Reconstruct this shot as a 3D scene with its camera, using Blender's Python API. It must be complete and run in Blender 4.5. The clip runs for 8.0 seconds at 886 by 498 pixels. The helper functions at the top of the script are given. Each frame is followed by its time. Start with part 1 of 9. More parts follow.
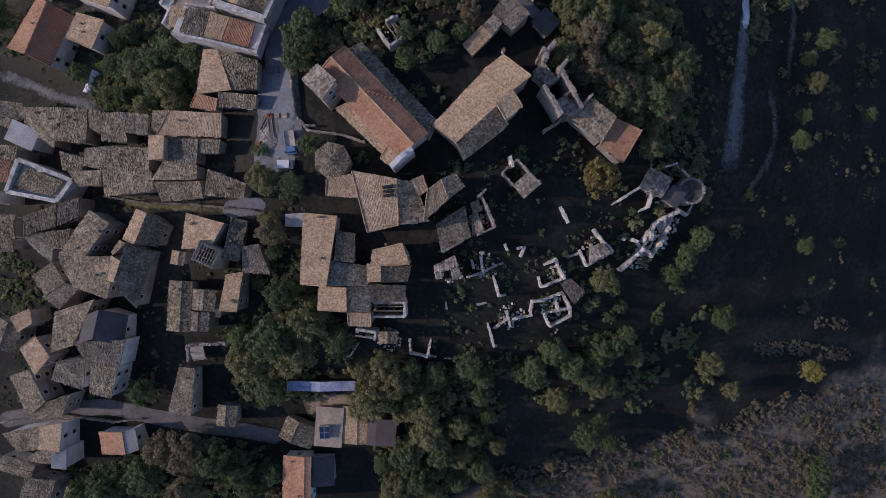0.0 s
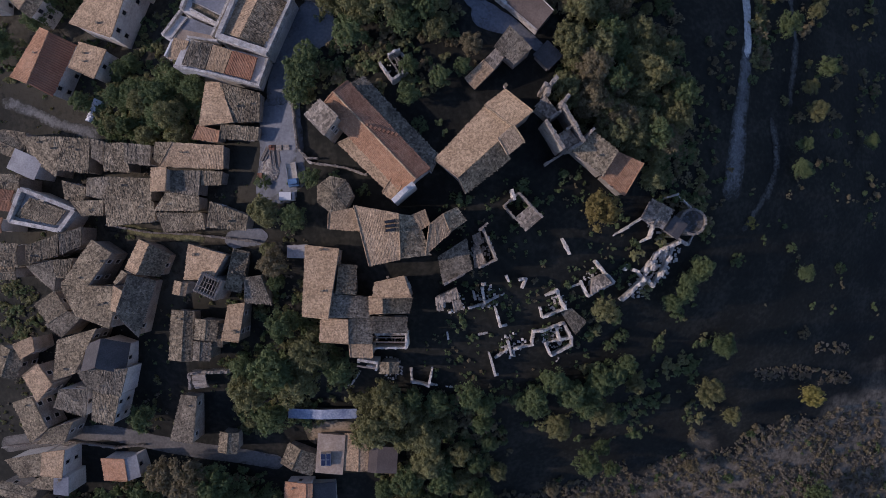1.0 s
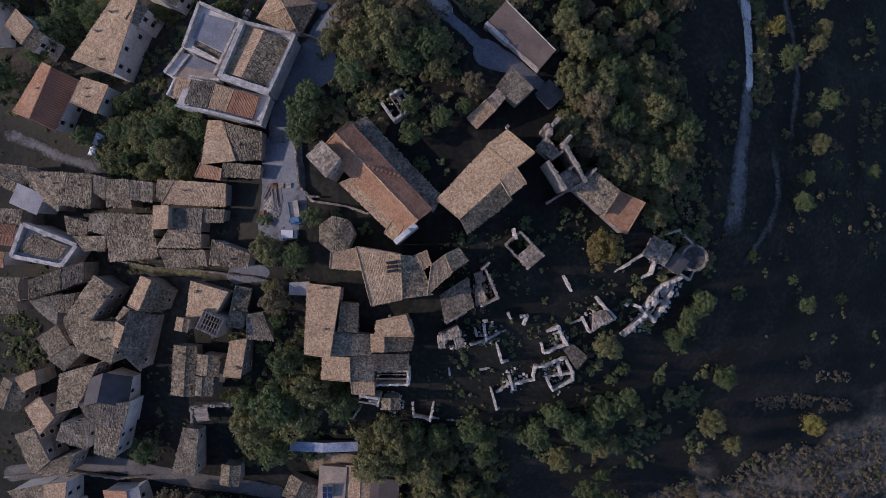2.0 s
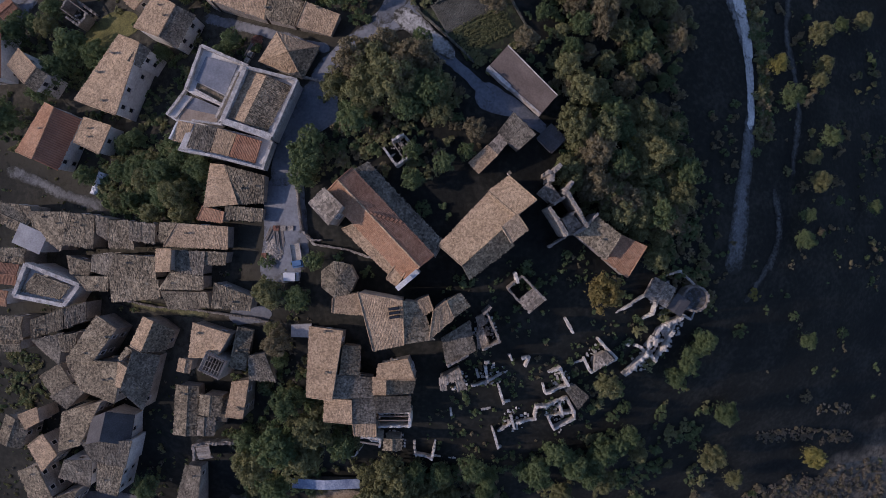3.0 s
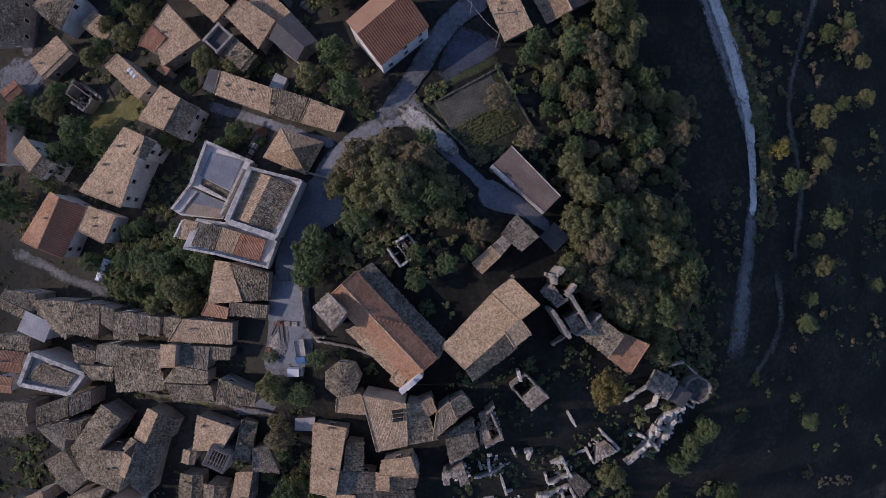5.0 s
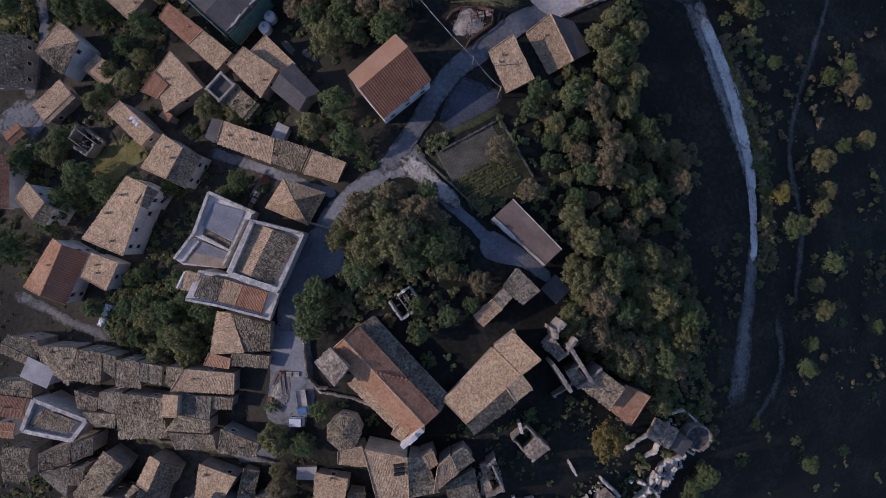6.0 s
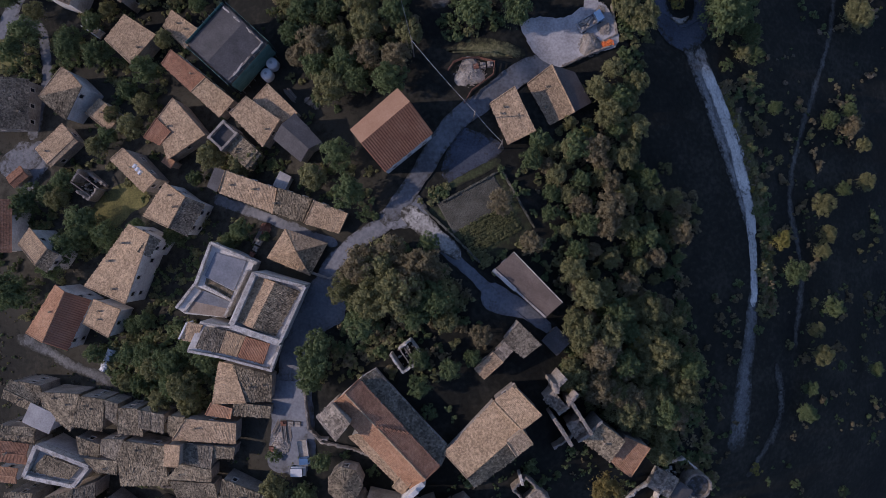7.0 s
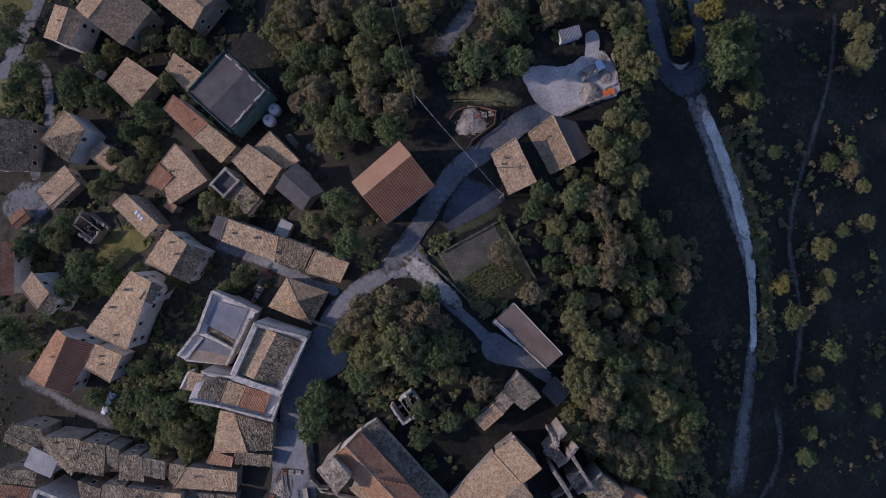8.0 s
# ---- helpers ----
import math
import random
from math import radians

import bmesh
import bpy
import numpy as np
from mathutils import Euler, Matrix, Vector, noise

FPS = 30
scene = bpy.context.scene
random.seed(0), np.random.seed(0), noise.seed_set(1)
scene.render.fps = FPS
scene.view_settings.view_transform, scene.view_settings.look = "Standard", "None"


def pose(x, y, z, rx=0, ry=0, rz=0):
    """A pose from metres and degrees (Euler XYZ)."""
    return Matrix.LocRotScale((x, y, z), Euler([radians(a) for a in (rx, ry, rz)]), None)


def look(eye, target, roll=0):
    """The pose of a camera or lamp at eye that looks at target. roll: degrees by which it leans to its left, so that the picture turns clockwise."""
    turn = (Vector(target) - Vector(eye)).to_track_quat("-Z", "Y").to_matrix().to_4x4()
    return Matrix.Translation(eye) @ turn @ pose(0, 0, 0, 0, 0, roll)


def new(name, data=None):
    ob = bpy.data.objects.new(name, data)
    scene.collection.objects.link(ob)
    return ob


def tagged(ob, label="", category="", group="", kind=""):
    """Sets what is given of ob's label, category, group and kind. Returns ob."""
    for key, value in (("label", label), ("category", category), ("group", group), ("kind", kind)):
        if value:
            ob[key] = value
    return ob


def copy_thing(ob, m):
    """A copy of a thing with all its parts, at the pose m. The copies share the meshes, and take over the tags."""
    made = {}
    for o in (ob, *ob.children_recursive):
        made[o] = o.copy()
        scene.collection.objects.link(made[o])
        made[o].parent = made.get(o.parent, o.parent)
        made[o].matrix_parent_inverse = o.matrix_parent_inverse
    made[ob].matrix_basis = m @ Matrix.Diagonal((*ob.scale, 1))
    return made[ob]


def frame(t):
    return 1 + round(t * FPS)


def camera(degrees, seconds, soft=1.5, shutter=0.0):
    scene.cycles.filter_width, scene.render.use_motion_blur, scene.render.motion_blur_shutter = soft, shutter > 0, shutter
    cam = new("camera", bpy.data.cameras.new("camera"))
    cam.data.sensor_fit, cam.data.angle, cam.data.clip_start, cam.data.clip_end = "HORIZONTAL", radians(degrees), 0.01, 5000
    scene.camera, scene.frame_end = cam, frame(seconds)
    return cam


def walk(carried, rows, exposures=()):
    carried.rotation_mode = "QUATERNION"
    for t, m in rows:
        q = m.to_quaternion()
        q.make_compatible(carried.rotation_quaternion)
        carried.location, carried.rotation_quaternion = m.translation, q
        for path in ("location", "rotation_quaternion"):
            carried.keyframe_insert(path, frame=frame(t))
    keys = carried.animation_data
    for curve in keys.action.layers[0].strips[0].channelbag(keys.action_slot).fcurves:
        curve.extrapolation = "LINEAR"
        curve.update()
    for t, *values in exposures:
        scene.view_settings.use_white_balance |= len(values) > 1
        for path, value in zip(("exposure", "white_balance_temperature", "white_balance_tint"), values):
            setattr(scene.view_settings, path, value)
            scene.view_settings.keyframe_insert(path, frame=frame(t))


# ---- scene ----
cam = camera(74.0, 8.0, soft=0.65)
PATH = [
    (0.0, 0.000, 0.000, 100.000, 0.000, 0.000, 0.000),
    (0.5, -0.120, 2.805, 100.079, -0.077, 0.016, 0.056),
    (1.0, -0.242, 5.866, 100.155, -0.143, 0.035, 0.101),
    (1.5, -0.365, 9.169, 100.229, -0.201, 0.056, 0.136),
    (2.0, -0.489, 12.694, 100.303, -0.249, 0.078, 0.165),
    (2.5, -0.614, 16.423, 100.378, -0.290, 0.101, 0.189),
    (3.0, -0.740, 20.335, 100.457, -0.322, 0.124, 0.210),
    (3.5, -0.867, 24.407, 100.541, -0.347, 0.147, 0.230),
    (4.0, -0.995, 28.613, 100.631, -0.366, 0.170, 0.252),
    (4.5, -1.124, 32.930, 100.728, -0.378, 0.190, 0.277),
    (5.0, -1.253, 37.331, 100.836, -0.384, 0.209, 0.308),
    (5.5, -1.383, 41.789, 100.955, -0.385, 0.226, 0.347),
    (6.0, -1.513, 46.278, 101.086, -0.381, 0.239, 0.395),
    (6.5, -1.643, 50.770, 101.232, -0.373, 0.249, 0.456),
    (7.0, -1.773, 55.238, 101.394, -0.362, 0.255, 0.531),
    (7.5, -1.903, 59.657, 101.573, -0.347, 0.256, 0.622),
    (8.0, -2.033, 64.000, 101.772, -0.329, 0.252, 0.732),
]
walk(cam, [(t, pose(x, y, z, rx, ry, rz)) for t, x, y, z, rx, ry, rz in PATH], exposures=[(0.0, -0.32, 5600, 26), (8.0, -0.32, 5600, 26)])

# world and sun: low sun from the west, clear sky
SUN_EL, SUN_AZ = 26.0, 268.0   # height and compass bearing (0 = north, +y) of the sun, degrees
world = bpy.data.worlds.new("sky")
scene.world = world
world.use_nodes = True
wn, wl = world.node_tree.nodes, world.node_tree.links
sky = wn.new("ShaderNodeTexSky")
sky.sky_type = 'NISHITA'
sky.sun_disc = False
sky.sun_elevation = radians(SUN_EL)
sky.sun_rotation = radians(SUN_AZ)
sky.altitude = 600
wn["Background"].inputs["Strength"].default_value = 0.155
wl.new(sky.outputs[0], wn["Background"].inputs["Color"])
sun_data = bpy.data.lights.new("sun", 'SUN')
sun_data.energy, sun_data.angle, sun_data.color = 3.3, radians(0.6), (1.0, 0.815, 0.605)
sun = new("sun", sun_data)
sd = Vector((math.sin(radians(SUN_AZ)) * math.cos(radians(SUN_EL)), math.cos(radians(SUN_AZ)) * math.cos(radians(SUN_EL)), math.sin(radians(SUN_EL))))
sun.matrix_world = look(sd * 300, (0, 0, 0))


# ---- materials ----
def material(name, stops, scale=1.0, fine=6.0, rough=0.9, bump=0.2, metal=0.0, tint=0.12, coords="Object", spec=0.3, bump_dist=0.05):
    """Colours blended by large and fine noise, varied from thing to thing."""
    m = bpy.data.materials.new(name)
    m.use_nodes = True
    n, l = m.node_tree.nodes, m.node_tree.links
    b = n["Principled BSDF"]
    b.inputs["Roughness"].default_value = rough
    b.inputs["Metallic"].default_value = metal
    b.inputs["Specular IOR Level"].default_value = spec
    tc = n.new("ShaderNodeTexCoord")
    info = n.new("ShaderNodeObjectInfo")
    shift = n.new("ShaderNodeVectorMath")
    shift.operation = 'MULTIPLY_ADD'
    shift.inputs[1].default_value = (1, 1, 1)
    l.new(tc.outputs[coords], shift.inputs[0])
    comb = n.new("ShaderNodeCombineXYZ")
    ml = n.new("ShaderNodeMath")
    ml.operation = 'MULTIPLY'
    ml.inputs[1].default_value = 90.0 if coords == "Object" else 0.0
    l.new(info.outputs["Random"], ml.inputs[0])
    l.new(ml.outputs[0], comb.inputs[0])
    l.new(comb.outputs[0], shift.inputs[2])
    big = n.new("ShaderNodeTexNoise")
    big.inputs["Scale"].default_value = scale
    big.inputs["Detail"].default_value = 4
    small = n.new("ShaderNodeTexNoise")
    small.inputs["Scale"].default_value = fine
    small.inputs["Detail"].default_value = 3
    l.new(shift.outputs[0], big.inputs["Vector"])
    l.new(shift.outputs[0], small.inputs["Vector"])
    mix = n.new("ShaderNodeMath")
    mix.operation = 'MULTIPLY_ADD'
    mix.inputs[1].default_value = 0.55
    half = n.new("ShaderNodeMath")
    half.operation = 'MULTIPLY'
    half.inputs[1].default_value = 0.45
    l.new(small.outputs["Fac"], half.inputs[0])
    l.new(big.outputs["Fac"], mix.inputs[0])
    l.new(half.outputs[0], mix.inputs[2])
    ramp = n.new("ShaderNodeValToRGB")
    els = ramp.color_ramp.elements
    k = len(stops)
    for i, c in enumerate(stops):
        at = 0.34 + 0.32 * i / max(1, k - 1)
        e = els[i] if i < 2 else els.new(at)
        e.position = at
        e.color = (*c, 1)
    l.new(mix.outputs[0], ramp.inputs[0])
    hsv = n.new("ShaderNodeHueSaturation")
    val = n.new("ShaderNodeMapRange")
    val.inputs["To Min"].default_value = 1 - tint
    val.inputs["To Max"].default_value = 1 + tint
    l.new(info.outputs["Random"], val.inputs["Value"])
    l.new(val.outputs[0], hsv.inputs["Value"])
    l.new(ramp.outputs[0], hsv.inputs["Color"])
    l.new(hsv.outputs[0], b.inputs["Base Color"])
    if bump:
        bp = n.new("ShaderNodeBump")
        bp.inputs["Strength"].default_value = bump
        bp.inputs["Distance"].default_value = bump_dist
        l.new(small.outputs["Fac"], bp.inputs["Height"])
        l.new(bp.outputs[0], b.inputs["Normal"])
    return m


def tile_material(name, stops, rough=0.9, tint=0.15, cell=5.0, spread=(0.58, 1.38)):
    """Old clay tiles: colour changes from tile to tile, with lichen and stains."""
    m = material(name, stops, 0.35, 2.2, rough, 0.25, tint=tint)
    n, l = m.node_tree.nodes, m.node_tree.links
    tc = n.new("ShaderNodeTexCoord")
    vor = n.new("ShaderNodeTexVoronoi")
    vor.inputs["Scale"].default_value = cell
    l.new(tc.outputs["Object"], vor.inputs["Vector"])
    sep = n.new("ShaderNodeSeparateColor")
    l.new(vor.outputs["Color"], sep.inputs[0])
    rng = n.new("ShaderNodeMapRange")
    rng.inputs["To Min"].default_value, rng.inputs["To Max"].default_value = spread
    l.new(sep.outputs[0], rng.inputs["Value"])
    mul = n.new("ShaderNodeVectorMath")
    mul.operation = 'SCALE'
    hsv = [x for x in n if x.bl_idname == "ShaderNodeHueSaturation"][0]
    l.new(hsv.outputs[0], mul.inputs[0])
    # broad patches of lichen, soot and newer tiles
    blot = n.new("ShaderNodeTexNoise")
    blot.inputs["Scale"].default_value, blot.inputs["Detail"].default_value, blot.inputs["Roughness"].default_value = 1.1, 5, 0.65
    l.new(tc.outputs["Object"], blot.inputs["Vector"])
    wide = n.new("ShaderNodeMapRange")
    wide.inputs["From Min"].default_value, wide.inputs["From Max"].default_value = 0.35, 0.65
    wide.inputs["To Min"].default_value, wide.inputs["To Max"].default_value = 0.86, 1.13
    l.new(blot.outputs["Fac"], wide.inputs["Value"])
    both = n.new("ShaderNodeMath")
    both.operation = 'MULTIPLY'
    l.new(rng.outputs[0], both.inputs[0])
    l.new(wide.outputs[0], both.inputs[1])
    l.new(both.outputs[0], mul.inputs["Scale"])
    l.new(mul.outputs[0], n["Principled BSDF"].inputs["Base Color"])
    return m


# two-slope roofs often take lighter tiles west, darker east: sun side put into colour
TILE = {
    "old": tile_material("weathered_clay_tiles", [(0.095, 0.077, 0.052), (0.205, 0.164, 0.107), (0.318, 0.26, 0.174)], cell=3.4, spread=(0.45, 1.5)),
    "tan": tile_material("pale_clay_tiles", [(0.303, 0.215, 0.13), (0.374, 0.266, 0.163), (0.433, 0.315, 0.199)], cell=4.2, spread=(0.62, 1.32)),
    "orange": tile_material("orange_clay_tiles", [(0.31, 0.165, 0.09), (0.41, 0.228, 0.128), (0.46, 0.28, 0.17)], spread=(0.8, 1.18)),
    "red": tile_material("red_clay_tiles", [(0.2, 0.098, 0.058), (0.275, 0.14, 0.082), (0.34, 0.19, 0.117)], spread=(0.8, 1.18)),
    # dark tiles, also the shade tone of slopes turned from the sun
    "dark": tile_material("dark_and_shade_clay_tiles", [(0.085, 0.072, 0.053), (0.162, 0.137, 0.1), (0.248, 0.21, 0.157)], cell=3.4, spread=(0.5, 1.45)),
    "rubble": tile_material("stone_slab_roof", [(0.15, 0.125, 0.097), (0.275, 0.23, 0.178), (0.39, 0.33, 0.26)], cell=2.4, spread=(0.5, 1.4)),
    "sheet": material("red_corrugated_sheet", [(0.25, 0.102, 0.054), (0.31, 0.135, 0.07), (0.36, 0.172, 0.096)], 0.4, 3, 0.6, 0.05),
    # sunlit copy of the red sheet: paler and smooth, the light is in the colour
    "salmon": material("sunlit_salmon_sheet", [(0.335, 0.188, 0.11), (0.39, 0.225, 0.135), (0.445, 0.268, 0.17)], 0.35, 4, 0.7, 0.06),
    "slate": material("grey_roofing_felt", [(0.06, 0.056, 0.055), (0.085, 0.079, 0.077), (0.12, 0.114, 0.11)], 0.4, 4, 0.8, 0.1),
    "brown": material("brown_roofing_sheet", [(0.085, 0.067, 0.057), (0.115, 0.091, 0.078), (0.15, 0.122, 0.105)], 0.3, 4, 0.8, 0.1),
    "slab": material("pale_concrete_slab", [(0.25, 0.235, 0.225), (0.35, 0.335, 0.32), (0.45, 0.43, 0.41)], 0.4, 3, 0.85, 0.1),
    "steel": material("blue_grey_screed", [(0.14, 0.15, 0.17), (0.19, 0.2, 0.225), (0.245, 0.255, 0.28)], 0.5, 3, 0.8, 0.08),
    "court": material("ochre_terrace_paving", [(0.25, 0.196, 0.148), (0.345, 0.275, 0.212), (0.45, 0.37, 0.295)], 0.5, 3, 0.9, 0.15),
    "blue": material("blue_tarpaulin", [(0.17, 0.205, 0.3), (0.3, 0.34, 0.43), (0.52, 0.55, 0.61)], 0.6, 3, 0.5, 0.2),
}
FLAT = {"slate", "brown", "slab", "blue", "steel", "court", "salmon"}
WALL = {
    "stone": material("rubble_stone_wall", [(0.17, 0.145, 0.12), (0.30, 0.263, 0.22), (0.42, 0.375, 0.32)], 0.5, 3.5, 0.95, 0.5),
    "white": material("whitewashed_render", [(0.40, 0.375, 0.345), (0.58, 0.555, 0.52), (0.72, 0.70, 0.66)], 0.35, 3, 0.9, 0.15),
}
LIMESTONE = material("pale_limestone_rubble", [(0.32, 0.287, 0.245), (0.55, 0.505, 0.445), (0.78, 0.735, 0.665)], 0.8, 4, 0.95, 0.3)
TIMBER = material("grey_weathered_timber", [(0.12, 0.10, 0.08), (0.22, 0.19, 0.16), (0.32, 0.29, 0.25)], 1.0, 8, 0.9, 0.2)
PANE = material("dark_window_glass", [(0.02, 0.022, 0.026), (0.03, 0.032, 0.036)], 1, 4, 0.15, 0.0, spec=0.5)
FRAME = material("pale_window_surround", [(0.42, 0.38, 0.33), (0.55, 0.5, 0.44)], 1, 6, 0.85, 0.1)
CONCRETE = material("chimney_masonry", [(0.26, 0.21, 0.17), (0.38, 0.32, 0.27), (0.48, 0.42, 0.36)], 1.2, 8, 0.95, 0.3)
# grey concrete with some blue of the shaded lanes mixed into its colour
ROAD = material("worn_concrete_road", [(0.097, 0.1, 0.107), (0.16, 0.165, 0.178), (0.225, 0.23, 0.243)], 0.15, 1.5, 0.9, 0.15, coords="Object")
GRAVEL = material("pale_gravel_track", [(0.20, 0.187, 0.168), (0.39, 0.37, 0.335), (0.60, 0.57, 0.52)], 0.2, 2.2, 0.95, 0.4)
PATHM = material("trodden_earth_path", [(0.045, 0.042, 0.03), (0.08, 0.07, 0.052), (0.13, 0.115, 0.09)], 0.2, 1.5, 0.95, 0.3)
LAWN = material("short_lawn_grass", [(0.03, 0.034, 0.016), (0.06, 0.068, 0.028), (0.105, 0.11, 0.05)], 0.3, 2.5, 0.95, 0.5)
SOIL = material("tilled_soil", [(0.09, 0.075, 0.055), (0.16, 0.14, 0.11), (0.24, 0.21, 0.17)], 0.3, 2.5, 0.95, 0.5)
VERGE = material("dry_grass_verge", [(0.055, 0.056, 0.024), (0.125, 0.12, 0.055), (0.25, 0.225, 0.115)], 0.4, 2.5, 0.95, 0.5)
OCHRE = material("bare_ochre_earth", [(0.24, 0.18, 0.115), (0.36, 0.275, 0.18), (0.48, 0.385, 0.27)], 0.4, 3, 0.95, 0.4)
TILLED = material("raked_garden_soil", [(0.06, 0.056, 0.042), (0.1, 0.093, 0.071), (0.155, 0.144, 0.112)], 0.4, 4, 0.95, 0.5)
FOOTPATH = material("grey_trodden_footpath", [(0.04, 0.04, 0.036), (0.085, 0.083, 0.075), (0.14, 0.136, 0.122)], 0.25, 2.0, 0.95, 0.3)
MOSSY = material("mossy_wall_stone", [(0.05, 0.052, 0.036), (0.12, 0.115, 0.085), (0.24, 0.22, 0.175)], 0.8, 4, 0.95, 0.5)
ASPHALT = material("dark_asphalt", [(0.04, 0.046, 0.062), (0.06, 0.069, 0.092), (0.09, 0.1, 0.125)], 0.3, 3, 0.9, 0.2)


def worn_edges(m, edge, start=0.62, end=1.0, ruts=None):
    """Let weeds and dirt eat into both sides of a strip; ruts adds a grassy middle between two wheel tracks."""
    n, l = m.node_tree.nodes, m.node_tree.links
    b = n["Principled BSDF"]
    was = b.inputs["Base Color"].links[0].from_socket
    uv = n.new("ShaderNodeUVMap")
    sep = n.new("ShaderNodeSeparateXYZ")
    l.new(uv.outputs[0], sep.inputs[0])
    off = n.new("ShaderNodeMath")
    off.operation = 'MULTIPLY_ADD'
    off.inputs[1].default_value, off.inputs[2].default_value = 2.0, -1.0
    l.new(sep.outputs[0], off.inputs[0])
    ab = n.new("ShaderNodeMath")
    ab.operation = 'ABSOLUTE'
    l.new(off.outputs[0], ab.inputs[0])
    tc = n.new("ShaderNodeTexCoord")
    tex = n.new("ShaderNodeTexNoise")
    tex.inputs["Scale"].default_value, tex.inputs["Detail"].default_value = 0.9, 6
    tex.inputs["Roughness"].default_value = 0.7
    l.new(tc.outputs["Object"], tex.inputs["Vector"])
    add = n.new("ShaderNodeMath")
    add.operation = 'MULTIPLY_ADD'
    add.inputs[1].default_value = 2.4
    l.new(tex.outputs["Fac"], add.inputs[0])
    l.new(ab.outputs[0], add.inputs[2])
    bands = [(add, start + 1.2, end + 1.25)]
    if ruts:
        neg = n.new("ShaderNodeMath")
        neg.operation = 'MULTIPLY_ADD'
        neg.inputs[1].default_value = -1.0
        l.new(ab.outputs[0], neg.inputs[0])
        sc = n.new("ShaderNodeMath")
        sc.operation = 'MULTIPLY'
        sc.inputs[1].default_value = 1.4
        l.new(tex.outputs["Fac"], sc.inputs[0])
        l.new(sc.outputs[0], neg.inputs[2])
        bands.append((neg, ruts[0], ruts[1]))
    for src, lo, hi in bands:
        mr = n.new("ShaderNodeMapRange")
        mr.inputs["From Min"].default_value, mr.inputs["From Max"].default_value = lo, hi
        l.new(src.outputs[0], mr.inputs["Value"])
        mx = n.new("ShaderNodeMix")
        mx.data_type = 'RGBA'
        l.new(mr.outputs[0], mx.inputs["Factor"])
        l.new(was, mx.inputs["A"])
        mx.inputs["B"].default_value = (*edge, 1)
        was = mx.outputs["Result"]
    l.new(was, b.inputs["Base Color"])
    return m


TRACK = worn_edges(material("pale_rutted_gravel", [(0.32, 0.31, 0.29), (0.5, 0.487, 0.457), (0.68, 0.662, 0.622)], 0.2, 2.2, 0.95, 0.4), (0.04, 0.041, 0.036), 0.72, 1.25, (0.6, 1.1))
worn_edges(ROAD, (0.055, 0.052, 0.042), 0.72, 1.1)
worn_edges(GRAVEL, (0.06, 0.055, 0.042), 0.6, 1.0)
worn_edges(PATHM, (0.015, 0.0145, 0.011), 0.1, 0.85)
worn_edges(FOOTPATH, (0.015, 0.0145, 0.011), 0.2, 0.9)
worn_edges(LAWN, (0.03, 0.03, 0.018), 0.55, 1.0)
worn_edges(SOIL, (0.035, 0.033, 0.022), 0.6, 1.0)
worn_edges(VERGE, (0.02, 0.02, 0.012), 0.5, 1.0)
worn_edges(OCHRE, (0.10, 0.085, 0.055), 0.6, 1.0)
MEADOW = worn_edges(material("olive_green_grass", [(0.07, 0.068, 0.024), (0.13, 0.122, 0.04), (0.2, 0.18, 0.07)], 0.4, 3, 0.95, 0.5), (0.05, 0.05, 0.02), 0.85, 1.3)
SITE = worn_edges(material("pale_site_dust", [(0.29, 0.275, 0.265), (0.42, 0.4, 0.385), (0.56, 0.54, 0.52)], 0.25, 2.4, 0.95, 0.4), (0.2, 0.19, 0.175), 1.0, 1.7)
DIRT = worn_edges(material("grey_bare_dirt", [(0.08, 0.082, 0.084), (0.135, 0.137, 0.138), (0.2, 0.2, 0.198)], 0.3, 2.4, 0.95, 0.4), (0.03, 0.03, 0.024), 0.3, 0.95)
worn_edges(ASPHALT, (0.03, 0.029, 0.022), 0.75, 1.05)
PARAPET = material("stained_white_parapet", [(0.20, 0.178, 0.15), (0.45, 0.415, 0.37), (0.66, 0.625, 0.57)], 1.3, 6, 0.9, 0.4)
# darker copy of the track gravel for its shaded side, with weedy edges
SHADETRACK = worn_edges(material("weedy_shade_gravel_track", [(0.1, 0.1, 0.098), (0.18, 0.18, 0.176), (0.29, 0.288, 0.28)], 0.25, 2.2, 0.95, 0.4), (0.02, 0.02, 0.016), 0.4, 0.95, (0.5, 1.0))
# concrete grey tinted with the blue of skylit shade
PAVED = worn_edges(material("shade_blue_concrete_paving", [(0.105, 0.11, 0.122), (0.155, 0.163, 0.18), (0.21, 0.218, 0.235)], 0.2, 2, 0.9, 0.15), (0.06, 0.056, 0.046), 0.9, 1.4)
LOWROAD = worn_edges(material("worn_grey_asphalt", [(0.08, 0.076, 0.072), (0.12, 0.114, 0.107), (0.17, 0.161, 0.15)], 0.2, 2, 0.9, 0.15), (0.05, 0.047, 0.04), 0.85, 1.3)
WHITE = material("white_plastic", [(0.66, 0.67, 0.68), (0.8, 0.8, 0.8)], 0.5, 3, 0.45, 0.0)
BARK = material("grey_brown_bark", [(0.05, 0.04, 0.03), (0.11, 0.09, 0.07)], 2, 10, 0.95, 0.4)


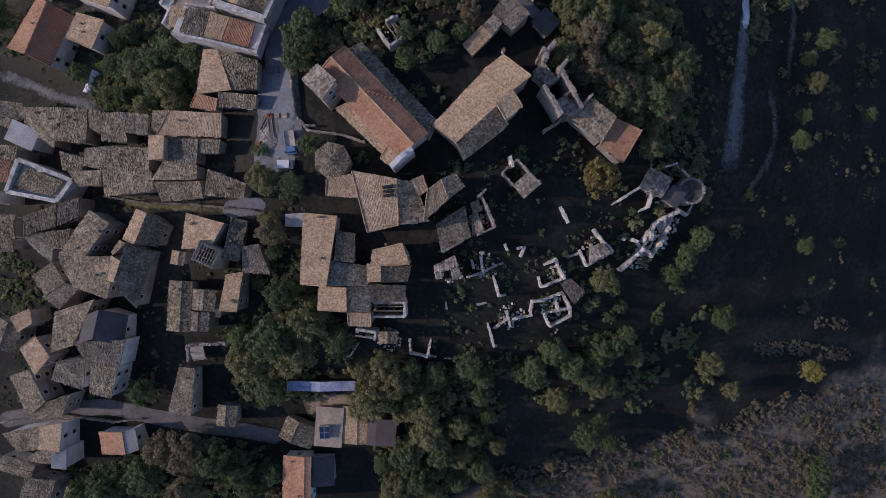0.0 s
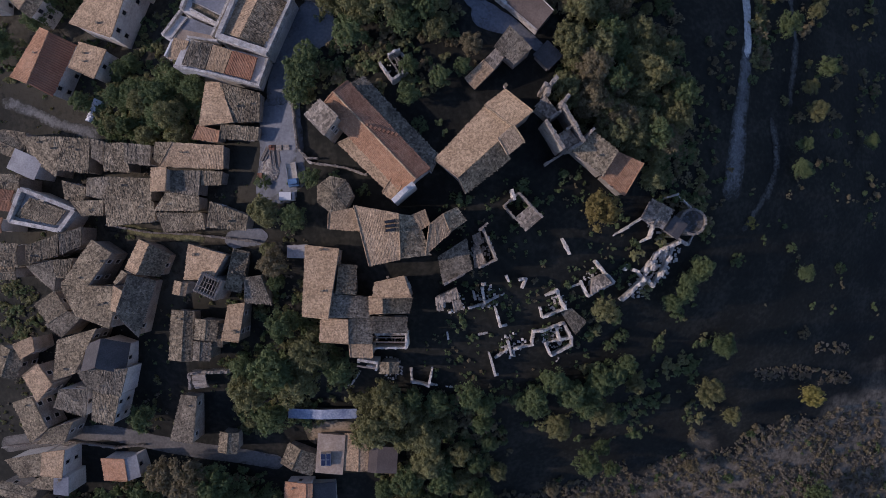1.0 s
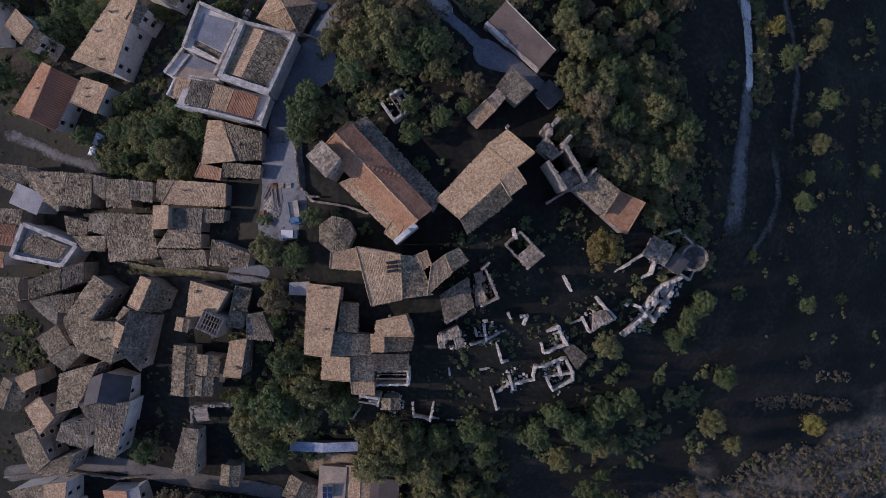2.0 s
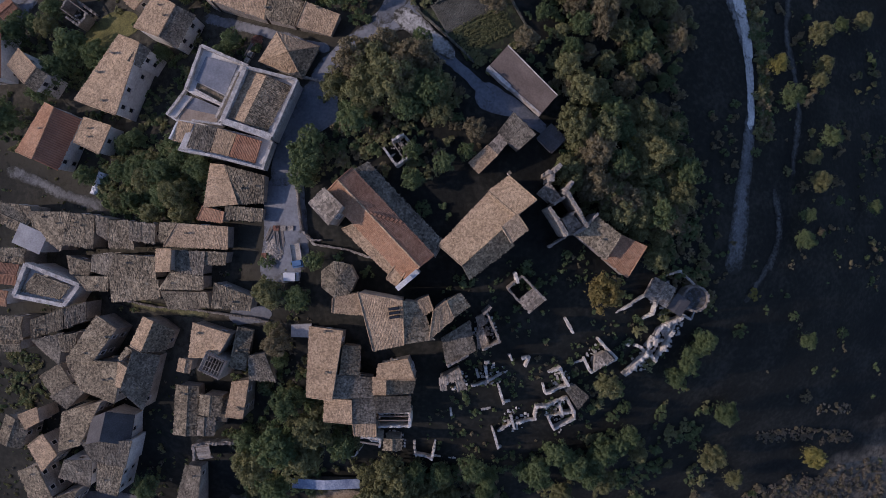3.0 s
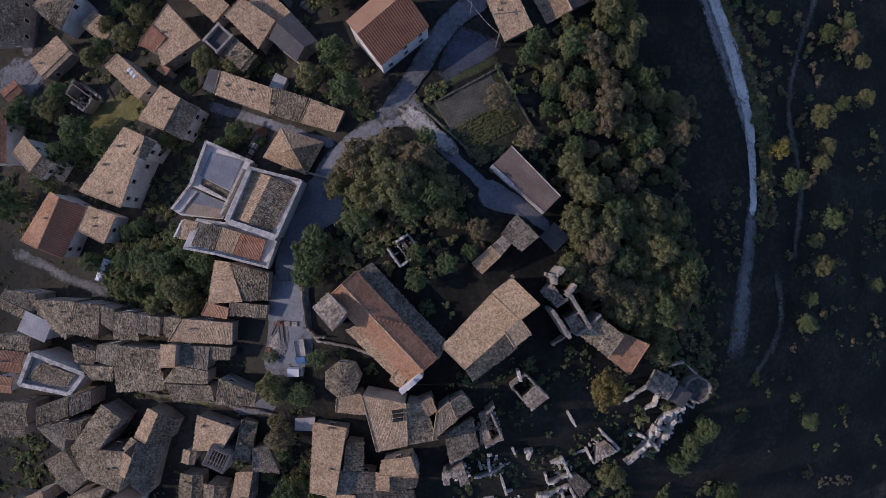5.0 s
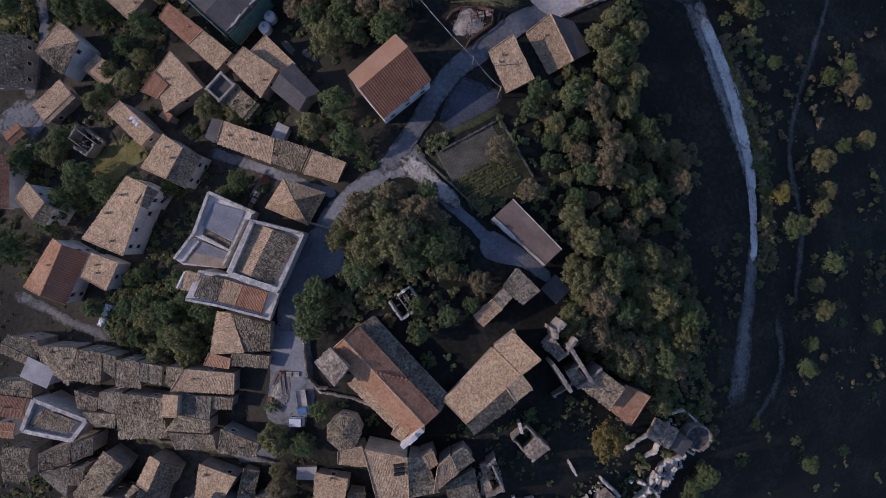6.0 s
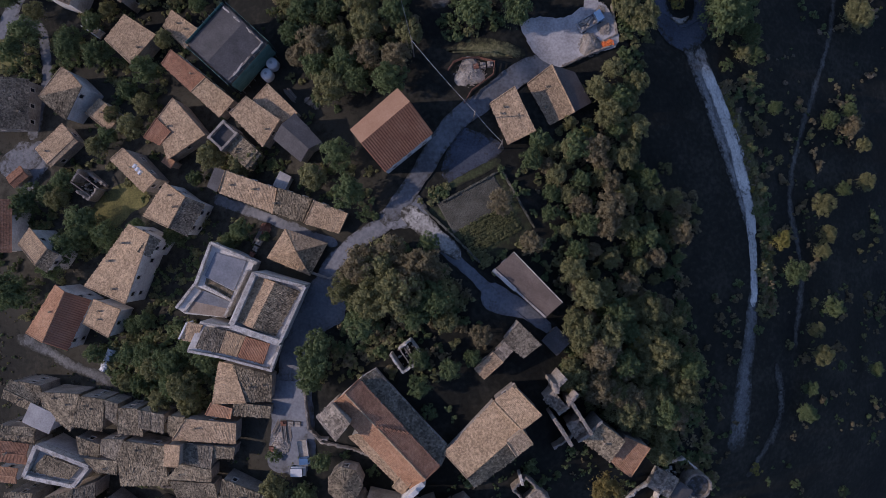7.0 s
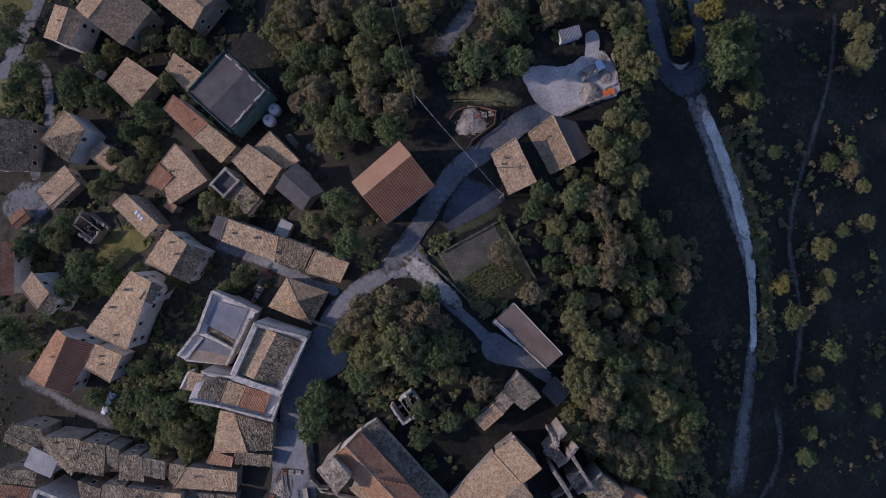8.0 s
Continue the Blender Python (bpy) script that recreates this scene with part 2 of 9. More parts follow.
def leaf_material(name, dark, mid, light):
    m = bpy.data.materials.new(name)
    m.use_nodes = True
    n, l = m.node_tree.nodes, m.node_tree.links
    b = n["Principled BSDF"]
    b.inputs["Roughness"].default_value = 0.75
    b.inputs["Specular IOR Level"].default_value = 0.2
    geo = n.new("ShaderNodeNewGeometry")
    info = n.new("ShaderNodeObjectInfo")
    tc = n.new("ShaderNodeTexCoord")
    noise_tex = n.new("ShaderNodeTexNoise")
    noise_tex.inputs["Scale"].default_value = 1.6
    l.new(tc.outputs["Object"], noise_tex.inputs["Vector"])
    add = n.new("ShaderNodeMath")
    add.operation = 'MULTIPLY_ADD'
    add.inputs[1].default_value = 0.45
    l.new(geo.outputs["Random Per Island"], add.inputs[0])
    add2 = n.new("ShaderNodeMath")
    add2.operation = 'MULTIPLY_ADD'
    add2.inputs[1].default_value = 0.5
    l.new(noise_tex.outputs["Fac"], add2.inputs[0])
    sc = n.new("ShaderNodeMath")
    sc.operation = 'MULTIPLY'
    sc.inputs[1].default_value = 0.25
    l.new(info.outputs["Random"], sc.inputs[0])
    l.new(sc.outputs[0], add2.inputs[2])
    l.new(add2.outputs[0], add.inputs[2])
    ramp = n.new("ShaderNodeValToRGB")
    els = ramp.color_ramp.elements
    els[0].position, els[0].color = 0.15, (*dark, 1)
    els[1].position, els[1].color = 0.85, (*light, 1)
    e = els.new(0.5)
    e.color = (*mid, 1)
    l.new(add.outputs[0], ramp.inputs[0])
    l.new(ramp.outputs[0], b.inputs["Base Color"])
    tr = n.new("ShaderNodeBsdfTranslucent")
    l.new(ramp.outputs[0], tr.inputs["Color"])
    mx = n.new("ShaderNodeMixShader")
    mx.inputs[0].default_value = 0.35
    l.new(b.outputs[0], mx.inputs[1])
    l.new(tr.outputs[0], mx.inputs[2])
    l.new(mx.outputs[0], n["Material Output"].inputs["Surface"])
    return m


LEAF = {
    "dark": leaf_material("dark_green_leaves", (0.068, 0.09, 0.038), (0.115, 0.15, 0.064), (0.176, 0.22, 0.098)),
    "olive": leaf_material("olive_green_leaves", (0.117, 0.117, 0.052), (0.19, 0.189, 0.084), (0.28, 0.275, 0.128)),
    "yellow": leaf_material("yellowing_leaves", (0.155, 0.145, 0.042), (0.25, 0.228, 0.065), (0.36, 0.32, 0.10)),
    "brown": leaf_material("brown_autumn_leaves", (0.118, 0.1, 0.057), (0.194, 0.164, 0.094), (0.276, 0.233, 0.138)),
    "dry": leaf_material("dry_grass_tufts", (0.13, 0.112, 0.08), (0.205, 0.176, 0.128), (0.30, 0.262, 0.195)),
    "autumn": leaf_material("golden_autumn_leaves", (0.12, 0.10, 0.038), (0.20, 0.162, 0.056), (0.29, 0.235, 0.085)),
}

# ---- terrain: a hilltop falling to a valley in the east ----
HILL_X, HILL_Y = (-110, -70, -30, 10, 50, 90, 130), (-70, -30, 10, 50, 90, 130)
HILL = [
    [-3.2, 2.6, -1.4, -3.9, -9.2, -1.9, -10.2],
    [-1.9, 3.6, -3.8, 4.8, -3.4, -1.2, -13.4],
    [0.0, 3.8, 10.1, 11.4, 5.6, 5.8, -7.2],
    [4.1, -0.9, 6.8, 5.0, 0.7, 0.8, -10.3],
    [-0.5, 2.2, 1.6, 9.7, 4.3, 0.0, -6.6],
    [-4.3, -0.6, 1.4, 7.0, -1.0, -3.1, -1.9],
]


def ground(x, y):
    z = -28.0
    for j, b in enumerate(HILL_Y):
        gy = math.exp(-((y - b) ** 2) / 2312.0)
        row = HILL[j]
        for i, a in enumerate(HILL_X):
            z += row[i] * gy * math.exp(-((x - a) ** 2) / 2312.0)
    # the levelled terrace of the building yard
    k = min(1.0, max(0.0, (15.0 - math.hypot(x - 22.5, y - 95.5)) / 8.0))
    return z + (-8.4 - z) * k * k * (3 - 2 * k)


def mesh_object(name, verts, faces, mats, parent=None, idx=None, smooth=False):
    me = bpy.data.meshes.new(name)
    me.from_pydata(verts, [], faces)
    for m in mats:
        me.materials.append(m)
    if idx is not None:
        me.polygons.foreach_set("material_index", idx)
    if smooth:
        me.polygons.foreach_set("use_smooth", [True] * len(faces))
    me.update()
    ob = new(name, me)
    ob.parent = parent
    return ob


def ground_material():
    # near-black base colour: the hill's shadow over the slope is put into it
    m = material("shade_dark_scrubby_ground", [(0.007, 0.0074, 0.0058), (0.0145, 0.015, 0.0113), (0.037, 0.035, 0.027)], 0.12, 1.1, 0.95, 0.5, coords="Object", tint=0.0, bump_dist=0.2)
    n, l = m.node_tree.nodes, m.node_tree.links
    hsv = [x for x in n if x.bl_idname == "ShaderNodeHueSaturation"][0]
    # dry stubble field in the south-east
    tc = n.new("ShaderNodeTexCoord")
    sep = n.new("ShaderNodeSeparateXYZ")
    l.new(tc.outputs["Object"], sep.inputs[0])
    wob = n.new("ShaderNodeTexNoise")
    wob.inputs["Scale"].default_value = 0.06
    wob.inputs["Detail"].default_value = 5
    l.new(tc.outputs["Object"], wob.inputs["Vector"])
    line = n.new("ShaderNodeMath")
    line.operation = 'MULTIPLY_ADD'
    line.inputs[1].default_value = 0.28
    l.new(sep.outputs[0], line.inputs[0])
    neg = n.new("ShaderNodeMath")
    neg.operation = 'MULTIPLY'
    neg.inputs[1].default_value = -1.0
    l.new(sep.outputs[1], neg.inputs[0])
    l.new(neg.outputs[0], line.inputs[2])
    wadd = n.new("ShaderNodeMath")
    wadd.operation = 'MULTIPLY_ADD'
    wadd.inputs[1].default_value = 30.0
    l.new(wob.outputs["Fac"], wadd.inputs[0])
    l.new(line.outputs[0], wadd.inputs[2])
    rng = n.new("ShaderNodeMapRange")
    rng.inputs["From Min"].default_value = 71.0
    rng.inputs["From Max"].default_value = 77.0
    l.new(wadd.outputs[0], rng.inputs["Value"])
    dry = n.new("ShaderNodeValToRGB")
    els = dry.color_ramp.elements
    els[0].position, els[0].color = 0.33, (0.055, 0.044, 0.03, 1)
    els[1].position, els[1].color = 0.68, (0.27, 0.22, 0.155, 1)
    fine = n.new("ShaderNodeTexNoise")
    fine.inputs["Scale"].default_value = 0.7
    fine.inputs["Detail"].default_value = 6
    fine.inputs["Roughness"].default_value = 0.7
    l.new(tc.outputs["Object"], fine.inputs["Vector"])
    l.new(fine.outputs["Fac"], dry.inputs[0])
    mx = n.new("ShaderNodeMix")
    mx.data_type = 'RGBA'
    l.new(rng.outputs[0], mx.inputs["Factor"])
    l.new(hsv.outputs[0], mx.inputs["A"])
    l.new(dry.outputs[0], mx.inputs["B"])
    # trodden grey dust and stones between the houses
    last = mx
    for cx, cy, rx, ry in ((-60, 14, 34, 25), (-45, 66, 36, 26), (-75, 62, 34, 34)):
        sub = n.new("ShaderNodeVectorMath")
        sub.operation = 'SUBTRACT'
        sub.inputs[1].default_value = (cx, cy, 0)
        l.new(tc.outputs["Object"], sub.inputs[0])
        scl = n.new("ShaderNodeVectorMath")
        scl.operation = 'MULTIPLY'
        scl.inputs[1].default_value = (1 / rx, 1 / ry, 0)
        l.new(sub.outputs[0], scl.inputs[0])
        ln = n.new("ShaderNodeVectorMath")
        ln.operation = 'LENGTH'
        l.new(scl.outputs[0], ln.inputs[0])
        wv = n.new("ShaderNodeMath")
        wv.operation = 'MULTIPLY_ADD'
        wv.inputs[1].default_value = 0.9
        l.new(fine.outputs["Fac"], wv.inputs[0])
        l.new(ln.outputs["Value"], wv.inputs[2])
        r2 = n.new("ShaderNodeMapRange")
        r2.inputs["From Min"].default_value = 1.45
        r2.inputs["From Max"].default_value = 1.15
        l.new(wv.outputs[0], r2.inputs["Value"])
        m2 = n.new("ShaderNodeMix")
        m2.data_type = 'RGBA'
        l.new(r2.outputs[0], m2.inputs["Factor"])
        l.new(last.outputs["Result"], m2.inputs["A"])
        dust = n.new("ShaderNodeValToRGB")
        dust.color_ramp.elements[0].position, dust.color_ramp.elements[0].color = 0.35, (0.022, 0.021, 0.014, 1)
        dust.color_ramp.elements[1].position, dust.color_ramp.elements[1].color = 0.7, (0.085, 0.077, 0.058, 1)
        l.new(fine.outputs["Fac"], dust.inputs[0])
        l.new(dust.outputs[0], m2.inputs["B"])
        last = m2
    l.new(last.outputs["Result"], n["Principled BSDF"].inputs["Base Color"])
    return m


def build_ground():
    xs = [-2400, -1500, -900, -500, -300, -200] + [-150 + 2.0 * i for i in range(151)] + [200, 300, 500, 900, 1500, 2400]
    ys = [-2400, -1500, -900, -500, -300, -180] + [-110 + 2.0 * i for i in range(131)] + [200, 300, 500, 900, 1500, 2400]
    verts = [(x, y, ground(x, y)) for y in ys for x in xs]
    w = len(xs)
    faces = [(j * w + i, j * w + i + 1, (j + 1) * w + i + 1, (j + 1) * w + i) for j in range(len(ys) - 1) for i in range(w - 1)]
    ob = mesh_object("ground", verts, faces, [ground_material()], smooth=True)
    tagged(ob, "scrubby hillside ground darkened for hill shade, with dry stubble in the valley", "ground", kind="structure")


build_ground()


ROADS = []


def laid(name, verts, faces, across, mat, label, category):
    """A sheet laid on the ground, with its distance from the middle kept as a UV map."""
    ob = mesh_object(name, verts, faces, [mat], smooth=True)
    layer = ob.data.uv_layers.new(name="across")
    loops = np.zeros(len(ob.data.loops), dtype=np.int32)
    ob.data.loops.foreach_get("vertex_index", loops)
    uv = np.zeros((len(loops), 2), dtype=np.float32)
    uv[:, 0] = np.array(across, dtype=np.float32)[loops]
    layer.data.foreach_set("uv", uv.ravel())
    return tagged(ob, label, category, kind="structure")


def ribbon(name, pts, width, mat, label, category, lift=0.06, ragged=0.2, width_end=None):
    """A strip of road or path laid on the ground along a line of points, with rounded ends."""
    line = []
    for (x0, y0), (x1, y1) in zip(pts, pts[1:]):
        k = max(1, int(math.hypot(x1 - x0, y1 - y0) / 0.8))
        line += [(x0 + (x1 - x0) * i / k, y0 + (y1 - y0) * i / k) for i in range(k)]
    line.append(pts[-1])
    for _ in range(10):
        line = [line[0]] + [((a[0] + 2 * b[0] + c[0]) / 4, (a[1] + 2 * b[1] + c[1]) / 4) for a, b, c in zip(line, line[1:], line[2:])] + [line[-1]]
    rng = random.Random(len(pts) * 7 + int(pts[0][0]))
    verts, faces, across = [], [], []
    cross = 7
    jl = jr = 0.0
    n = len(line)
    for i, (x, y) in enumerate(line):
        a, b = line[max(0, i - 1)], line[min(n - 1, i + 1)]
        dx, dy = b[0] - a[0], b[1] - a[1]
        d = math.hypot(dx, dy) or 1
        nx, ny = -dy / d, dx / d
        w = width + ((width_end or width) - width) * i / (n - 1)
        jl, jr = 0.7 * jl + rng.uniform(-ragged, ragged) * 0.7, 0.7 * jr + rng.uniform(-ragged, ragged) * 0.7
        away = min(i, n - 1 - i) * 0.8 / (w / 2)
        tip = math.sqrt(max(0.04, 1 - (1 - away) ** 2)) if away < 1 else 1.0
        wl_, wr_ = (w / 2 + jl) * tip, (w / 2 + jr) * tip
        for k in range(cross):
            s = -wl_ + (wl_ + wr_) * k / (cross - 1)
            px, py = x + nx * s, y + ny * s
            verts.append((px, py, ground(px, py) + lift))
            across.append(0.5 + 0.5 * max(abs(2 * k / (cross - 1) - 1), 1 - away / 4))
    for i in range(n - 1):
        for k in range(cross - 1):
            faces.append((i * cross + k, (i + 1) * cross + k, (i + 1) * cross + k + 1, i * cross + k + 1))
    if category not in ("verge", "lawn"):
        ROADS.extend((x, y, width) for x, y in line[::3])
    return laid(name, verts, faces, across, mat, label, category)


def patch(name, pts, mat, label, category, lift=0.07):
    """A yard or plot laid on the ground inside a rounded outline."""
    rng = random.Random(len(pts) + int(pts[0][1]))
    n = len(pts)
    out = []
    for i in range(n):
        p0, p1, p2, p3 = (Vector(pts[(i + k) % n]) for k in (-1, 0, 1, 2))
        for k in range(6):
            t = k / 6
            q = 0.5 * (2 * p1 + (p2 - p0) * t + (2 * p0 - 5 * p1 + 4 * p2 - p3) * t * t + (3 * p1 - p0 - 3 * p2 + p3) * t ** 3)
            out.append(q + Vector((rng.uniform(-.15, .15), rng.uniform(-.15, .15))))
    c = sum(out, Vector((0, 0))) / len(out)
    rings = 8
    m = len(out)
    verts, across = [(c.x, c.y, ground(c.x, c.y) + lift)], [0.5]
    for j in range(1, rings + 1):
        for q in out:
            p = c.lerp(q, j / rings)
            verts.append((p.x, p.y, ground(p.x, p.y) + lift))
            across.append(0.5 + 0.5 * j / rings)
    faces = [(0, 1 + i, 1 + (i + 1) % m) for i in range(m)]
    for j in range(rings - 1):
        faces += [(1 + j * m + i, 1 + (j + 1) * m + i, 1 + (j + 1) * m + (i + 1) % m, 1 + j * m + (i + 1) % m) for i in range(m)]
    reach = sum((q - c).length for q in out) / m
    ROADS.append((c.x, c.y, 1.5 * reach))
    return laid(name, verts, faces, across, mat, label, category)


ribbon("road", [(-12.0, 59.5), (-9.8, 63.2), (-7.2, 66.7), (-4.0, 72.1), (-0.2, 78.1), (4.0, 80.6), (7.6, 83.6), (12.1, 87.0), (16.5, 89.2), (19.7, 90.4)], 3.4, ROAD, "pale concrete lane between the houses", "road", width_end=4.4, lift=0.25)
ribbon("road", [(-9.5, 62.4), (-13.0, 58.8), (-17.0, 56.2), (-23.1, 51.0), (-25.0, 44.9), (-27.9, 36.8), (-28.8, 30.8)], 3.2, ROAD, "pale concrete lane past the palazzo", "road", lift=0.14)
ribbon("road", [(-9.6, 61.6), (-7.2, 60.0), (-4.6, 58.0), (-1.6, 55.2), (0.8, 52.8)], 4.0, GRAVEL, "pale gravelly lane below the garden", "road", lift=0.3, width_end=2.2, ragged=0.3)
# lower lane: tree shade put in by darker paving than the gravel above
ribbon("road", [(-4.0, 56.2), (-2.3, 54.3), (1.6, 51.5), (5.1, 48.1), (7.6, 45.4)], 2.0, PAVED, "narrow lane between wall and trees, shade in its colour", "road", lift=0.14)
patch("yard", [(4.8, 48.6), (7.6, 48.4), (12.5, 45.4), (17.0, 41.6), (16.2, 40.0), (11.9, 42.4), (7.0, 43.5), (4.8, 45.0)], PAVED, "worn paved yard beside the brown shed", "yard", lift=0.08)
ribbon("road", [(-21.2, 55.1), (-27.8, 57.4), (-34.7, 59.9), (-47.1, 64.0)], 2.0, ROAD, "narrow lane along the terrace", "road")
ribbon("road", [(-27.6, 32.8), (-26.5, 27.7), (-26.0, 21.8), (-25.7, 16.0)], 3.2, ROAD, "pale lane beside the church wall", "road")
ribbon("road", [(-95.3, -36.9), (-81.5, -34.2), (-69.9, -32.6), (-61.5, -34.5), (-52.1, -36.3), (-41.7, -37.8), (-33.7, -39.6)], 3.5, LOWROAD, "grey lower road with a kerb wall", "road", ragged=0.06)
ribbon("road", [(-90.1, 35.7), (-83.4, 33.1), (-75.3, 29.7), (-66.1, 27.4)], 2.4, DIRT, "pale dirt lane under the gardens", "road", ragged=0.3)
ribbon("path", [(-66.4, 10.0), (-55.1, 8.2), (-45.5, 7.7), (-34.3, 6.5), (-24.7, 5.2)], 2.2, PATHM, "weedy lane between the house rows", "path")
ribbon("road", [(-92.7, 121.9), (-94.9, 115.3), (-98.1, 107.5), (-100.7, 101.0), (-104.3, 93.2)], 3.6, ROAD, "asphalt road at the village edge", "road")
ribbon("road", [(-97.8, 104.8), (-90.7, 102.3), (-89.2, 96.8), (-87.8, 89.8), (-90.1, 76.8)], 2.4, ROAD, "narrow paved lane between garden plots", "road")
patch("yard", [(-94.1, 74.9), (-90.3, 76.5), (-86.0, 75.5), (-85.7, 70.7), (-88.2, 67.1), (-88.5, 62.3), (-91.1, 64.7)], ROAD, "paved grey square in front of houses", "yard")
# shade along the track's left side, laid as a strip of darker gravel
ribbon("track", [(46.0, 96.8), (47.3, 93.4), (48.9, 89.5), (50.9, 84.0), (52.8, 79.0), (55.2, 72.5), (57.6, 66.0), (59.3, 59.5)], 5.4, SHADETRACK, "weedy left part of the gravel track, shade put into its colour", "track", ragged=0.3, width_end=2.4, lift=0.09)
ribbon("track", [(49.2, 91.6), (50.3, 89.2), (52.4, 85.0), (55.0, 78.8), (57.0, 72.5), (58.8, 66.0)], 2.7, TRACK, "pale gravel track with two wheel ruts", "track", ragged=0.15, width_end=2.7, lift=0.17)
ribbon("track", [(58.1, 68.4), (58.8, 66.0), (59.7, 61.5), (60.1, 57.5)], 2.6, TRACK, "pale gravel track narrowing downhill", "track", ragged=0.12, width_end=2.2, lift=0.15)
ribbon("track", [(59.3, 62.0), (59.9, 57.5), (60.2, 53.0), (60.2, 48.2), (59.7, 43.5)], 2.1, TRACK, "narrow gravel track with grassy middle", "track", ragged=0.12, width_end=1.7, lift=0.1)
ribbon("track", [(60.0, 47.0), (58.9, 38.9), (57.4, 31.0), (56.7, 24.0), (56.0, 17.1), (55.4, 14.9)], 2.5, DIRT, "weedy dark gravel track running out downhill", "track", ragged=0.25, width_end=4.4, lift=0.05)
ribbon("spoil", [(53.0, 83.4), (55.6, 80.9), (57.0, 77.8), (58.4, 73.4)], 0.5, GRAVEL, "thin white line of gravel spilt along the verge", "gravel", lift=0.16, ragged=0.25)
patch("road", [(37.7, 101.0), (39.4, 96.6), (42.7, 94.1), (46.2, 94.3), (49.8, 97.2), (51.3, 102.0), (47.8, 100.2), (44.3, 98.6), (41.3, 100.4)], ASPHALT, "dark asphalt in the bow of the hairpin", "road", lift=0.18)
ribbon("road", [(37.5, 116.9), (37.6, 113.2), (38.5, 107.6), (39.1, 102.9), (41.1, 98.8), (44.5, 97.3), (48.5, 99.9), (49.4, 104.3), (48.8, 110.0), (47.8, 114.9), (47.6, 118.6)], 3.2, ASPHALT, "dark asphalt hairpin bend of the valley track", "road", lift=0.14)
ribbon("path", [(85.4, 118.0), (83.6, 103.6), (78.2, 89.1), (72.8, 77.6), (69.9, 65.5), (73.2, 50.1), (71.1, 39.7), (70.1, 34.1)], 1.7, FOOTPATH, "faint trodden path across the slope", "path", ragged=0.4)
ribbon("path", [(64.9, 32.3), (67.2, 22.8), (64.2, 14.9)], 1.7, FOOTPATH, "faint trodden path across the slope", "path", ragged=0.4)
ribbon("path", [(67.1, 27.3), (66.7, 21.7), (63.3, 14.8), (59.0, 9.1)], 1.7, FOOTPATH, "faint trodden path across the slope", "path", ragged=0.4)
patch("yard", [(11.8, 96.3), (15.2, 97.8), (19.8, 97.7), (23.3, 99.8), (26.2, 100.6), (28.2, 99.1), (29.7, 95.7), (29.3, 92.4), (22.8, 90.4), (18.9, 88.4), (14.8, 90.5), (12.7, 93.5)], SITE, "pale dusty building yard", "yard", lift=0.35)
ribbon("yard", [(24.6, 98.6), (24.9, 101.4), (25.0, 104.6)], 3.0, SITE, "dusty way up from the building yard", "yard", lift=0.4)
patch("bank", [(-1.9, 91.1), (4.0, 93.3), (11.4, 91.9), (12.1, 89.9), (7.7, 89.5), (1.0, 90.0)], VERGE, "dry weedy bank above the lane", "bank", lift=0.1)
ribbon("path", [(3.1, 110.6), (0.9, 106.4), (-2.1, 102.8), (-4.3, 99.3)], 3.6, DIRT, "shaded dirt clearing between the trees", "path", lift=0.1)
patch("lawn", [(-103.3, 119.2), (-95.9, 118.0), (-96.7, 115.2), (-103.0, 114.2)], MEADOW, "green grass at the village edge", "lawn", lift=0.1)
patch("lawn", [(-101.0, 99.3), (-96.2, 98.7), (-94.5, 94.1), (-99.5, 91.9)], MEADOW, "green grass beside the road", "lawn", lift=0.1)
patch("sand", [(41.8, 100.3), (44.0, 99.0), (46.2, 101.2), (44.2, 100.4)], GRAVEL, "tongue of pale sand in the hairpin", "sand", lift=0.24)
patch("yard", [(0.5, 76.0), (4.1, 75.6), (8.4, 73.3), (6.7, 70.9), (0.6, 66.8), (-1.7, 66.7), (-2.5, 69.6)], ASPHALT, "dark asphalt yard beside the lane", "yard", lift=0.06)
ribbon("verge", [(-5.2, 63.7), (-0.9, 65.9), (4.1, 68.7), (8.0, 70.7)], 1.6, LAWN, "grassy bank above the garden wall", "verge", lift=0.07)
patch("plot", [(-4.9, 61.4), (-2.5, 62.5), (2.7, 65.4), (7.9, 68.4), (11.1, 63.5), (13.7, 58.4), (9.0, 54.1), (4.4, 53.6), (-0.8, 57.5)], LAWN, "weedy green garden plot beside the lane", "garden", lift=0.05)
patch("road", [(-13.8, 60.3), (-12.0, 62.6), (-9.8, 64.9), (-6.8, 64.2), (-4.9, 61.2), (-5.2, 58.2), (-8.7, 58.2), (-11.9, 58.1)], ROAD, "pale concrete meeting of the lanes", "road", lift=0.22)
ribbon("yard", [(-33.2, 15.2), (-29.8, 18.5), (-28.1, 22.9)], 5.0, ROAD, "cluttered concrete yard in the lane", "yard", lift=0.05)
patch("yard", [(-28.1, -30.4), (-23.4, -29.4), (-18.8, -29.7), (-15.5, -31.7), (-16.3, -34.7), (-21.6, -35.3), (-27.4, -34.7)], OCHRE, "bare ochre earth terrace", "yard", lift=0.08)
patch("square", [(-25.4, 48.8), (-20.8, 49.5), (-19.3, 42.7), (-22.6, 40.0), (-26.3, 36.2), (-27.8, 31.7), (-31.2, 31.0), (-30.9, 36.7), (-27.2, 45.3)], PAVED, "paved square with the blue shade of the palazzo in its colour", "square", lift=0.2)
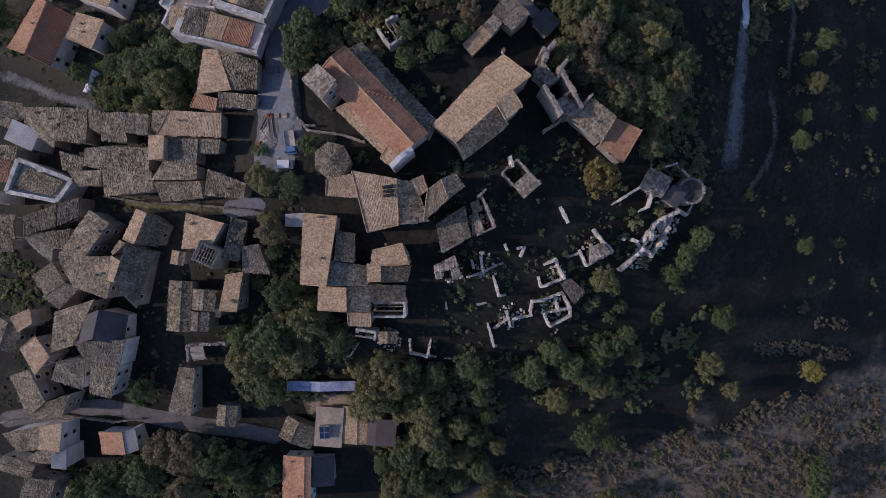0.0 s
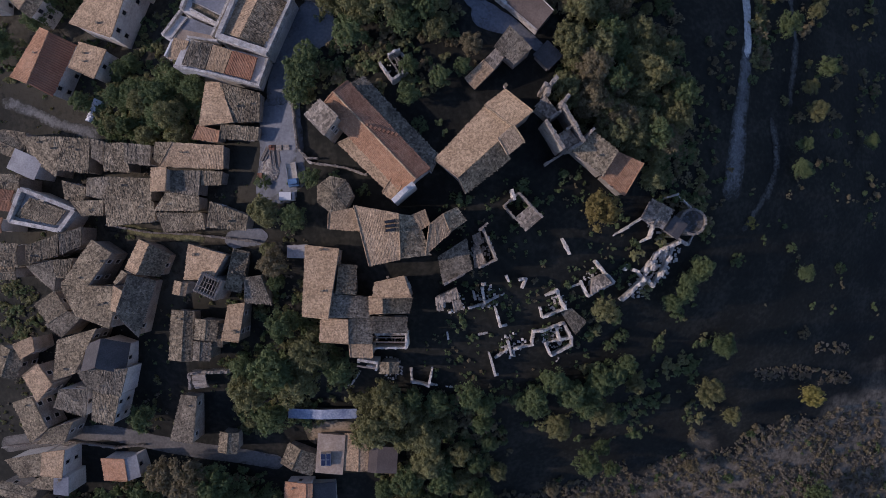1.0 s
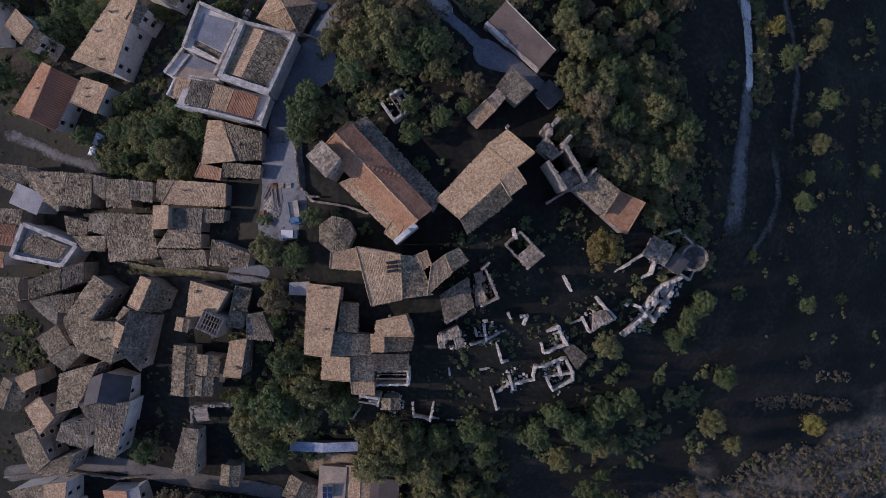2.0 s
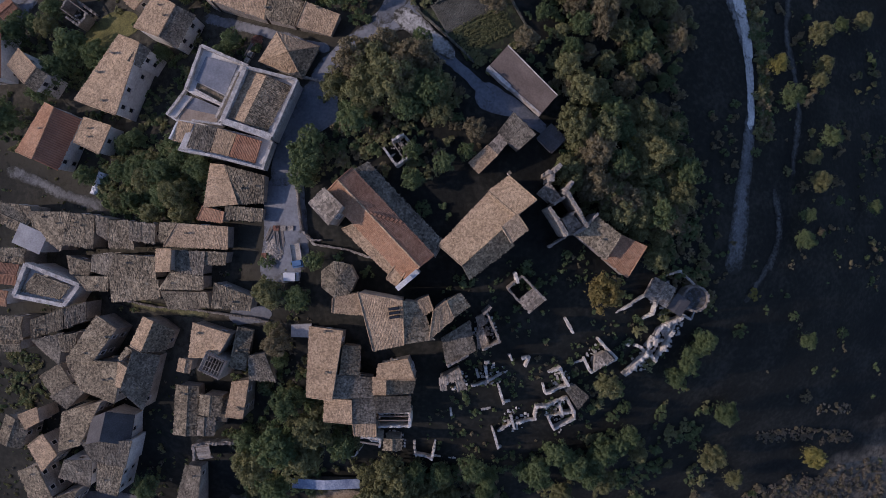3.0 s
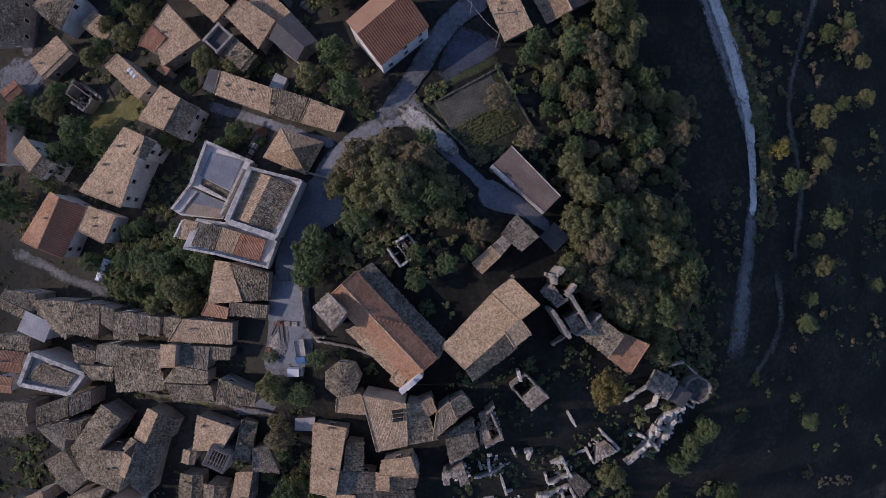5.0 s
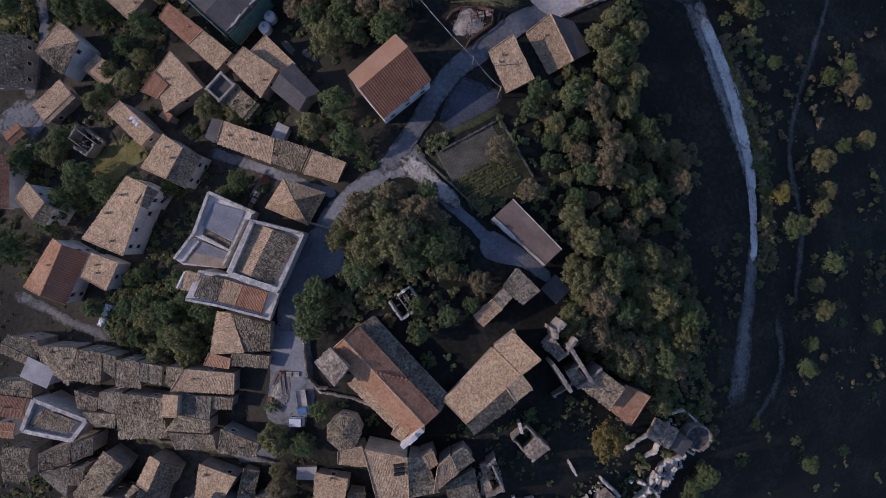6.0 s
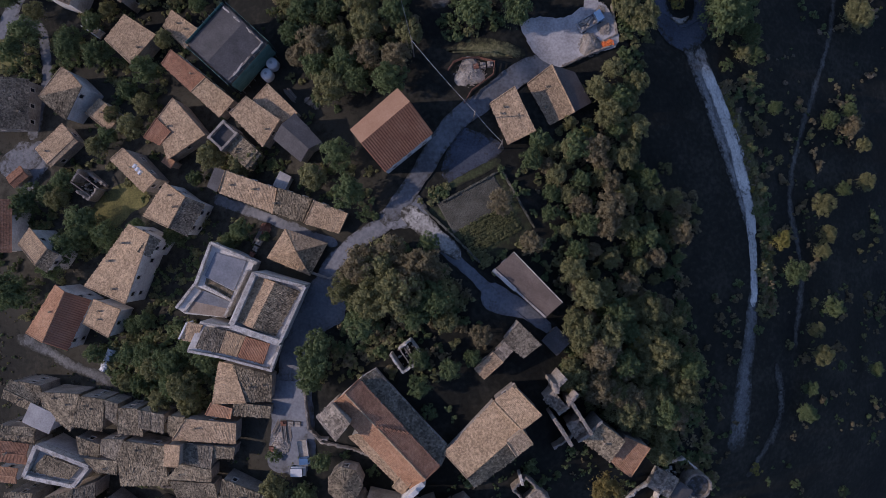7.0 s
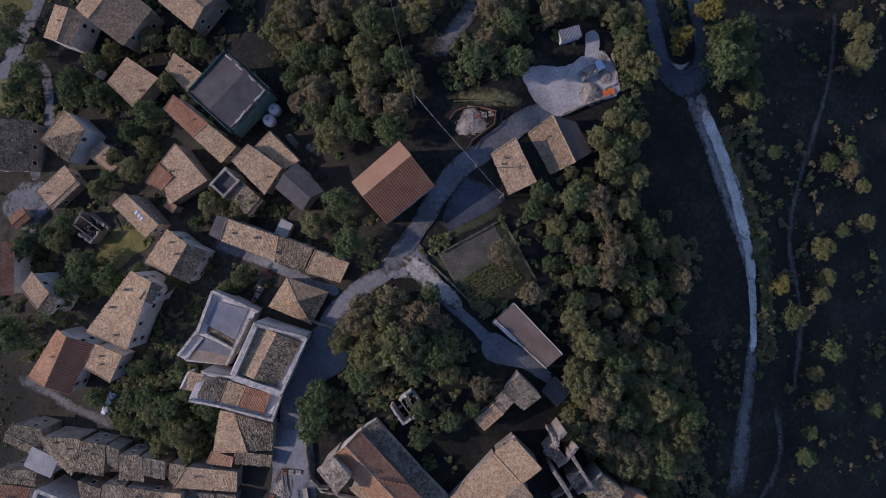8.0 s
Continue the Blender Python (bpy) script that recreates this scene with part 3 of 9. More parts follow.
ribbon("road", [(-40.4, 7.0), (-36.4, 7.5), (-31.9, 8.0)], 3.2, PAVED, "pale paved lane end beside the tall house", "road", lift=0.12, ragged=0.06)
ribbon("verge", [(-63.1, 9.7), (-57.5, 8.7), (-50.2, 7.9), (-44.4, 7.4)], 1.8, VERGE, "weedy pale verge of the lane between the house rows", "verge", lift=0.1)
patch("yard", [(-32.4, 30.7), (-28.6, 33.6), (-25.8, 33.5), (-25.3, 26.8), (-26.2, 19.9), (-26.1, 14.7), (-29.6, 13.7), (-33.4, 14.9), (-32.8, 21.9)], PAVED, "paved lane in shade blue strewn with building stuff", "yard", lift=0.1)
patch("lawn", [(-69.1, 66.9), (-63.5, 67.0), (-61.5, 63.5), (-64.9, 61.2), (-68.3, 58.2), (-72.9, 58.2), (-74.4, 62.0)], MEADOW, "sunlit olive green grass slope behind the houses", "lawn", lift=0.12)
ribbon("yard", [(-96.3, 69.9), (-91.4, 72.8), (-87.1, 74.5)], 6.0, ROAD, "grey concrete yard at the village edge", "yard", lift=0.15)
ribbon("verge", [(51.8, 88.5), (56.3, 80.8), (60.3, 71.7), (62.5, 64.2), (63.8, 56.2), (63.6, 48.2), (62.2, 40.4)], 3.8, VERGE, "dry grass verge beside the track", "verge", lift=0.05, ragged=0.5)


# ---- houses ----
STANDING = []    # other footprints that trees keep clear of
HOUSES = []      # footprints, for placing windows where a wall stands free
STUDY = random.Random(5)


def tile_slope(verts, faces, a, along, down, pitch_w=0.26, row_h=0.42, rng=STUDY, high=0.07, rough=0.03, slip=0.04, step=0.05):
    """Rows of barrel tiles on the slope that starts at corner a (high edge) with edge vectors along and down."""
    la, ld = along.length, down.length
    n, r = max(2, int(la / pitch_w)), max(1, int(ld / row_h))
    nor = along.cross(down).normalized()
    if nor.z < 0:
        nor = -nor
    sag = [rng.uniform(-0.05, 0.02) for _ in range(8)]
    sides = ([], [])
    w = 2 * n + 1
    for j in range(r):
        v0 = len(verts)
        sides[0].extend((v0, v0 + w))
        sides[1].extend((v0 + w - 1, v0 + 2 * w - 1))
        for e in (0, 1):
            f = (j + e) / r
            lift = step * e
            ext = rng.uniform(0, 0.12) if (j == r - 1 and e == 1) else 0
            for i in range(2 * n + 1):
                u = i / (2 * n)
                s = sag[int(u * 6.99)] * (1 - u * 6.99 % 1) + sag[int(u * 6.99) + 1] * (u * 6.99 % 1)
                h = (high if i % 2 else 0.0) + lift + s + rng.uniform(-rough, rough)
                q = a + along * u + down * f + nor * h + along * (rng.uniform(-0.02, 0.02) / la) + down * (rng.uniform(-slip, slip) / ld)
                if j == r - 1 and e == 1:
                    q = q + down.normalized() * rng.uniform(0, 0.16)
                verts.append(q)
        for i in range(2 * n):
            faces.append((v0 + i, v0 + i + 1, v0 + w + i + 1, v0 + w + i))
            if j:
                faces.append((v0 - w + i, v0 - w + i + 1, v0 + i + 1, v0 + i))
    return sides


def verges(faces, sides, k):
    """Close the gap between the tiles and the plate (its corners start at k) at both gable ends."""
    faces.append((*sides[0], k + 3, k))
    faces.append((*reversed(sides[1]), k + 1, k + 2))


def slope_rows(vs, fs, p, q, t, r, pitch_w=0.3, row_h=0.45):
    """Connected rows of tiles on a slope from the eave p-q up to t-r; gives the eave's vertices."""
    rows = max(2, int(((t + r) / 2 - (p + q) / 2).length / row_h))
    nor = (q - p).cross(t - p).normalized()
    last, eave = None, None
    for j in range(rows):
        f0, f1 = j / rows, (j + 1) / rows
        p0, q0, p1, q1 = p.lerp(t, f0), q.lerp(r, f0), p.lerp(t, f1), q.lerp(r, f1)
        m = max(1, int((q0 - p0).length / pitch_w))
        w, v0 = 2 * m + 1, len(vs)
        for aa, bb, lift in ((p0, q0, 0.06), (p1, q1, 0.0)):
            for i in range(w):
                vs.append(aa.lerp(bb, i / (2 * m)) + nor * ((0.045 if i % 2 else 0) + lift + STUDY.uniform(-0.03, 0.03)))
        for i in range(2 * m):
            fs.append((v0 + i, v0 + i + 1, v0 + w + i + 1, v0 + w + i))
        low = list(range(v0, v0 + w))
        if last:
            fs.append((*last, *reversed(low)))
        else:
            eave = low
        last = list(range(v0 + w, v0 + 2 * w))
    return eave


def cap_row(vs, fs, p, q, side):
    """A run of half-round cap tiles from p to q."""
    k = max(2, int((q - p).length / 0.4))
    b = len(vs)
    for i in range(k + 1):
        c = p.lerp(q, i / k)
        for s, z in ((-.15, -.02), (-.07, .12), (.07, .12), (.15, -.02)):
            vs.append(c + side * (s + STUDY.uniform(-.03, .03)) + Vector((0, 0, z + STUDY.uniform(-.02, .02))))
    for i in range(k):
        for j in range(3):
            a = b + 4 * i + j
            fs.append((a, a + 1, a + 5, a + 4))


def slab(verts, faces, a, along, down, thick):
    """A plate of even thickness under the surface a, along, down."""
    nor = along.cross(down).normalized()
    if nor.z < 0:
        nor = -nor
    k = len(verts)
    for t in (0, -thick):
        for c in (a, a + along, a + along + down, a + down):
            verts.append(c + nor * t)
    for f in ((0, 1, 2, 3), (7, 6, 5, 4), (0, 4, 5, 1), (1, 5, 6, 2), (2, 6, 7, 3), (3, 7, 4, 0)):
        faces.append(tuple(k + i for i in f))


def box(verts, faces, cx, cy, z0, z1, wx, wy, jit=0.0, rng=STUDY):
    k = len(verts)
    for z in (z0, z1):
        for sx, sy in ((-1, -1), (1, -1), (1, 1), (-1, 1)):
            verts.append(Vector((cx + sx * wx / 2 + rng.uniform(-jit, jit), cy + sy * wy / 2 + rng.uniform(-jit, jit), z + (rng.uniform(-jit, jit) if z == z1 else 0))))
    for f in ((3, 2, 1, 0), (4, 5, 6, 7), (0, 1, 5, 4), (1, 2, 6, 5), (2, 3, 7, 6), (3, 0, 4, 7)):
        faces.append(tuple(k + i for i in f))


def part(name, vf, mats, parent, label="", idx=None):
    ob = mesh_object(name, [tuple(v) for v in vf[0]], vf[1], mats, parent, idx)
    return tagged(ob, label) if label else ob


def footing(x, y, a, L, W):
    ca, sa = math.cos(radians(a)), math.sin(radians(a))
    zs = [ground(x + u * L / 2 * ca - v * W / 2 * sa, y + u * L / 2 * sa + v * W / 2 * ca) for u in (-1, 0, 1) for v in (-1, 0, 1)]
    return min(zs) - 0.6, sum(zs) / 9


def root(name, x, y, z, a, label, category, group=""):
    e = new(name)
    e.empty_display_size = 0.5
    e.matrix_basis = pose(x, y, z, 0, 0, a)
    return tagged(e, label, category, group)


def prism(section, L, wall_t=0.0):
    """Walls: a section in (v, z) drawn out along u."""
    verts = [Vector((u, v, z)) for u in (-L / 2, L / 2) for v, z in section]
    n = len(section)
    faces = [tuple(range(n - 1, -1, -1)), tuple(range(n, 2 * n))]
    faces += [(i, (i + 1) % n, n + (i + 1) % n, n + i) for i in range(n)]
    return verts, faces


CHIMNEY = []


def chimney(parent, u, v, z, s=1.0):
    """A small masonry stack with a capping slab on four feet."""
    if not CHIMNEY:
        vs, fs = [], []
        box(vs, fs, 0, 0, -0.9, 0.75, 0.55, 0.5, 0.03)
        CHIMNEY.append(part("chimney", (vs, fs), [CONCRETE], parent))
        vs, fs = [], []
        for sx in (-1, 1):
            for sy in (-1, 1):
                box(vs, fs, sx * 0.2, sy * 0.18, 0.72, 0.98, 0.12, 0.12)
        box(vs, fs, 0, 0, 0.97, 1.06, 0.75, 0.7, 0.02)
        CHIMNEY.append(part("cap", (vs, fs), [TILE["old"]], CHIMNEY[0]))
        ob = CHIMNEY[0]
    else:
        ob = new("chimney", CHIMNEY[0].data)
        ob.parent = parent
        new("cap", CHIMNEY[1].data).parent = ob
    ob.matrix_basis = Matrix.LocRotScale((u, v, z), None, (s, s, s))


ROOF_WORDS = {"old": "weathered grey-brown clay tile roof", "tan": "pale tan clay tile roof", "orange": "bright orange tile roof", "red": "red clay tile roof", "dark": "clay tile roof in a dark, partly shade tone", "rubble": "rough stone slab roof",
              "sheet": "red corrugated metal roof", "slate": "dark grey felt roof", "brown": "flat brown sheet roof", "slab": "pale flat concrete roof", "steel": "blue-grey screed roof", "court": "flat ochre terrace roof", "salmon": "salmon sheet roof with sunlight in its colour", "blue": "blue tarpaulin roof"}
WALL_WORDS = {"stone": "rubble stone walls", "white": "whitewashed walls"}


# height of the rolls, unevenness, slip of single tiles down the slope, step from row to row
RELIEF = {"old": (0.026, 0.058, 0.15, 0.045), "dark": (0.026, 0.058, 0.15, 0.045), "tan": (0.024, 0.026, 0.07, 0.03), "orange": (0.04, 0.022, 0.03, 0.04),
          "red": (0.045, 0.02, 0.03, 0.04), "rubble": (0.012, 0.06, 0.18, 0.045)}


def roof_part(e, L, W, rf, zr, zl, zrr, tile, tile2=None):
    """The roof's two slopes (or one) with tiles, on a boarded plate, and a row of ridge tiles."""
    vr = -W / 2 + rf * W
    first = None
    vs, fs, idx = [], [], []
    for edge, zed, kind, slot in ((-W / 2, zl, tile, 0), (W / 2, zrr, tile2 or tile, 1)):
        run = abs(edge - vr)
        if run < 0.5:
            continue
        a = Vector((-L / 2, vr, zr))
        along = Vector((L, 0, 0))
        down = Vector((0, edge - vr, zed - zr))
        down = down * (1 + 0.1 / max(0.5, run))
        k = len(vs)
        slab(vs, fs, a + Vector((0, 0, 0.02 if kind in FLAT else -0.03)), along, down, 0.14)
        if kind == "sheet":
            verges(fs, tile_slope(vs, fs, a, along, down, 0.5, 20, high=0.085, rough=0.0), k)
        elif kind not in FLAT:
            verges(fs, tile_slope(vs, fs, a, along, down, 0.26, 0.42, STUDY, *RELIEF[kind]), k)
        if first is not None:
            fs.append((first + 4, first + 5, k + 5, k + 4))
        first = k
        idx += [slot] * (len(fs) - len(idx))
    roof = part("roof", (vs, fs), [TILE[tile], TILE[tile2 or tile]], e, "", idx)
    if tile not in FLAT and 0.06 < rf < 0.94:
        vs, fs = [], []
        k = max(2, int(L / 0.4))
        for i in range(k + 1):
            u = -L / 2 + i * L / k
            d = STUDY.uniform(-.03, .03)
            for v, z in ((-.15, -.02), (-.07, .12), (.07, .12), (.15, -.02)):
                vs.append(Vector((u, vr + v + d, zr + z + STUDY.uniform(-.02, .02))))
        for i in range(k):
            for j in range(3):
                q = 4 * i + j
                fs.append((q, q + 1, q + 5, q + 4))
        part("ridge_cap", (vs, fs), [TILE[tile]], roof)
    return roof


def house(x, y, z, a, L, W, rf, pitch, tile, wall, chimneys=None, name="house", label="", category="house", tile2=None):
    base, mid = footing(x, y, a, L, W)
    z = max(z, mid + 2.2)
    e = root(name, x, y, base, a, label or f"house with {WALL_WORDS[wall]} and {ROOF_WORDS[tile]}", category, "village houses" if name == "house" else "")
    ze = z - base
    pitch *= 1.22
    rl, rr = rf * W, (1 - rf) * W
    zr = ze + pitch * max(rl, rr)
    zl, zrr = zr - pitch * rl, zr - pitch * rr
    o = 0.28
    vr = min(max(-W / 2 + rl, -W / 2 + o + 0.01), W / 2 - o - 0.01)
    sec = [(-W / 2 + o, 0), (W / 2 - o, 0), (W / 2 - o, zrr + pitch * o - 0.16), (vr, zr - 0.17 - pitch * abs(vr + W / 2 - rl)), (-W / 2 + o, zl + pitch * o - 0.16)]
    part("wall", prism(sec, L - 2 * o), [WALL[wall]], e)
    roof_part(e, L, W, rf, zr, zl, zrr, tile, tile2)
    count = chimneys if chimneys is not None else (0 if L * W < 20 or tile in FLAT else STUDY.choice((0, 1, 1, 2)))
    for _ in range(count):
        v = STUDY.uniform(-W / 2 + 0.8, W / 2 - 0.8)
        zc = zr - pitch * abs(v - (-W / 2 + rl))
        chimney(e, STUDY.uniform(-L / 2 + 0.8, L / 2 - 0.8), v, zc, STUDY.uniform(0.4, 0.65))
    HOUSES.append((e, x, y, a, L - 2 * o, W - 2 * o, base, base + min(zl, zrr), wall))
    return e


WALLS = []       # free wall faces of the many-sided houses, for their windows


def tile_quad(vs, fs, a, b, c, d, pitch_w=0.26, row_h=0.42, high=0.05, rough=0.03, slip=0.03, step=0.05):
    """Rows of barrel tiles on an uneven slope from the high edge a-b down to the low edge d-c, over a boarded plate."""
    nor = (b - a).cross(d - a).normalized()
    if nor.z < 0:
        nor = -nor
    k = len(vs)
    for t in (-0.03, -0.17):
        vs += [p + nor * t for p in (a, b, c, d)]
    for f in ((0, 1, 2, 3), (7, 6, 5, 4), (0, 4, 5, 1), (1, 5, 6, 2), (2, 6, 7, 3), (3, 7, 4, 0)):
        fs.append(tuple(k + i for i in f))
    n = max(2, int(((b - a).length + (c - d).length) / 2 / pitch_w))
    r = max(1, int(((d - a).length + (c - b).length) / 2 / row_h))
    w = 2 * n + 1
    sag = [STUDY.uniform(-0.06, 0.03) for _ in range(8)]
    fall = (d + c - a - b).normalized()
    edges = ([], [])
    for j in range(r):
        v0 = len(vs)
        edges[0].extend((v0, v0 + w))
        edges[1].extend((v0 + w - 1, v0 + 2 * w - 1))
        for e in (0, 1):
            f = (j + e) / r
            p, q = a.lerp(d, f), b.lerp(c, f)
            for i in range(w):
                u = i / (2 * n)
                s = sag[int(u * 6.99)] * (1 - u * 6.99 % 1) + sag[int(u * 6.99) + 1] * (u * 6.99 % 1)
                h = (high if i % 2 else 0.0) + step * e + s * min(1, 4 * f) + STUDY.uniform(-rough, rough)
                x = p.lerp(q, u) + nor * h + fall * STUDY.uniform(-slip, slip)
                if j == r - 1 and e == 1:
                    x = x + fall * STUDY.uniform(0, 0.2)
                vs.append(x)
        for i in range(2 * n):
            fs.append((v0 + i, v0 + i + 1, v0 + w + i + 1, v0 + w + i))
            if j:
                fs.append((v0 - w + i, v0 - w + i + 1, v0 + i + 1, v0 + i))
    fs.append((*edges[0], k + 3, k))
    fs.append((*reversed(edges[1]), k + 1, k + 2))


def ragged_ridge(roof, p, q, mat):
    """A bedded row of cap tiles from p to q."""
    vs, fs = [], []
    d = q - p
    cap_row(vs, fs, p, q, Vector((-d.y, d.x, 0)).normalized())
    part("ridge_cap", (vs, fs), [mat], roof)


def roofed(slopes, wall="stone", name="house", label="", category="house", chimneys=(), ridge=True, windows=True, group=None):
    """A house of one or more roof slopes with crooked outlines. A slope: tile, then high edge a, b and low edge c, d as (x, y, z)."""
    pts = [Vector(p) for _, *q in slopes for p in q]
    cx, cy = sum(p.x for p in pts) / len(pts), sum(p.y for p in pts) / len(pts)
    base = min(ground(p.x, p.y) for p in pts) - 0.6
    p0, p1 = Vector(slopes[0][1]), Vector(slopes[0][2])
    ang = math.degrees(math.atan2(p1.y - p0.y, p1.x - p0.x))
    text = label or f"house with {WALL_WORDS[wall]} and {ROOF_WORDS[slopes[0][0]]}"
    e = root(name, cx, cy, base, ang, text, category, ("village houses" if name == "house" else "") if group is None else group)
    back = e.matrix_basis.inverted()
    for n, (tile, *quad) in enumerate(slopes):
        a, b, c, d = (back @ Vector(p) for p in quad)
        side = (b - a).normalized() * 0.22
        up = ((a - d) + (b - c)).normalized() * 0.28
        wa, wb, wc, wd = a + side, b - side, c - side + up, d + side + up
        top = [p - Vector((0, 0, 0.17)) for p in (wa, wb, wc, wd)]
        vs = [Vector((p.x, p.y, 0)) for p in top] + top
        fs = [(0, 1, 2, 3), (7, 6, 5, 4)] + [(i, 4 + i, 4 + (i + 1) % 4, (i + 1) % 4) for i in range(4)]
        if (b - a).cross(d - a).z < 0:
            fs = [tuple(reversed(f)) for f in fs]
        part("wall", (vs, fs), [WALL[wall]], e)
        mid = (wa + wb + wc + wd) / 4
        if windows:
            for p, q in ((wa, wb), (wb, wc), (wc, wd), (wd, wa)):
                WALLS.append((e, p, q, mid, base))
        STANDING.append((e, *(e.matrix_basis @ mid).xy, ang, (b - a).length, (Vector((d.x - a.x, d.y - a.y))).length))
        vs, fs = [], []
        if tile in FLAT:
            nor = Vector((0, 0, 1))
            vs = [p + nor * t for t in (0, -0.16) for p in (a, b, c, d)]
            fs = [(0, 1, 2, 3), (7, 6, 5, 4), (0, 4, 5, 1), (1, 5, 6, 2), (2, 6, 7, 3), (3, 7, 4, 0)]
        elif tile == "sheet":
            tile_quad(vs, fs, a, b, c, d, 0.44, 20, 0.08, 0.0)
        else:
            tile_quad(vs, fs, a, b, c, d, 0.26, 0.42, *RELIEF[tile])
        roof = part("roof", (vs, fs), [TILE[tile]], e, ROOF_WORDS[tile] if n and tile != slopes[0][0] else "")
        if ridge and n == 0 and len(slopes) > 1 and tile not in FLAT:
            ragged_ridge(roof, a + Vector((0, 0, .02)), b + Vector((0, 0, .02)), TILE[tile])
        if tile in ("tan", "orange", "red"):
            for p, q in ((a, d), (b, c)):
                run = Vector((q.x - p.x, q.y - p.y, 0))
                if run.length > 1.5:
                    vs, fs = [], []
                    cap_row(vs, fs, p + Vector((0, 0, .04)), q + Vector((0, 0, .04)), Vector((-run.y, run.x, 0)).normalized() * 0.7)
                    part("verge_cap", (vs, fs), [TILE[tile]], roof)
    if not chimneys and windows and name == "house" and slopes[0][0] not in FLAT and slopes[0][0] != "rubble":
        quad = [Vector(p) for p in slopes[0][1:]]
        if (quad[1] - quad[0]).length * (quad[3] - quad[0]).length > 24:
            spots = []
            for _ in range(STUDY.choice((0, 1, 1, 2))):
                u, v = STUDY.uniform(.15, .85), STUDY.uniform(.15, .85)
                q = quad[0].lerp(quad[1], u).lerp(quad[3].lerp(quad[2], u), v)
                spots.append((q.x, q.y, q.z, STUDY.uniform(.45, .65)))
            chimneys = spots
    for x, y, z, s in chimneys:
        q = back @ Vector((x, y, z))
        chimney(e, q.x, q.y, q.z, s)
    return e


def ledge(e, p, q, z0, z1, thick=0.42, mat=None, name="parapet", label=""):
    """A straight parapet or wall between two plan points, with a slightly uneven top; given and kept in world places."""
    p, q = Vector(p), Vector(q)
    d = q - p
    nx, ny = -d.y / d.length * thick / 2, d.x / d.length * thick / 2
    n = max(2, int(d.length / 0.9))
    vs, fs = [], []
    for i in range(n + 1):
        c = p.lerp(q, i / n)
        j = STUDY.uniform(-0.06, 0.06)
        w = 1 + STUDY.uniform(-.08, .08)
        zt = z1 if not isinstance(z1, tuple) else z1[0] + (z1[1] - z1[0]) * i / n
        for s, z in ((-1, z0), (1, z0), (1, zt + j), (-1, zt + j)):
            vs.append(Vector((c.x + nx * s * w, c.y + ny * s * w, z)))
    fs.append((3, 2, 1, 0))
    fs.append(tuple(4 * n + i for i in range(4)))
    for i in range(n):
        for j in range(4):
            k = 4 * i
            fs.append((k + j, k + (j + 1) % 4, k + 4 + (j + 1) % 4, k + 4 + j))
    back = e.matrix_basis.inverted()
    return part(name, ([back @ v for v in vs], fs), [mat or PARAPET], e, label)


def plate(e, ring, thick, mat, name="terrace", label=""):
    """A flat or tilted plate with an outline of any number of corners."""
    back = e.matrix_basis.inverted()
    n = len(ring)
    vs = [back @ (Vector(p) + Vector((0, 0, t))) for t in (0, -thick) for p in ring]
    fs = [tuple(range(n)), tuple(reversed(range(n, 2 * n)))] + [(i, n + i, n + (i + 1) % n, (i + 1) % n) for i in range(n)]
    return part(name, (vs, fs), [mat], e, label)


def pyramid_house(eave, apex, tiles, label):
    """A house under four tiled slopes that meet in a point, with cap tiles on the hips."""
    pts = [Vector(p) for p in eave]
    c = sum(pts, Vector()) / 4
    base = min(ground(p.x, p.y) for p in pts) - 0.6
    e = root("house", c.x, c.y, base, 0, label, "house", "village houses")
    back = e.matrix_basis.inverted()
    low, top = [back @ p for p in pts], back @ Vector(apex)
    mid = back @ c
    ins = [p.lerp(mid, 0.07) for p in low]
    vs = [Vector((p.x, p.y, z)) for z in (0, low[0].z - .05) for p in ins]
    part("wall", (vs, [(3, 2, 1, 0), (4, 5, 6, 7)] + [(i, (i + 1) % 4, 4 + (i + 1) % 4, 4 + i) for i in range(4)]), [WALL["stone"]], e)
    for k in range(4):
        p, q = low[k], low[(k + 1) % 4]
        vs, fs = [p - Vector((0, 0, .08)), q - Vector((0, 0, .08)), top - Vector((0, 0, .1))], [(0, 1, 2)]
        edge = slope_rows(vs, fs, p, q, p.lerp(top, .96), q.lerp(top, .96), 0.26, 0.42)
        fs.append((0, 1, *reversed(edge)))
        roof = part("roof", (vs, fs), [TILE[tiles[k]]], e)
        d = top - p
        vs, fs = [], []
        cap_row(vs, fs, p, top, Vector((-d.y, d.x, 0)).normalized())
        part("hip_cap", (vs, fs), [TILE["tan"]], roof)
    STANDING.append((e, c.x, c.y, 0, 6, 6))
    return e


def coping(vs, fs, cx, cy, wx, wy, z0, z1):
    """One continuous parapet wall with a slightly uneven top."""
    n = max(3, int(max(wx, wy) / 0.9))
    k = len(vs)
    for i in range(n + 1):
        f = i / n - 0.5
        d = STUDY.uniform(-0.06, 0.06)
        for s, z in ((-0.5, z0), (0.5, z0), (0.5, z1 + d), (-0.5, z1 + d)):
            vs.append(Vector((cx + f * wx, cy + s * wy, z)) if wx > wy else Vector((cx - s * wx, cy + f * wy, z)))
    fs.append((k + 3, k + 2, k + 1, k))
    fs.append(tuple(k + 4 * n + i for i in range(4)))
    for i in range(n):
        for j in range(4):
            q = k + 4 * i
            fs.append((q + j, q + (j + 1) % 4, q + 4 + (j + 1) % 4, q + 4 + j))


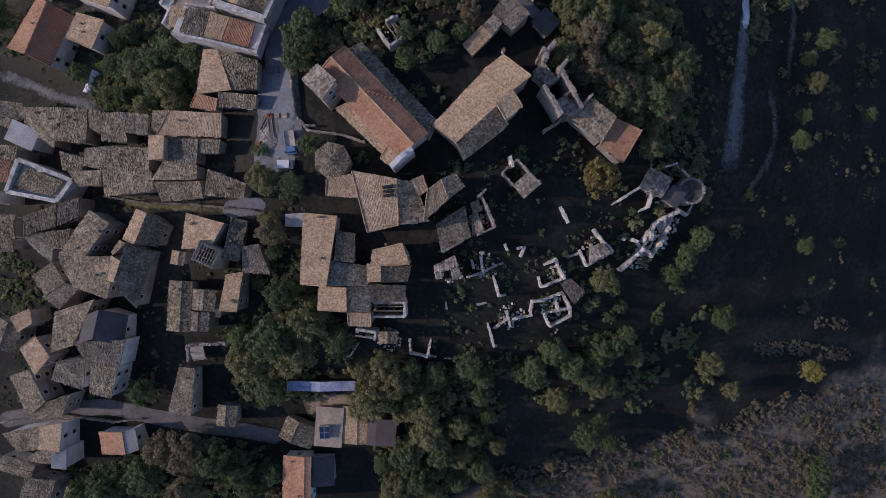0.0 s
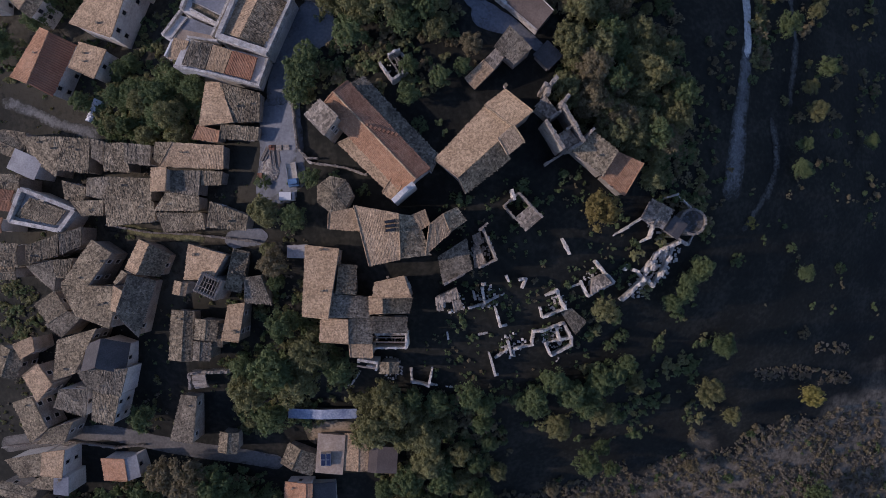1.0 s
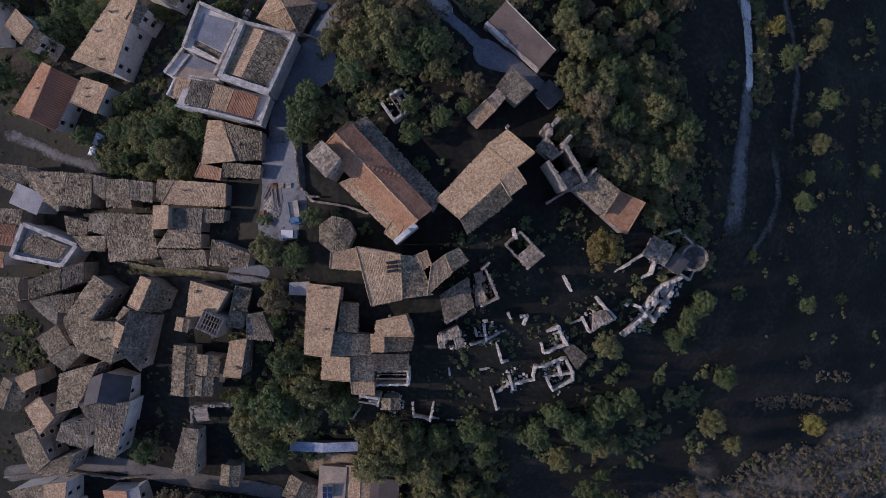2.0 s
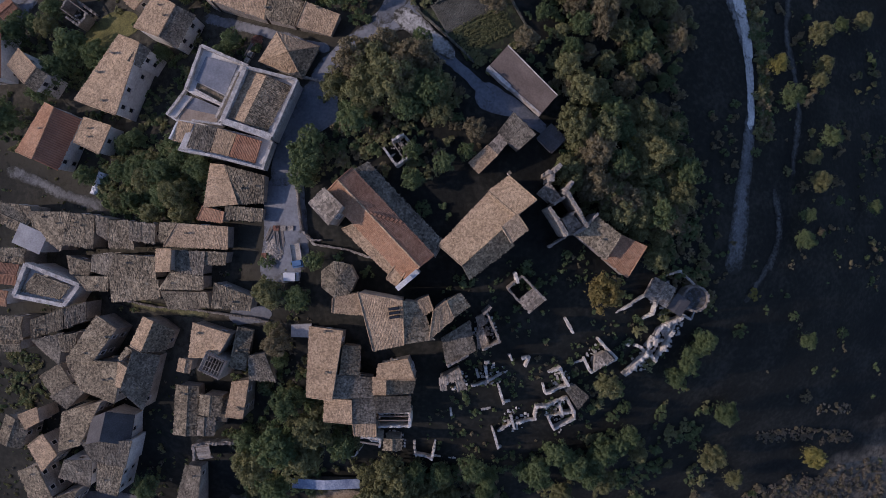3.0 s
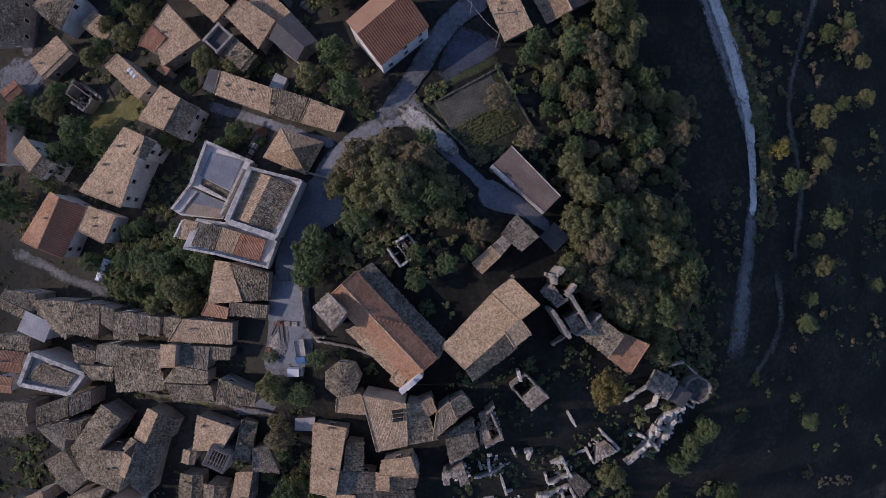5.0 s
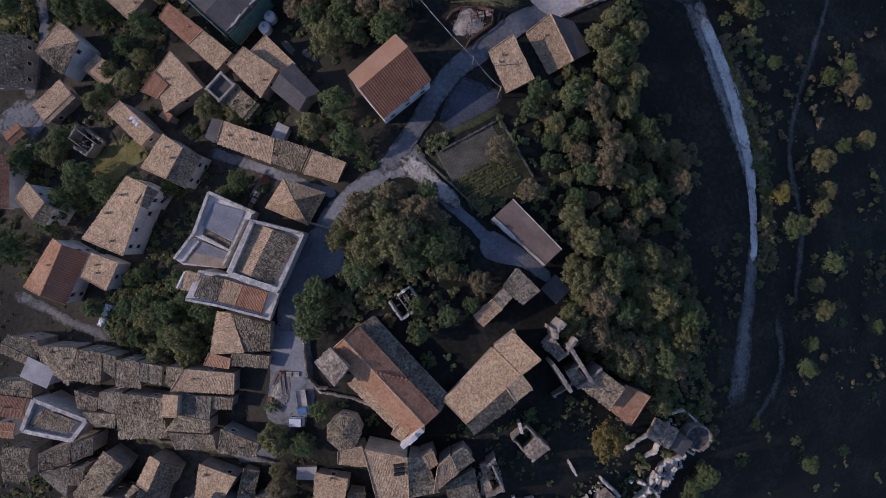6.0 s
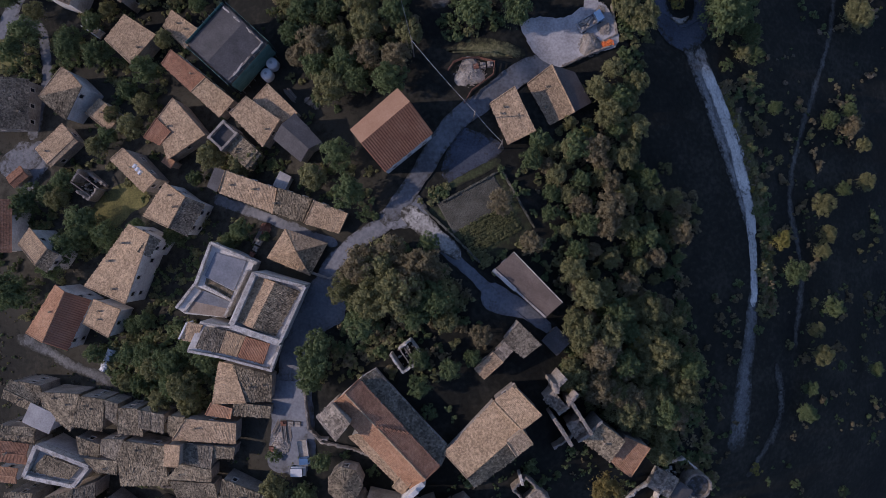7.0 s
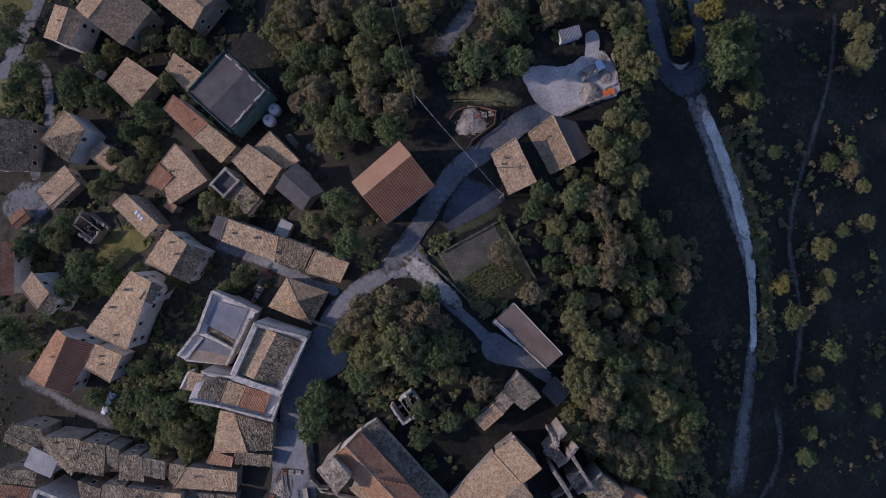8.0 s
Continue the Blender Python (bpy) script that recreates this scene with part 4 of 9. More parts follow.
def parapet_house(x, y, z, a, L, W, rf, pitch, tile, wall, tile2=None):
    """A block whose white parapet stands above a sunken roof or terrace."""
    base, mid = footing(x, y, a, L, W)
    z = max(z, mid + 2.2)
    e = root("house", x, y, base, a, f"house with {'white' if wall == 'white' else 'grey stone'} parapets and {ROOF_WORDS[tile]}", "house", "village houses")
    ze = z - base
    part("wall", prism([(-W / 2, 0), (W / 2, 0), (W / 2, ze - 0.4), (-W / 2, ze - 0.4)], L), [WALL[wall]], e)
    t = 0.42
    h = ze + 0.7
    for nm, cx, cy, wx, wy in (("parapet", 0, -W / 2 + t / 2, L + 0.3, t), ("parapet", 0, W / 2 - t / 2, L + 0.3, t), ("parapet", -L / 2 + t / 2, 0, t, W - 2 * t), ("parapet", L / 2 - t / 2, 0, t, W - 2 * t)):
        vs, fs = [], []
        coping(vs, fs, cx, cy, wx, wy, ze - 0.5, h)
        part(nm, (vs, fs), [PARAPET if wall == "white" else WALL[wall]], e)
    li, wi = L - 2 * t, W - 2 * t
    if pitch > 0.05:
        rl, rr = rf * wi, (1 - rf) * wi
        zr = ze - 0.2 + pitch * max(rl, rr)
        roof_part(e, li, wi, rf, zr, zr - pitch * rl, zr - pitch * rr, tile, tile2)
    else:
        vs, fs = [], []
        box(vs, fs, 0, 0, ze - 0.45, ze - 0.1, li, wi)
        part("terrace", (vs, fs), [TILE[tile]], e, "paved roof terrace")
    HOUSES.append((e, x, y, a, L, W, base, z + 0.3, wall))
    return e


def stone_wall(vs, fs, x0, y0, x1, y1, z0, top, rng, ragged=1.0, thick=0.5):
    """A broken masonry wall with a stepped top, made of rough blocks."""
    d = math.hypot(x1 - x0, y1 - y0)
    k = max(2, int(d / 0.42))
    ux, uy = (x1 - x0) / d, (y1 - y0) / d
    drop = rng.uniform(0, ragged)
    for i in range(k):
        drop = min(max(0, drop + rng.uniform(-0.5, 0.5) * ragged), ragged * 2.0)
        f = (i + 0.5) / k
        c = Vector((x0 + (x1 - x0) * f, y0 + (y1 - y0) * f, 0))
        z1 = max(z0 + 0.5, top - drop)
        q = len(vs)
        tw = thick / 2 + rng.uniform(-0.05, 0.06)
        hl = d / k / 2 + 0.04
        for z in (z0, z1):
            for su, sv in ((-1, -1), (1, -1), (1, 1), (-1, 1)):
                vs.append(Vector((c.x + ux * su * hl - uy * sv * tw + rng.uniform(-.03, .03), c.y + uy * su * hl + ux * sv * tw + rng.uniform(-.03, .03), z + (rng.uniform(-.15, .15) if z == z1 else 0))))
        for f4 in ((3, 2, 1, 0), (4, 5, 6, 7), (0, 1, 5, 4), (1, 2, 6, 5), (2, 3, 7, 6), (3, 0, 4, 7)):
            fs.append(tuple(q + t for t in f4))
        for _ in range(2):
            box(vs, fs, c.x + rng.uniform(-.14, .14), c.y + rng.uniform(-.14, .14), z1 - 0.1, z1 + rng.uniform(0.03, 0.16), rng.uniform(.12, .28), rng.uniform(.12, .28), 0.04, rng)


def ruin(x, y, z, a, L, W, rf=0.5, pitch=0.3, tile="old", wall="stone"):
    base, mid = footing(x, y, a, L, W)
    z = max(z, mid + 1.6)
    rng = random.Random(int(x * 13 + y * 7))
    e = root("ruin", x, y, base, a, "roofless ruined house with broken pale limestone walls" if tile == "old" else "roofless ruined house with rough grey stone walls", "ruin", "roofless ruins")
    stone = LIMESTONE if tile == "old" else WALL["stone"]
    top = z - base
    STANDING.append((e, x, y, a, L, W))
    gap = rng.randrange(6)
    cs = [(-L / 2 + .3, -W / 2 + .3), (L / 2 - .3, -W / 2 + .3), (L / 2 - .3, W / 2 - .3), (-L / 2 + .3, W / 2 - .3)]
    for k in range(4):
        vs, fs = [], []
        low = (top - mid + base) * (0.55 if k == gap else 0.0)
        (ax, ay), (bx, by) = cs[k], cs[(k + 1) % 4]
        f0, f1 = (0.0, 1.0) if rng.random() < 0.6 else rng.choice(((0.0, 0.55), (0.4, 1.0), (0.0, 0.75)))
        stone_wall(vs, fs, ax + (bx - ax) * f0, ay + (by - ay) * f0, ax + (bx - ax) * f1, ay + (by - ay) * f1, 0, top - low, rng, rng.choice((0.3, 0.7, 1.3)), rng.choice((0.3, 0.36, 0.42)))
        part("wall", (vs, fs), [stone], e)
    if L > 5:
        vs, fs = [], []
        u = rng.uniform(-.2, .2) * L
        stone_wall(vs, fs, u, -W / 2 + .5, u + rng.uniform(-.5, .5), W / 2 - .5, 0, top - 0.4, rng, 0.9, 0.34)
        part("cross_wall", (vs, fs), [stone], e)
    vs, fs = [], []
    for _ in range(int(L * W * 1.2)):
        s = rng.uniform(.12, .36)
        box(vs, fs, rng.uniform(-L / 2 + .6, L / 2 - .6), rng.uniform(-W / 2 + .6, W / 2 - .6), mid - base - 0.3, mid - base + rng.uniform(.05, .4), s, s * rng.uniform(.6, 1.3), 0.08, rng)
    tagged(part("rubble", (vs, fs), [LIMESTONE], e, "fallen rubble between the walls"), kind="stuff")
    for _ in range(rng.choice((1, 2, 3))):
        vs, fs = [], []
        u = rng.uniform(-.35, .35) * L
        box(vs, fs, u, 0, top - 0.9, top - 0.7, 0.2, W - .4, 0.02, rng)
        part("beam", (vs, fs), [TIMBER], e, "grey roof beam")
    return e


def pergola(x, y, z, a, L, W, rf=0.5, pitch=0.3, tile="old", wall="stone"):
    base, mid = footing(x, y, a, L, W)
    e = root("roof_frame", x, y, base, a, "open roof frame of grey timber rafters on stone walls", "roof frame")
    top = z - base
    o = .3
    for sx, sy, wx, wy in ((0, -W / 2 + o, L, .5), (0, W / 2 - o, L, .5), (-L / 2 + o, 0, .5, W - 1.1), (L / 2 - o, 0, .5, W - 1.1)):
        vs, fs = [], []
        box(vs, fs, sx, sy, 0, top - 0.2, wx, wy, 0.03)
        part("wall", (vs, fs), [WALL["stone"]], e)
    k = 8
    for i in range(k):
        vs, fs = [], []
        box(vs, fs, 0, -W / 2 + .2 + (W - .4) * i / (k - 1), top - 0.2, top, L, .11)
        part("rafter", (vs, fs), [TIMBER], e)
    for i in range(4):
        vs, fs = [], []
        box(vs, fs, -L / 2 + .3 + (L - .6) * i / 3, 0, top, top + 0.1, .1, W)
        part("purlin", (vs, fs), [TIMBER], e)
    vs, fs = [], []
    box(vs, fs, 0, 0, mid - base, mid - base + 0.4, L - 1.2, W - 1.2)
    part("floor", (vs, fs), [TIMBER], e)
    return e


def round_house(x, y, z, r, sides, pitch, tile, wall, squash=1.0, a=0.0):
    """A many-sided block with a fan of tiled slopes."""
    base, mid = footing(x, y, 0, 2 * r, 2 * r)
    e = root("apse", x, y, base, a, f"rounded apse with {ROOF_WORDS[tile]}", "apse")
    ze = z - base
    ring = [(r * math.cos(2 * math.pi * i / sides), r * squash * math.sin(2 * math.pi * i / sides)) for i in range(sides)]
    vs = [Vector((u * .93, v * .93, zz)) for zz in (0, ze) for u, v in ring]
    fs = [(i, (i + 1) % sides, sides + (i + 1) % sides, sides + i) for i in range(sides)] + [tuple(range(sides, 2 * sides))]
    part("wall", (vs, fs), [WALL[wall]], e)
    vs, fs = [], []
    top = Vector((0, 0, ze + pitch * r))
    vs = [Vector((u, v, ze - .08)) for u, v in ring] + [top - Vector((0, 0, .1))]
    for i in range(sides):
        p, q = Vector((*ring[i], ze)), Vector((*ring[(i + 1) % sides], ze))
        fs.append((i, (i + 1) % sides, sides))
        low = slope_rows(vs, fs, p, q, p.lerp(top, .93), q.lerp(top, .93), 0.42, 0.5)
        fs.append((i, (i + 1) % sides, *reversed(low)))
    part("roof", (vs, fs), [TILE[tile]], e)
    HOUSES.append((e, x, y, a, 1.7 * r, 1.7 * r, base, z, wall))


def free_wall(pts, height, label="broken limestone wall left from a fallen house", name="ruined_wall", mat=None, ragged=1.1, thick=0.33, category="wall"):
    """A free-standing wall that follows the ground."""
    rng = random.Random(int(pts[0][0] * 11 + pts[0][1] * 5))
    x, y = pts[0]
    z = min(ground(*p) for p in pts) - 0.4
    e = root(name, x, y, z, 0, label, category)
    for (x0, y0), (x1, y1) in zip(pts, pts[1:]):
        vs, fs = [], []
        d = math.hypot(x1 - x0, y1 - y0)
        k = max(1, int(d / 2.5))
        for i in range(k):
            a0, a1 = i / k, (i + 1) / k
            p, q = (x0 + (x1 - x0) * a0, y0 + (y1 - y0) * a0), (x0 + (x1 - x0) * a1, y0 + (y1 - y0) * a1)
            g = (ground(*p) + ground(*q)) / 2
            stone_wall(vs, fs, p[0] - x, p[1] - y, q[0] - x, q[1] - y, 0, g + height - z, rng, ragged, thick)
        part("wall", (vs, fs), [mat or LIMESTONE], e)
    return e


def limb(vs, fs, p, q, r0, r1, sides=6):
    p, q = Vector(p), Vector(q)
    d = (q - p).normalized()
    u = d.cross(Vector((0.3, 0.9, 0.1))).normalized()
    w = d.cross(u)
    k = len(vs)
    for c, r in ((p, r0), (q, r1)):
        for i in range(sides):
            an = 2 * math.pi * i / sides
            vs.append(c + u * (r * math.cos(an)) + w * (r * math.sin(an)))
    for i in range(sides):
        j = (i + 1) % sides
        fs.append((k + i, k + j, k + sides + j, k + sides + i))
    fs.append(tuple(k + sides + i for i in range(sides)))


# ---- yard things ----
RUST = material("rusty_sheet", [(0.14, 0.06, 0.04), (0.24, 0.11, 0.07), (0.32, 0.18, 0.12)], 1, 6, 0.8, 0.2)
BLUEPAINT = material("faded_blue_paint", [(0.08, 0.16, 0.30), (0.14, 0.25, 0.42)], 1, 5, 0.5, 0.05)
RUBBER = material("black_rubber", [(0.015, 0.015, 0.015), (0.03, 0.03, 0.03)], 2, 9, 0.9, 0.1)
ORANGEPL = material("orange_barrier_mesh", [(0.62, 0.16, 0.04), (0.72, 0.22, 0.06)], 1, 6, 0.7, 0.05)
GALV = material("galvanised_steel", [(0.35, 0.36, 0.37), (0.5, 0.51, 0.52)], 1, 6, 0.45, 0.05, metal=0.8)
CELLS = material("solar_cells", [(0.015, 0.02, 0.05), (0.025, 0.035, 0.08)], 2, 8, 0.12, 0.0, spec=0.6)
GRAVELHEAP = material("pale_gravel_heap", [(0.22, 0.19, 0.155), (0.36, 0.315, 0.26), (0.52, 0.47, 0.40)], 0.6, 5, 0.95, 0.5)


def on_ground(name, x, y, z, a, label, category, group=""):
    return root(name, x, y, ground(x, y) if z is None else z, a, label, category, group)


def lathe(profile, sides=20):
    vs = [Vector((r * math.cos(2 * math.pi * i / sides), r * math.sin(2 * math.pi * i / sides), z)) for r, z in profile for i in range(sides)]
    fs = [(j * sides + i, j * sides + (i + 1) % sides, (j + 1) * sides + (i + 1) % sides, (j + 1) * sides + i) for j in range(len(profile) - 1) for i in range(sides)]
    fs.append(tuple(range((len(profile) - 1) * sides, len(profile) * sides)))
    return vs, fs


def silo_tank(x, y, a, r):
    g = ground(x, y)
    h = 1.9
    e = root("water_tank", x, y, g, a, "tall white cylindrical water tank with domed top", "tank", "water tanks")
    prof = [(r, -0.3), (r, h)] + [(r * math.cos(t), h + r * .55 * math.sin(t)) for t in (.3, .6, .9, 1.2, 1.45)]
    part("body", lathe(prof), [WHITE], e)
    part("cap", lathe([(.28, h + r * .5), (.28, h + r * .55 + .12), (.1, h + r * .55 + .16)], 12), [GALV], e, "grey metal filler cap")


def wheel_set(e, spots, r=0.38, w=0.24):
    for u, v in spots:
        vs, fs = [], []
        n = 14
        for s in (-w / 2, w / 2):
            vs += [Vector((u + r * math.cos(2 * math.pi * i / n), v + s, r + r * math.sin(2 * math.pi * i / n))) for i in range(n)]
        fs = [(i, (i + 1) % n, n + (i + 1) % n, n + i) for i in range(n)] + [tuple(range(n - 1, -1, -1)), tuple(range(n, 2 * n))]
        part("wheel", (vs, fs), [RUBBER], e)


def small_truck(x, y, z, a):
    e = on_ground("small_truck", x, y, z, a, "small flatbed truck with blue cab parked in the lane", "truck")
    vs, fs = [], []
    box(vs, fs, -0.55, 0, 0.75, 0.9, 2.9, 1.75)
    part("bed", (vs, fs), [GRAVELHEAP], e, "dusty load bed")
    for v in (-.85, .85):
        vs, fs = [], []
        box(vs, fs, -0.55, v, 0.9, 1.25, 2.9, .06)
        part("side_board", (vs, fs), [GALV], e)
    vs, fs = [], []
    box(vs, fs, 1.55, 0, 0.45, 1.3, 1.3, 1.75)
    box(vs, fs, 1.4, 0, 1.3, 1.95, 0.95, 1.55, 0.04)
    part("cab", (vs, fs), [BLUEPAINT], e)
    vs, fs = [], []
    box(vs, fs, 1.9, 0, 1.32, 1.85, 0.06, 1.4)
    part("windscreen", (vs, fs), [PANE], e)
    wheel_set(e, ((1.5, -.8), (1.5, .8), (-1.2, -.8), (-1.2, .8)))


def van(x, y, z, a):
    e = on_ground("van", x, y, z, a, "small white van parked at the lane's end", "van")
    vs, fs = [], []
    box(vs, fs, 0, 0, 0.35, 0.95, 2.6, 1.5, 0.03)
    box(vs, fs, -0.2, 0, 0.95, 1.6, 2.0, 1.4, 0.05)
    part("body", (vs, fs), [WHITE], e)
    vs, fs = [], []
    box(vs, fs, 0.84, 0, 1.0, 1.5, 0.05, 1.25)
    part("windscreen", (vs, fs), [PANE], e)
    wheel_set(e, ((.8, -.7), (.8, .7), (-.8, -.7), (-.8, .7)), .28, .18)


def container(x, y, z, a):
    e = on_ground("site_hut", x, y, z, a, "small white site hut with grey ribbed metal roof", "hut")
    vs, fs = [], []
    box(vs, fs, 0, 0, 0, 2.3, 3.7, 1.8)
    part("body", (vs, fs), [WHITE], e)
    vs, fs = [], []
    tile_slope(vs, fs, Vector((-1.95, -1.0, 2.45)), Vector((3.9, 0, 0)), Vector((0, 2.0, -.1)), .25, 9, high=.06, rough=0)
    slab(vs, fs, Vector((-1.95, -1.0, 2.42)), Vector((3.9, 0, 0)), Vector((0, 2.0, -.1)), .1)
    part("roof", (vs, fs), [TILE["steel"]], e)


def dumper(x, y, z, a):
    e = on_ground("tipper_truck", x, y, z, a, "tipper truck with a load of rubble on the site", "truck")
    vs, fs = [], []
    box(vs, fs, -.5, 0, .8, .95, 3.4, 1.9)
    for sx, sy, wx, wy in ((-.5, -.92, 3.4, .1), (-.5, .92, 3.4, .1), (-2.17, 0, .1, 1.8), (1.17, 0, .1, 1.8)):
        box(vs, fs, sx, sy, .95, 1.6, wx, wy)
    part("skip", (vs, fs), [GALV], e)
    vs, fs = [], []
    for _ in range(60):
        s = STUDY.uniform(.15, .4)
        box(vs, fs, STUDY.uniform(-2, 1), STUDY.uniform(-.8, .8), .95, STUDY.uniform(1.2, 1.7), s, s, .06)
    tagged(part("load", (vs, fs), [GRAVELHEAP], e, "rubble load"), kind="stuff")
    vs, fs = [], []
    box(vs, fs, 1.9, 0, .5, 1.9, 1.2, 1.9, .04)
    part("cab", (vs, fs), [BLUEPAINT], e)
    wheel_set(e, ((1.8, -.9), (1.8, .9), (-1.4, -.9), (-1.4, .9)), .42, .28)


def heap(x, y, z, a, r, h, mat=None):
    rng = random.Random(int(x * 3 + y))
    e = on_ground("gravel_heap", x, y, z, a, "heap of pale rubble and gravel", "heap")
    vs, fs = [], []
    n, m = 18, 7
    for j in range(m + 1):
        for i in range(n):
            q = r * j / m * (1 + .2 * math.sin(3 * i * 2 * math.pi / n + r))
            vs.append(Vector((q * math.cos(2 * math.pi * i / n), q * math.sin(2 * math.pi * i / n), h * math.cos(j / m * math.pi / 2) ** 1.3 - .3 * (j == m) + rng.uniform(-.06, .06))))
    fs = [(j * n + i, (j + 1) * n + i, (j + 1) * n + (i + 1) % n, j * n + (i + 1) % n) for j in range(m) for i in range(n)]
    for _ in range(260):
        d, t = r * math.sqrt(rng.random()), rng.uniform(0, 6.28)
        s = rng.uniform(.06, .2)
        zz = h * math.cos(min(1, d / r) * math.pi / 2) ** 1.3
        box(vs, fs, d * math.cos(t), d * math.sin(t), zz - .1, zz + s * .7, s, s, .05, rng)
    tagged(part("gravel", (vs, fs), [mat or GRAVELHEAP], e), kind="stuff")


def strewn(x, y, r, n, mat=None):
    """Loose blocks fallen round a ruin, lying on the ground."""
    rng = random.Random(int(x * 7 + y * 3))
    vs, fs = [], []
    for _ in range(n):
        d, t = r * math.sqrt(rng.random()), rng.uniform(0, 6.28)
        px, py = x + d * math.cos(t), y + d * math.sin(t)
        w = rng.uniform(.15, .5)
        g = ground(px, py)
        box(vs, fs, px, py, g - .15, g + w * rng.uniform(.4, .9), w, w * rng.uniform(.6, 1.4), .09, rng)
    ob = mesh_object("rubble", [tuple(v) for v in vs], fs, [mat or LIMESTONE])
    tagged(ob, "pale fallen blocks strewn round the ruined walls", "rubble", kind="stuff")


def timber_stack(x, y, z, a, n, L):
    rng = random.Random(int(x * 3 + y))
    e = on_ground("timber_stack", x, y, z, a, "loose stack of grey scaffold boards", "timber")
    for i in range(n):
        vs, fs = [], []
        box(vs, fs, rng.uniform(-.3, .3), (i - n / 2) * .22, .02, .14 + rng.uniform(0, .3), L * rng.uniform(1.5, 2.6), .18, .02, rng)
        part("board", (vs, fs), [TIMBER], e)


def pallets(x, y, z, a):
    e = on_ground("pallet_stack", x, y, z, a, "stack of pale building blocks on pallets", "pallet")
    for i in range(3):
        vs, fs = [], []
        for k in range(5):
            box(vs, fs, i * 1.3 - 1.3, -.45 + k * .22, .1, .16, 1.1, .16)
        box(vs, fs, i * 1.3 - 1.3, 0, .02, .1, .12, 1.0)
        part("pallet", (vs, fs), [TIMBER], e)
        for k in range(4):
            vs, fs = [], []
            box(vs, fs, i * 1.3 - 1.55 + .5 * (k % 2), -.22 + .45 * (k // 2), .16, .16 + STUDY.uniform(.3, .8), .46, .4, .01)
            part("block", (vs, fs), [GRAVELHEAP if i else RUST], e)


def greenhouse(x, y, z, a, L, W):
    """A tunnel of white sheeting on hoops."""
    e = on_ground("poly_tunnel", x, y, z, a, "small tunnel of crumpled white plastic sheeting", "greenhouse")
    vs, fs = [], []
    n, m = 24, 10
    for i in range(n + 1):
        for j in range(m + 1):
            t = math.pi * j / m
            k = 1 + STUDY.uniform(-.08, .08)
            vs.append(Vector((-L / 2 + L * i / n, W / 2 * math.cos(t) * k, 1.6 * math.sin(t) * k)))
    fs = [(i * (m + 1) + j, i * (m + 1) + j + 1, (i + 1) * (m + 1) + j + 1, (i + 1) * (m + 1) + j) for i in range(n) for j in range(m)]
    part("sheeting", (vs, fs), [WHITE], e)
    for i in range(5):
        vs, fs = [], []
        for j in range(m):
            t0, t1 = math.pi * j / m, math.pi * (j + 1) / m
            u = -L / 2 + L * i / 4
            limb(vs, fs, (u, W / 2 * 1.1 * math.cos(t0), 1.76 * math.sin(t0)), (u, W / 2 * 1.1 * math.cos(t1), 1.76 * math.sin(t1)), .03, .03, 5)
        part("hoop", (vs, fs), [GALV], e)


def netting_heap(x, y, z, a):
    """Plastic safety netting pulled down and crumpled on the ground."""
    e = on_ground("safety_netting", x, y, z, a, "bright orange plastic netting lying crumpled on gravel", "netting")
    rng = random.Random(4)
    n, m = 16, 9
    top = [[(-1.1 + 2.2 * i / n + rng.uniform(-.05, .05), -.55 + 1.1 * j / m + .15 * math.sin(i * .7), .12 + .16 * math.sin(i * 1.3 + j) ** 2 + rng.uniform(0, .12)) for j in range(m + 1)] for i in range(n + 1)]
    vs = [Vector(p) for row in top for p in row] + [Vector((p[0], p[1], p[2] - .05)) for row in top for p in row]
    w, k = m + 1, (n + 1) * (m + 1)
    fs = [(i * w + j, (i + 1) * w + j, (i + 1) * w + j + 1, i * w + j + 1) for i in range(n) for j in range(m)]
    fs += [tuple(k + q for q in reversed(f)) for f in fs]
    part("sheet", (vs, fs), [ORANGEPL], e)
    for u in (-1.1, 0.9):
        vs, fs = [], []
        limb(vs, fs, (u * .8, -.6, .2), (u * .8 + .3, .6, .3), .03, .03)
        part("post", (vs, fs), [GALV], e)


POLES = []


def pole(x, y, z, a, h):
    e = on_ground("utility_pole", x, y, z, a, "slim grey utility pole carrying a cable", "pole", "utility poles")
    vs, fs = [], []
    limb(vs, fs, (0, 0, -.5), (0, 0, h), .13, .09, 8)
    part("shaft", (vs, fs), [TIMBER], e)
    vs, fs = [], []
    box(vs, fs, 0, 0, h - .5, h - .4, .1, 1.0)
    part("cross_arm", (vs, fs), [TIMBER], e)
    POLES.append(Vector((x, y, e.matrix_basis.translation.z + h - .4)))


def cable(p, q, sag=.8):
    e = new("cable")
    e.matrix_basis = Matrix.Translation(p)
    tagged(e, "thin pale overhead cable between two poles", "cable")
    vs, fs = [], []
    n = 14
    pts = [(q - p) * (i / n) - Vector((0, 0, sag * 4 * (i / n) * (1 - i / n))) for i in range(n + 1)]
    for c, d in zip(pts, pts[1:]):
        limb(vs, fs, c, d, .025, .025, 5)
    part("wire", (vs, fs), [GALV], e)


def solar_panel(x, y, z, a):
    e = root("solar_panel", x, y, z, a, "dark blue solar collector lying on a tiled roof", "solar panel", "solar panels")
    e.matrix_basis = pose(x, y, z, 0, 6, a)
    vs, fs = [], []
    box(vs, fs, 0, 0, -.9, .1, 2.6, .95)
    part("frame", (vs, fs), [GALV], e)
    for i in range(2):
        vs, fs = [], []
        box(vs, fs, -.63 + 1.26 * i, 0, .1, .125, 1.15, .82)
        part("glass", (vs, fs), [CELLS], e)


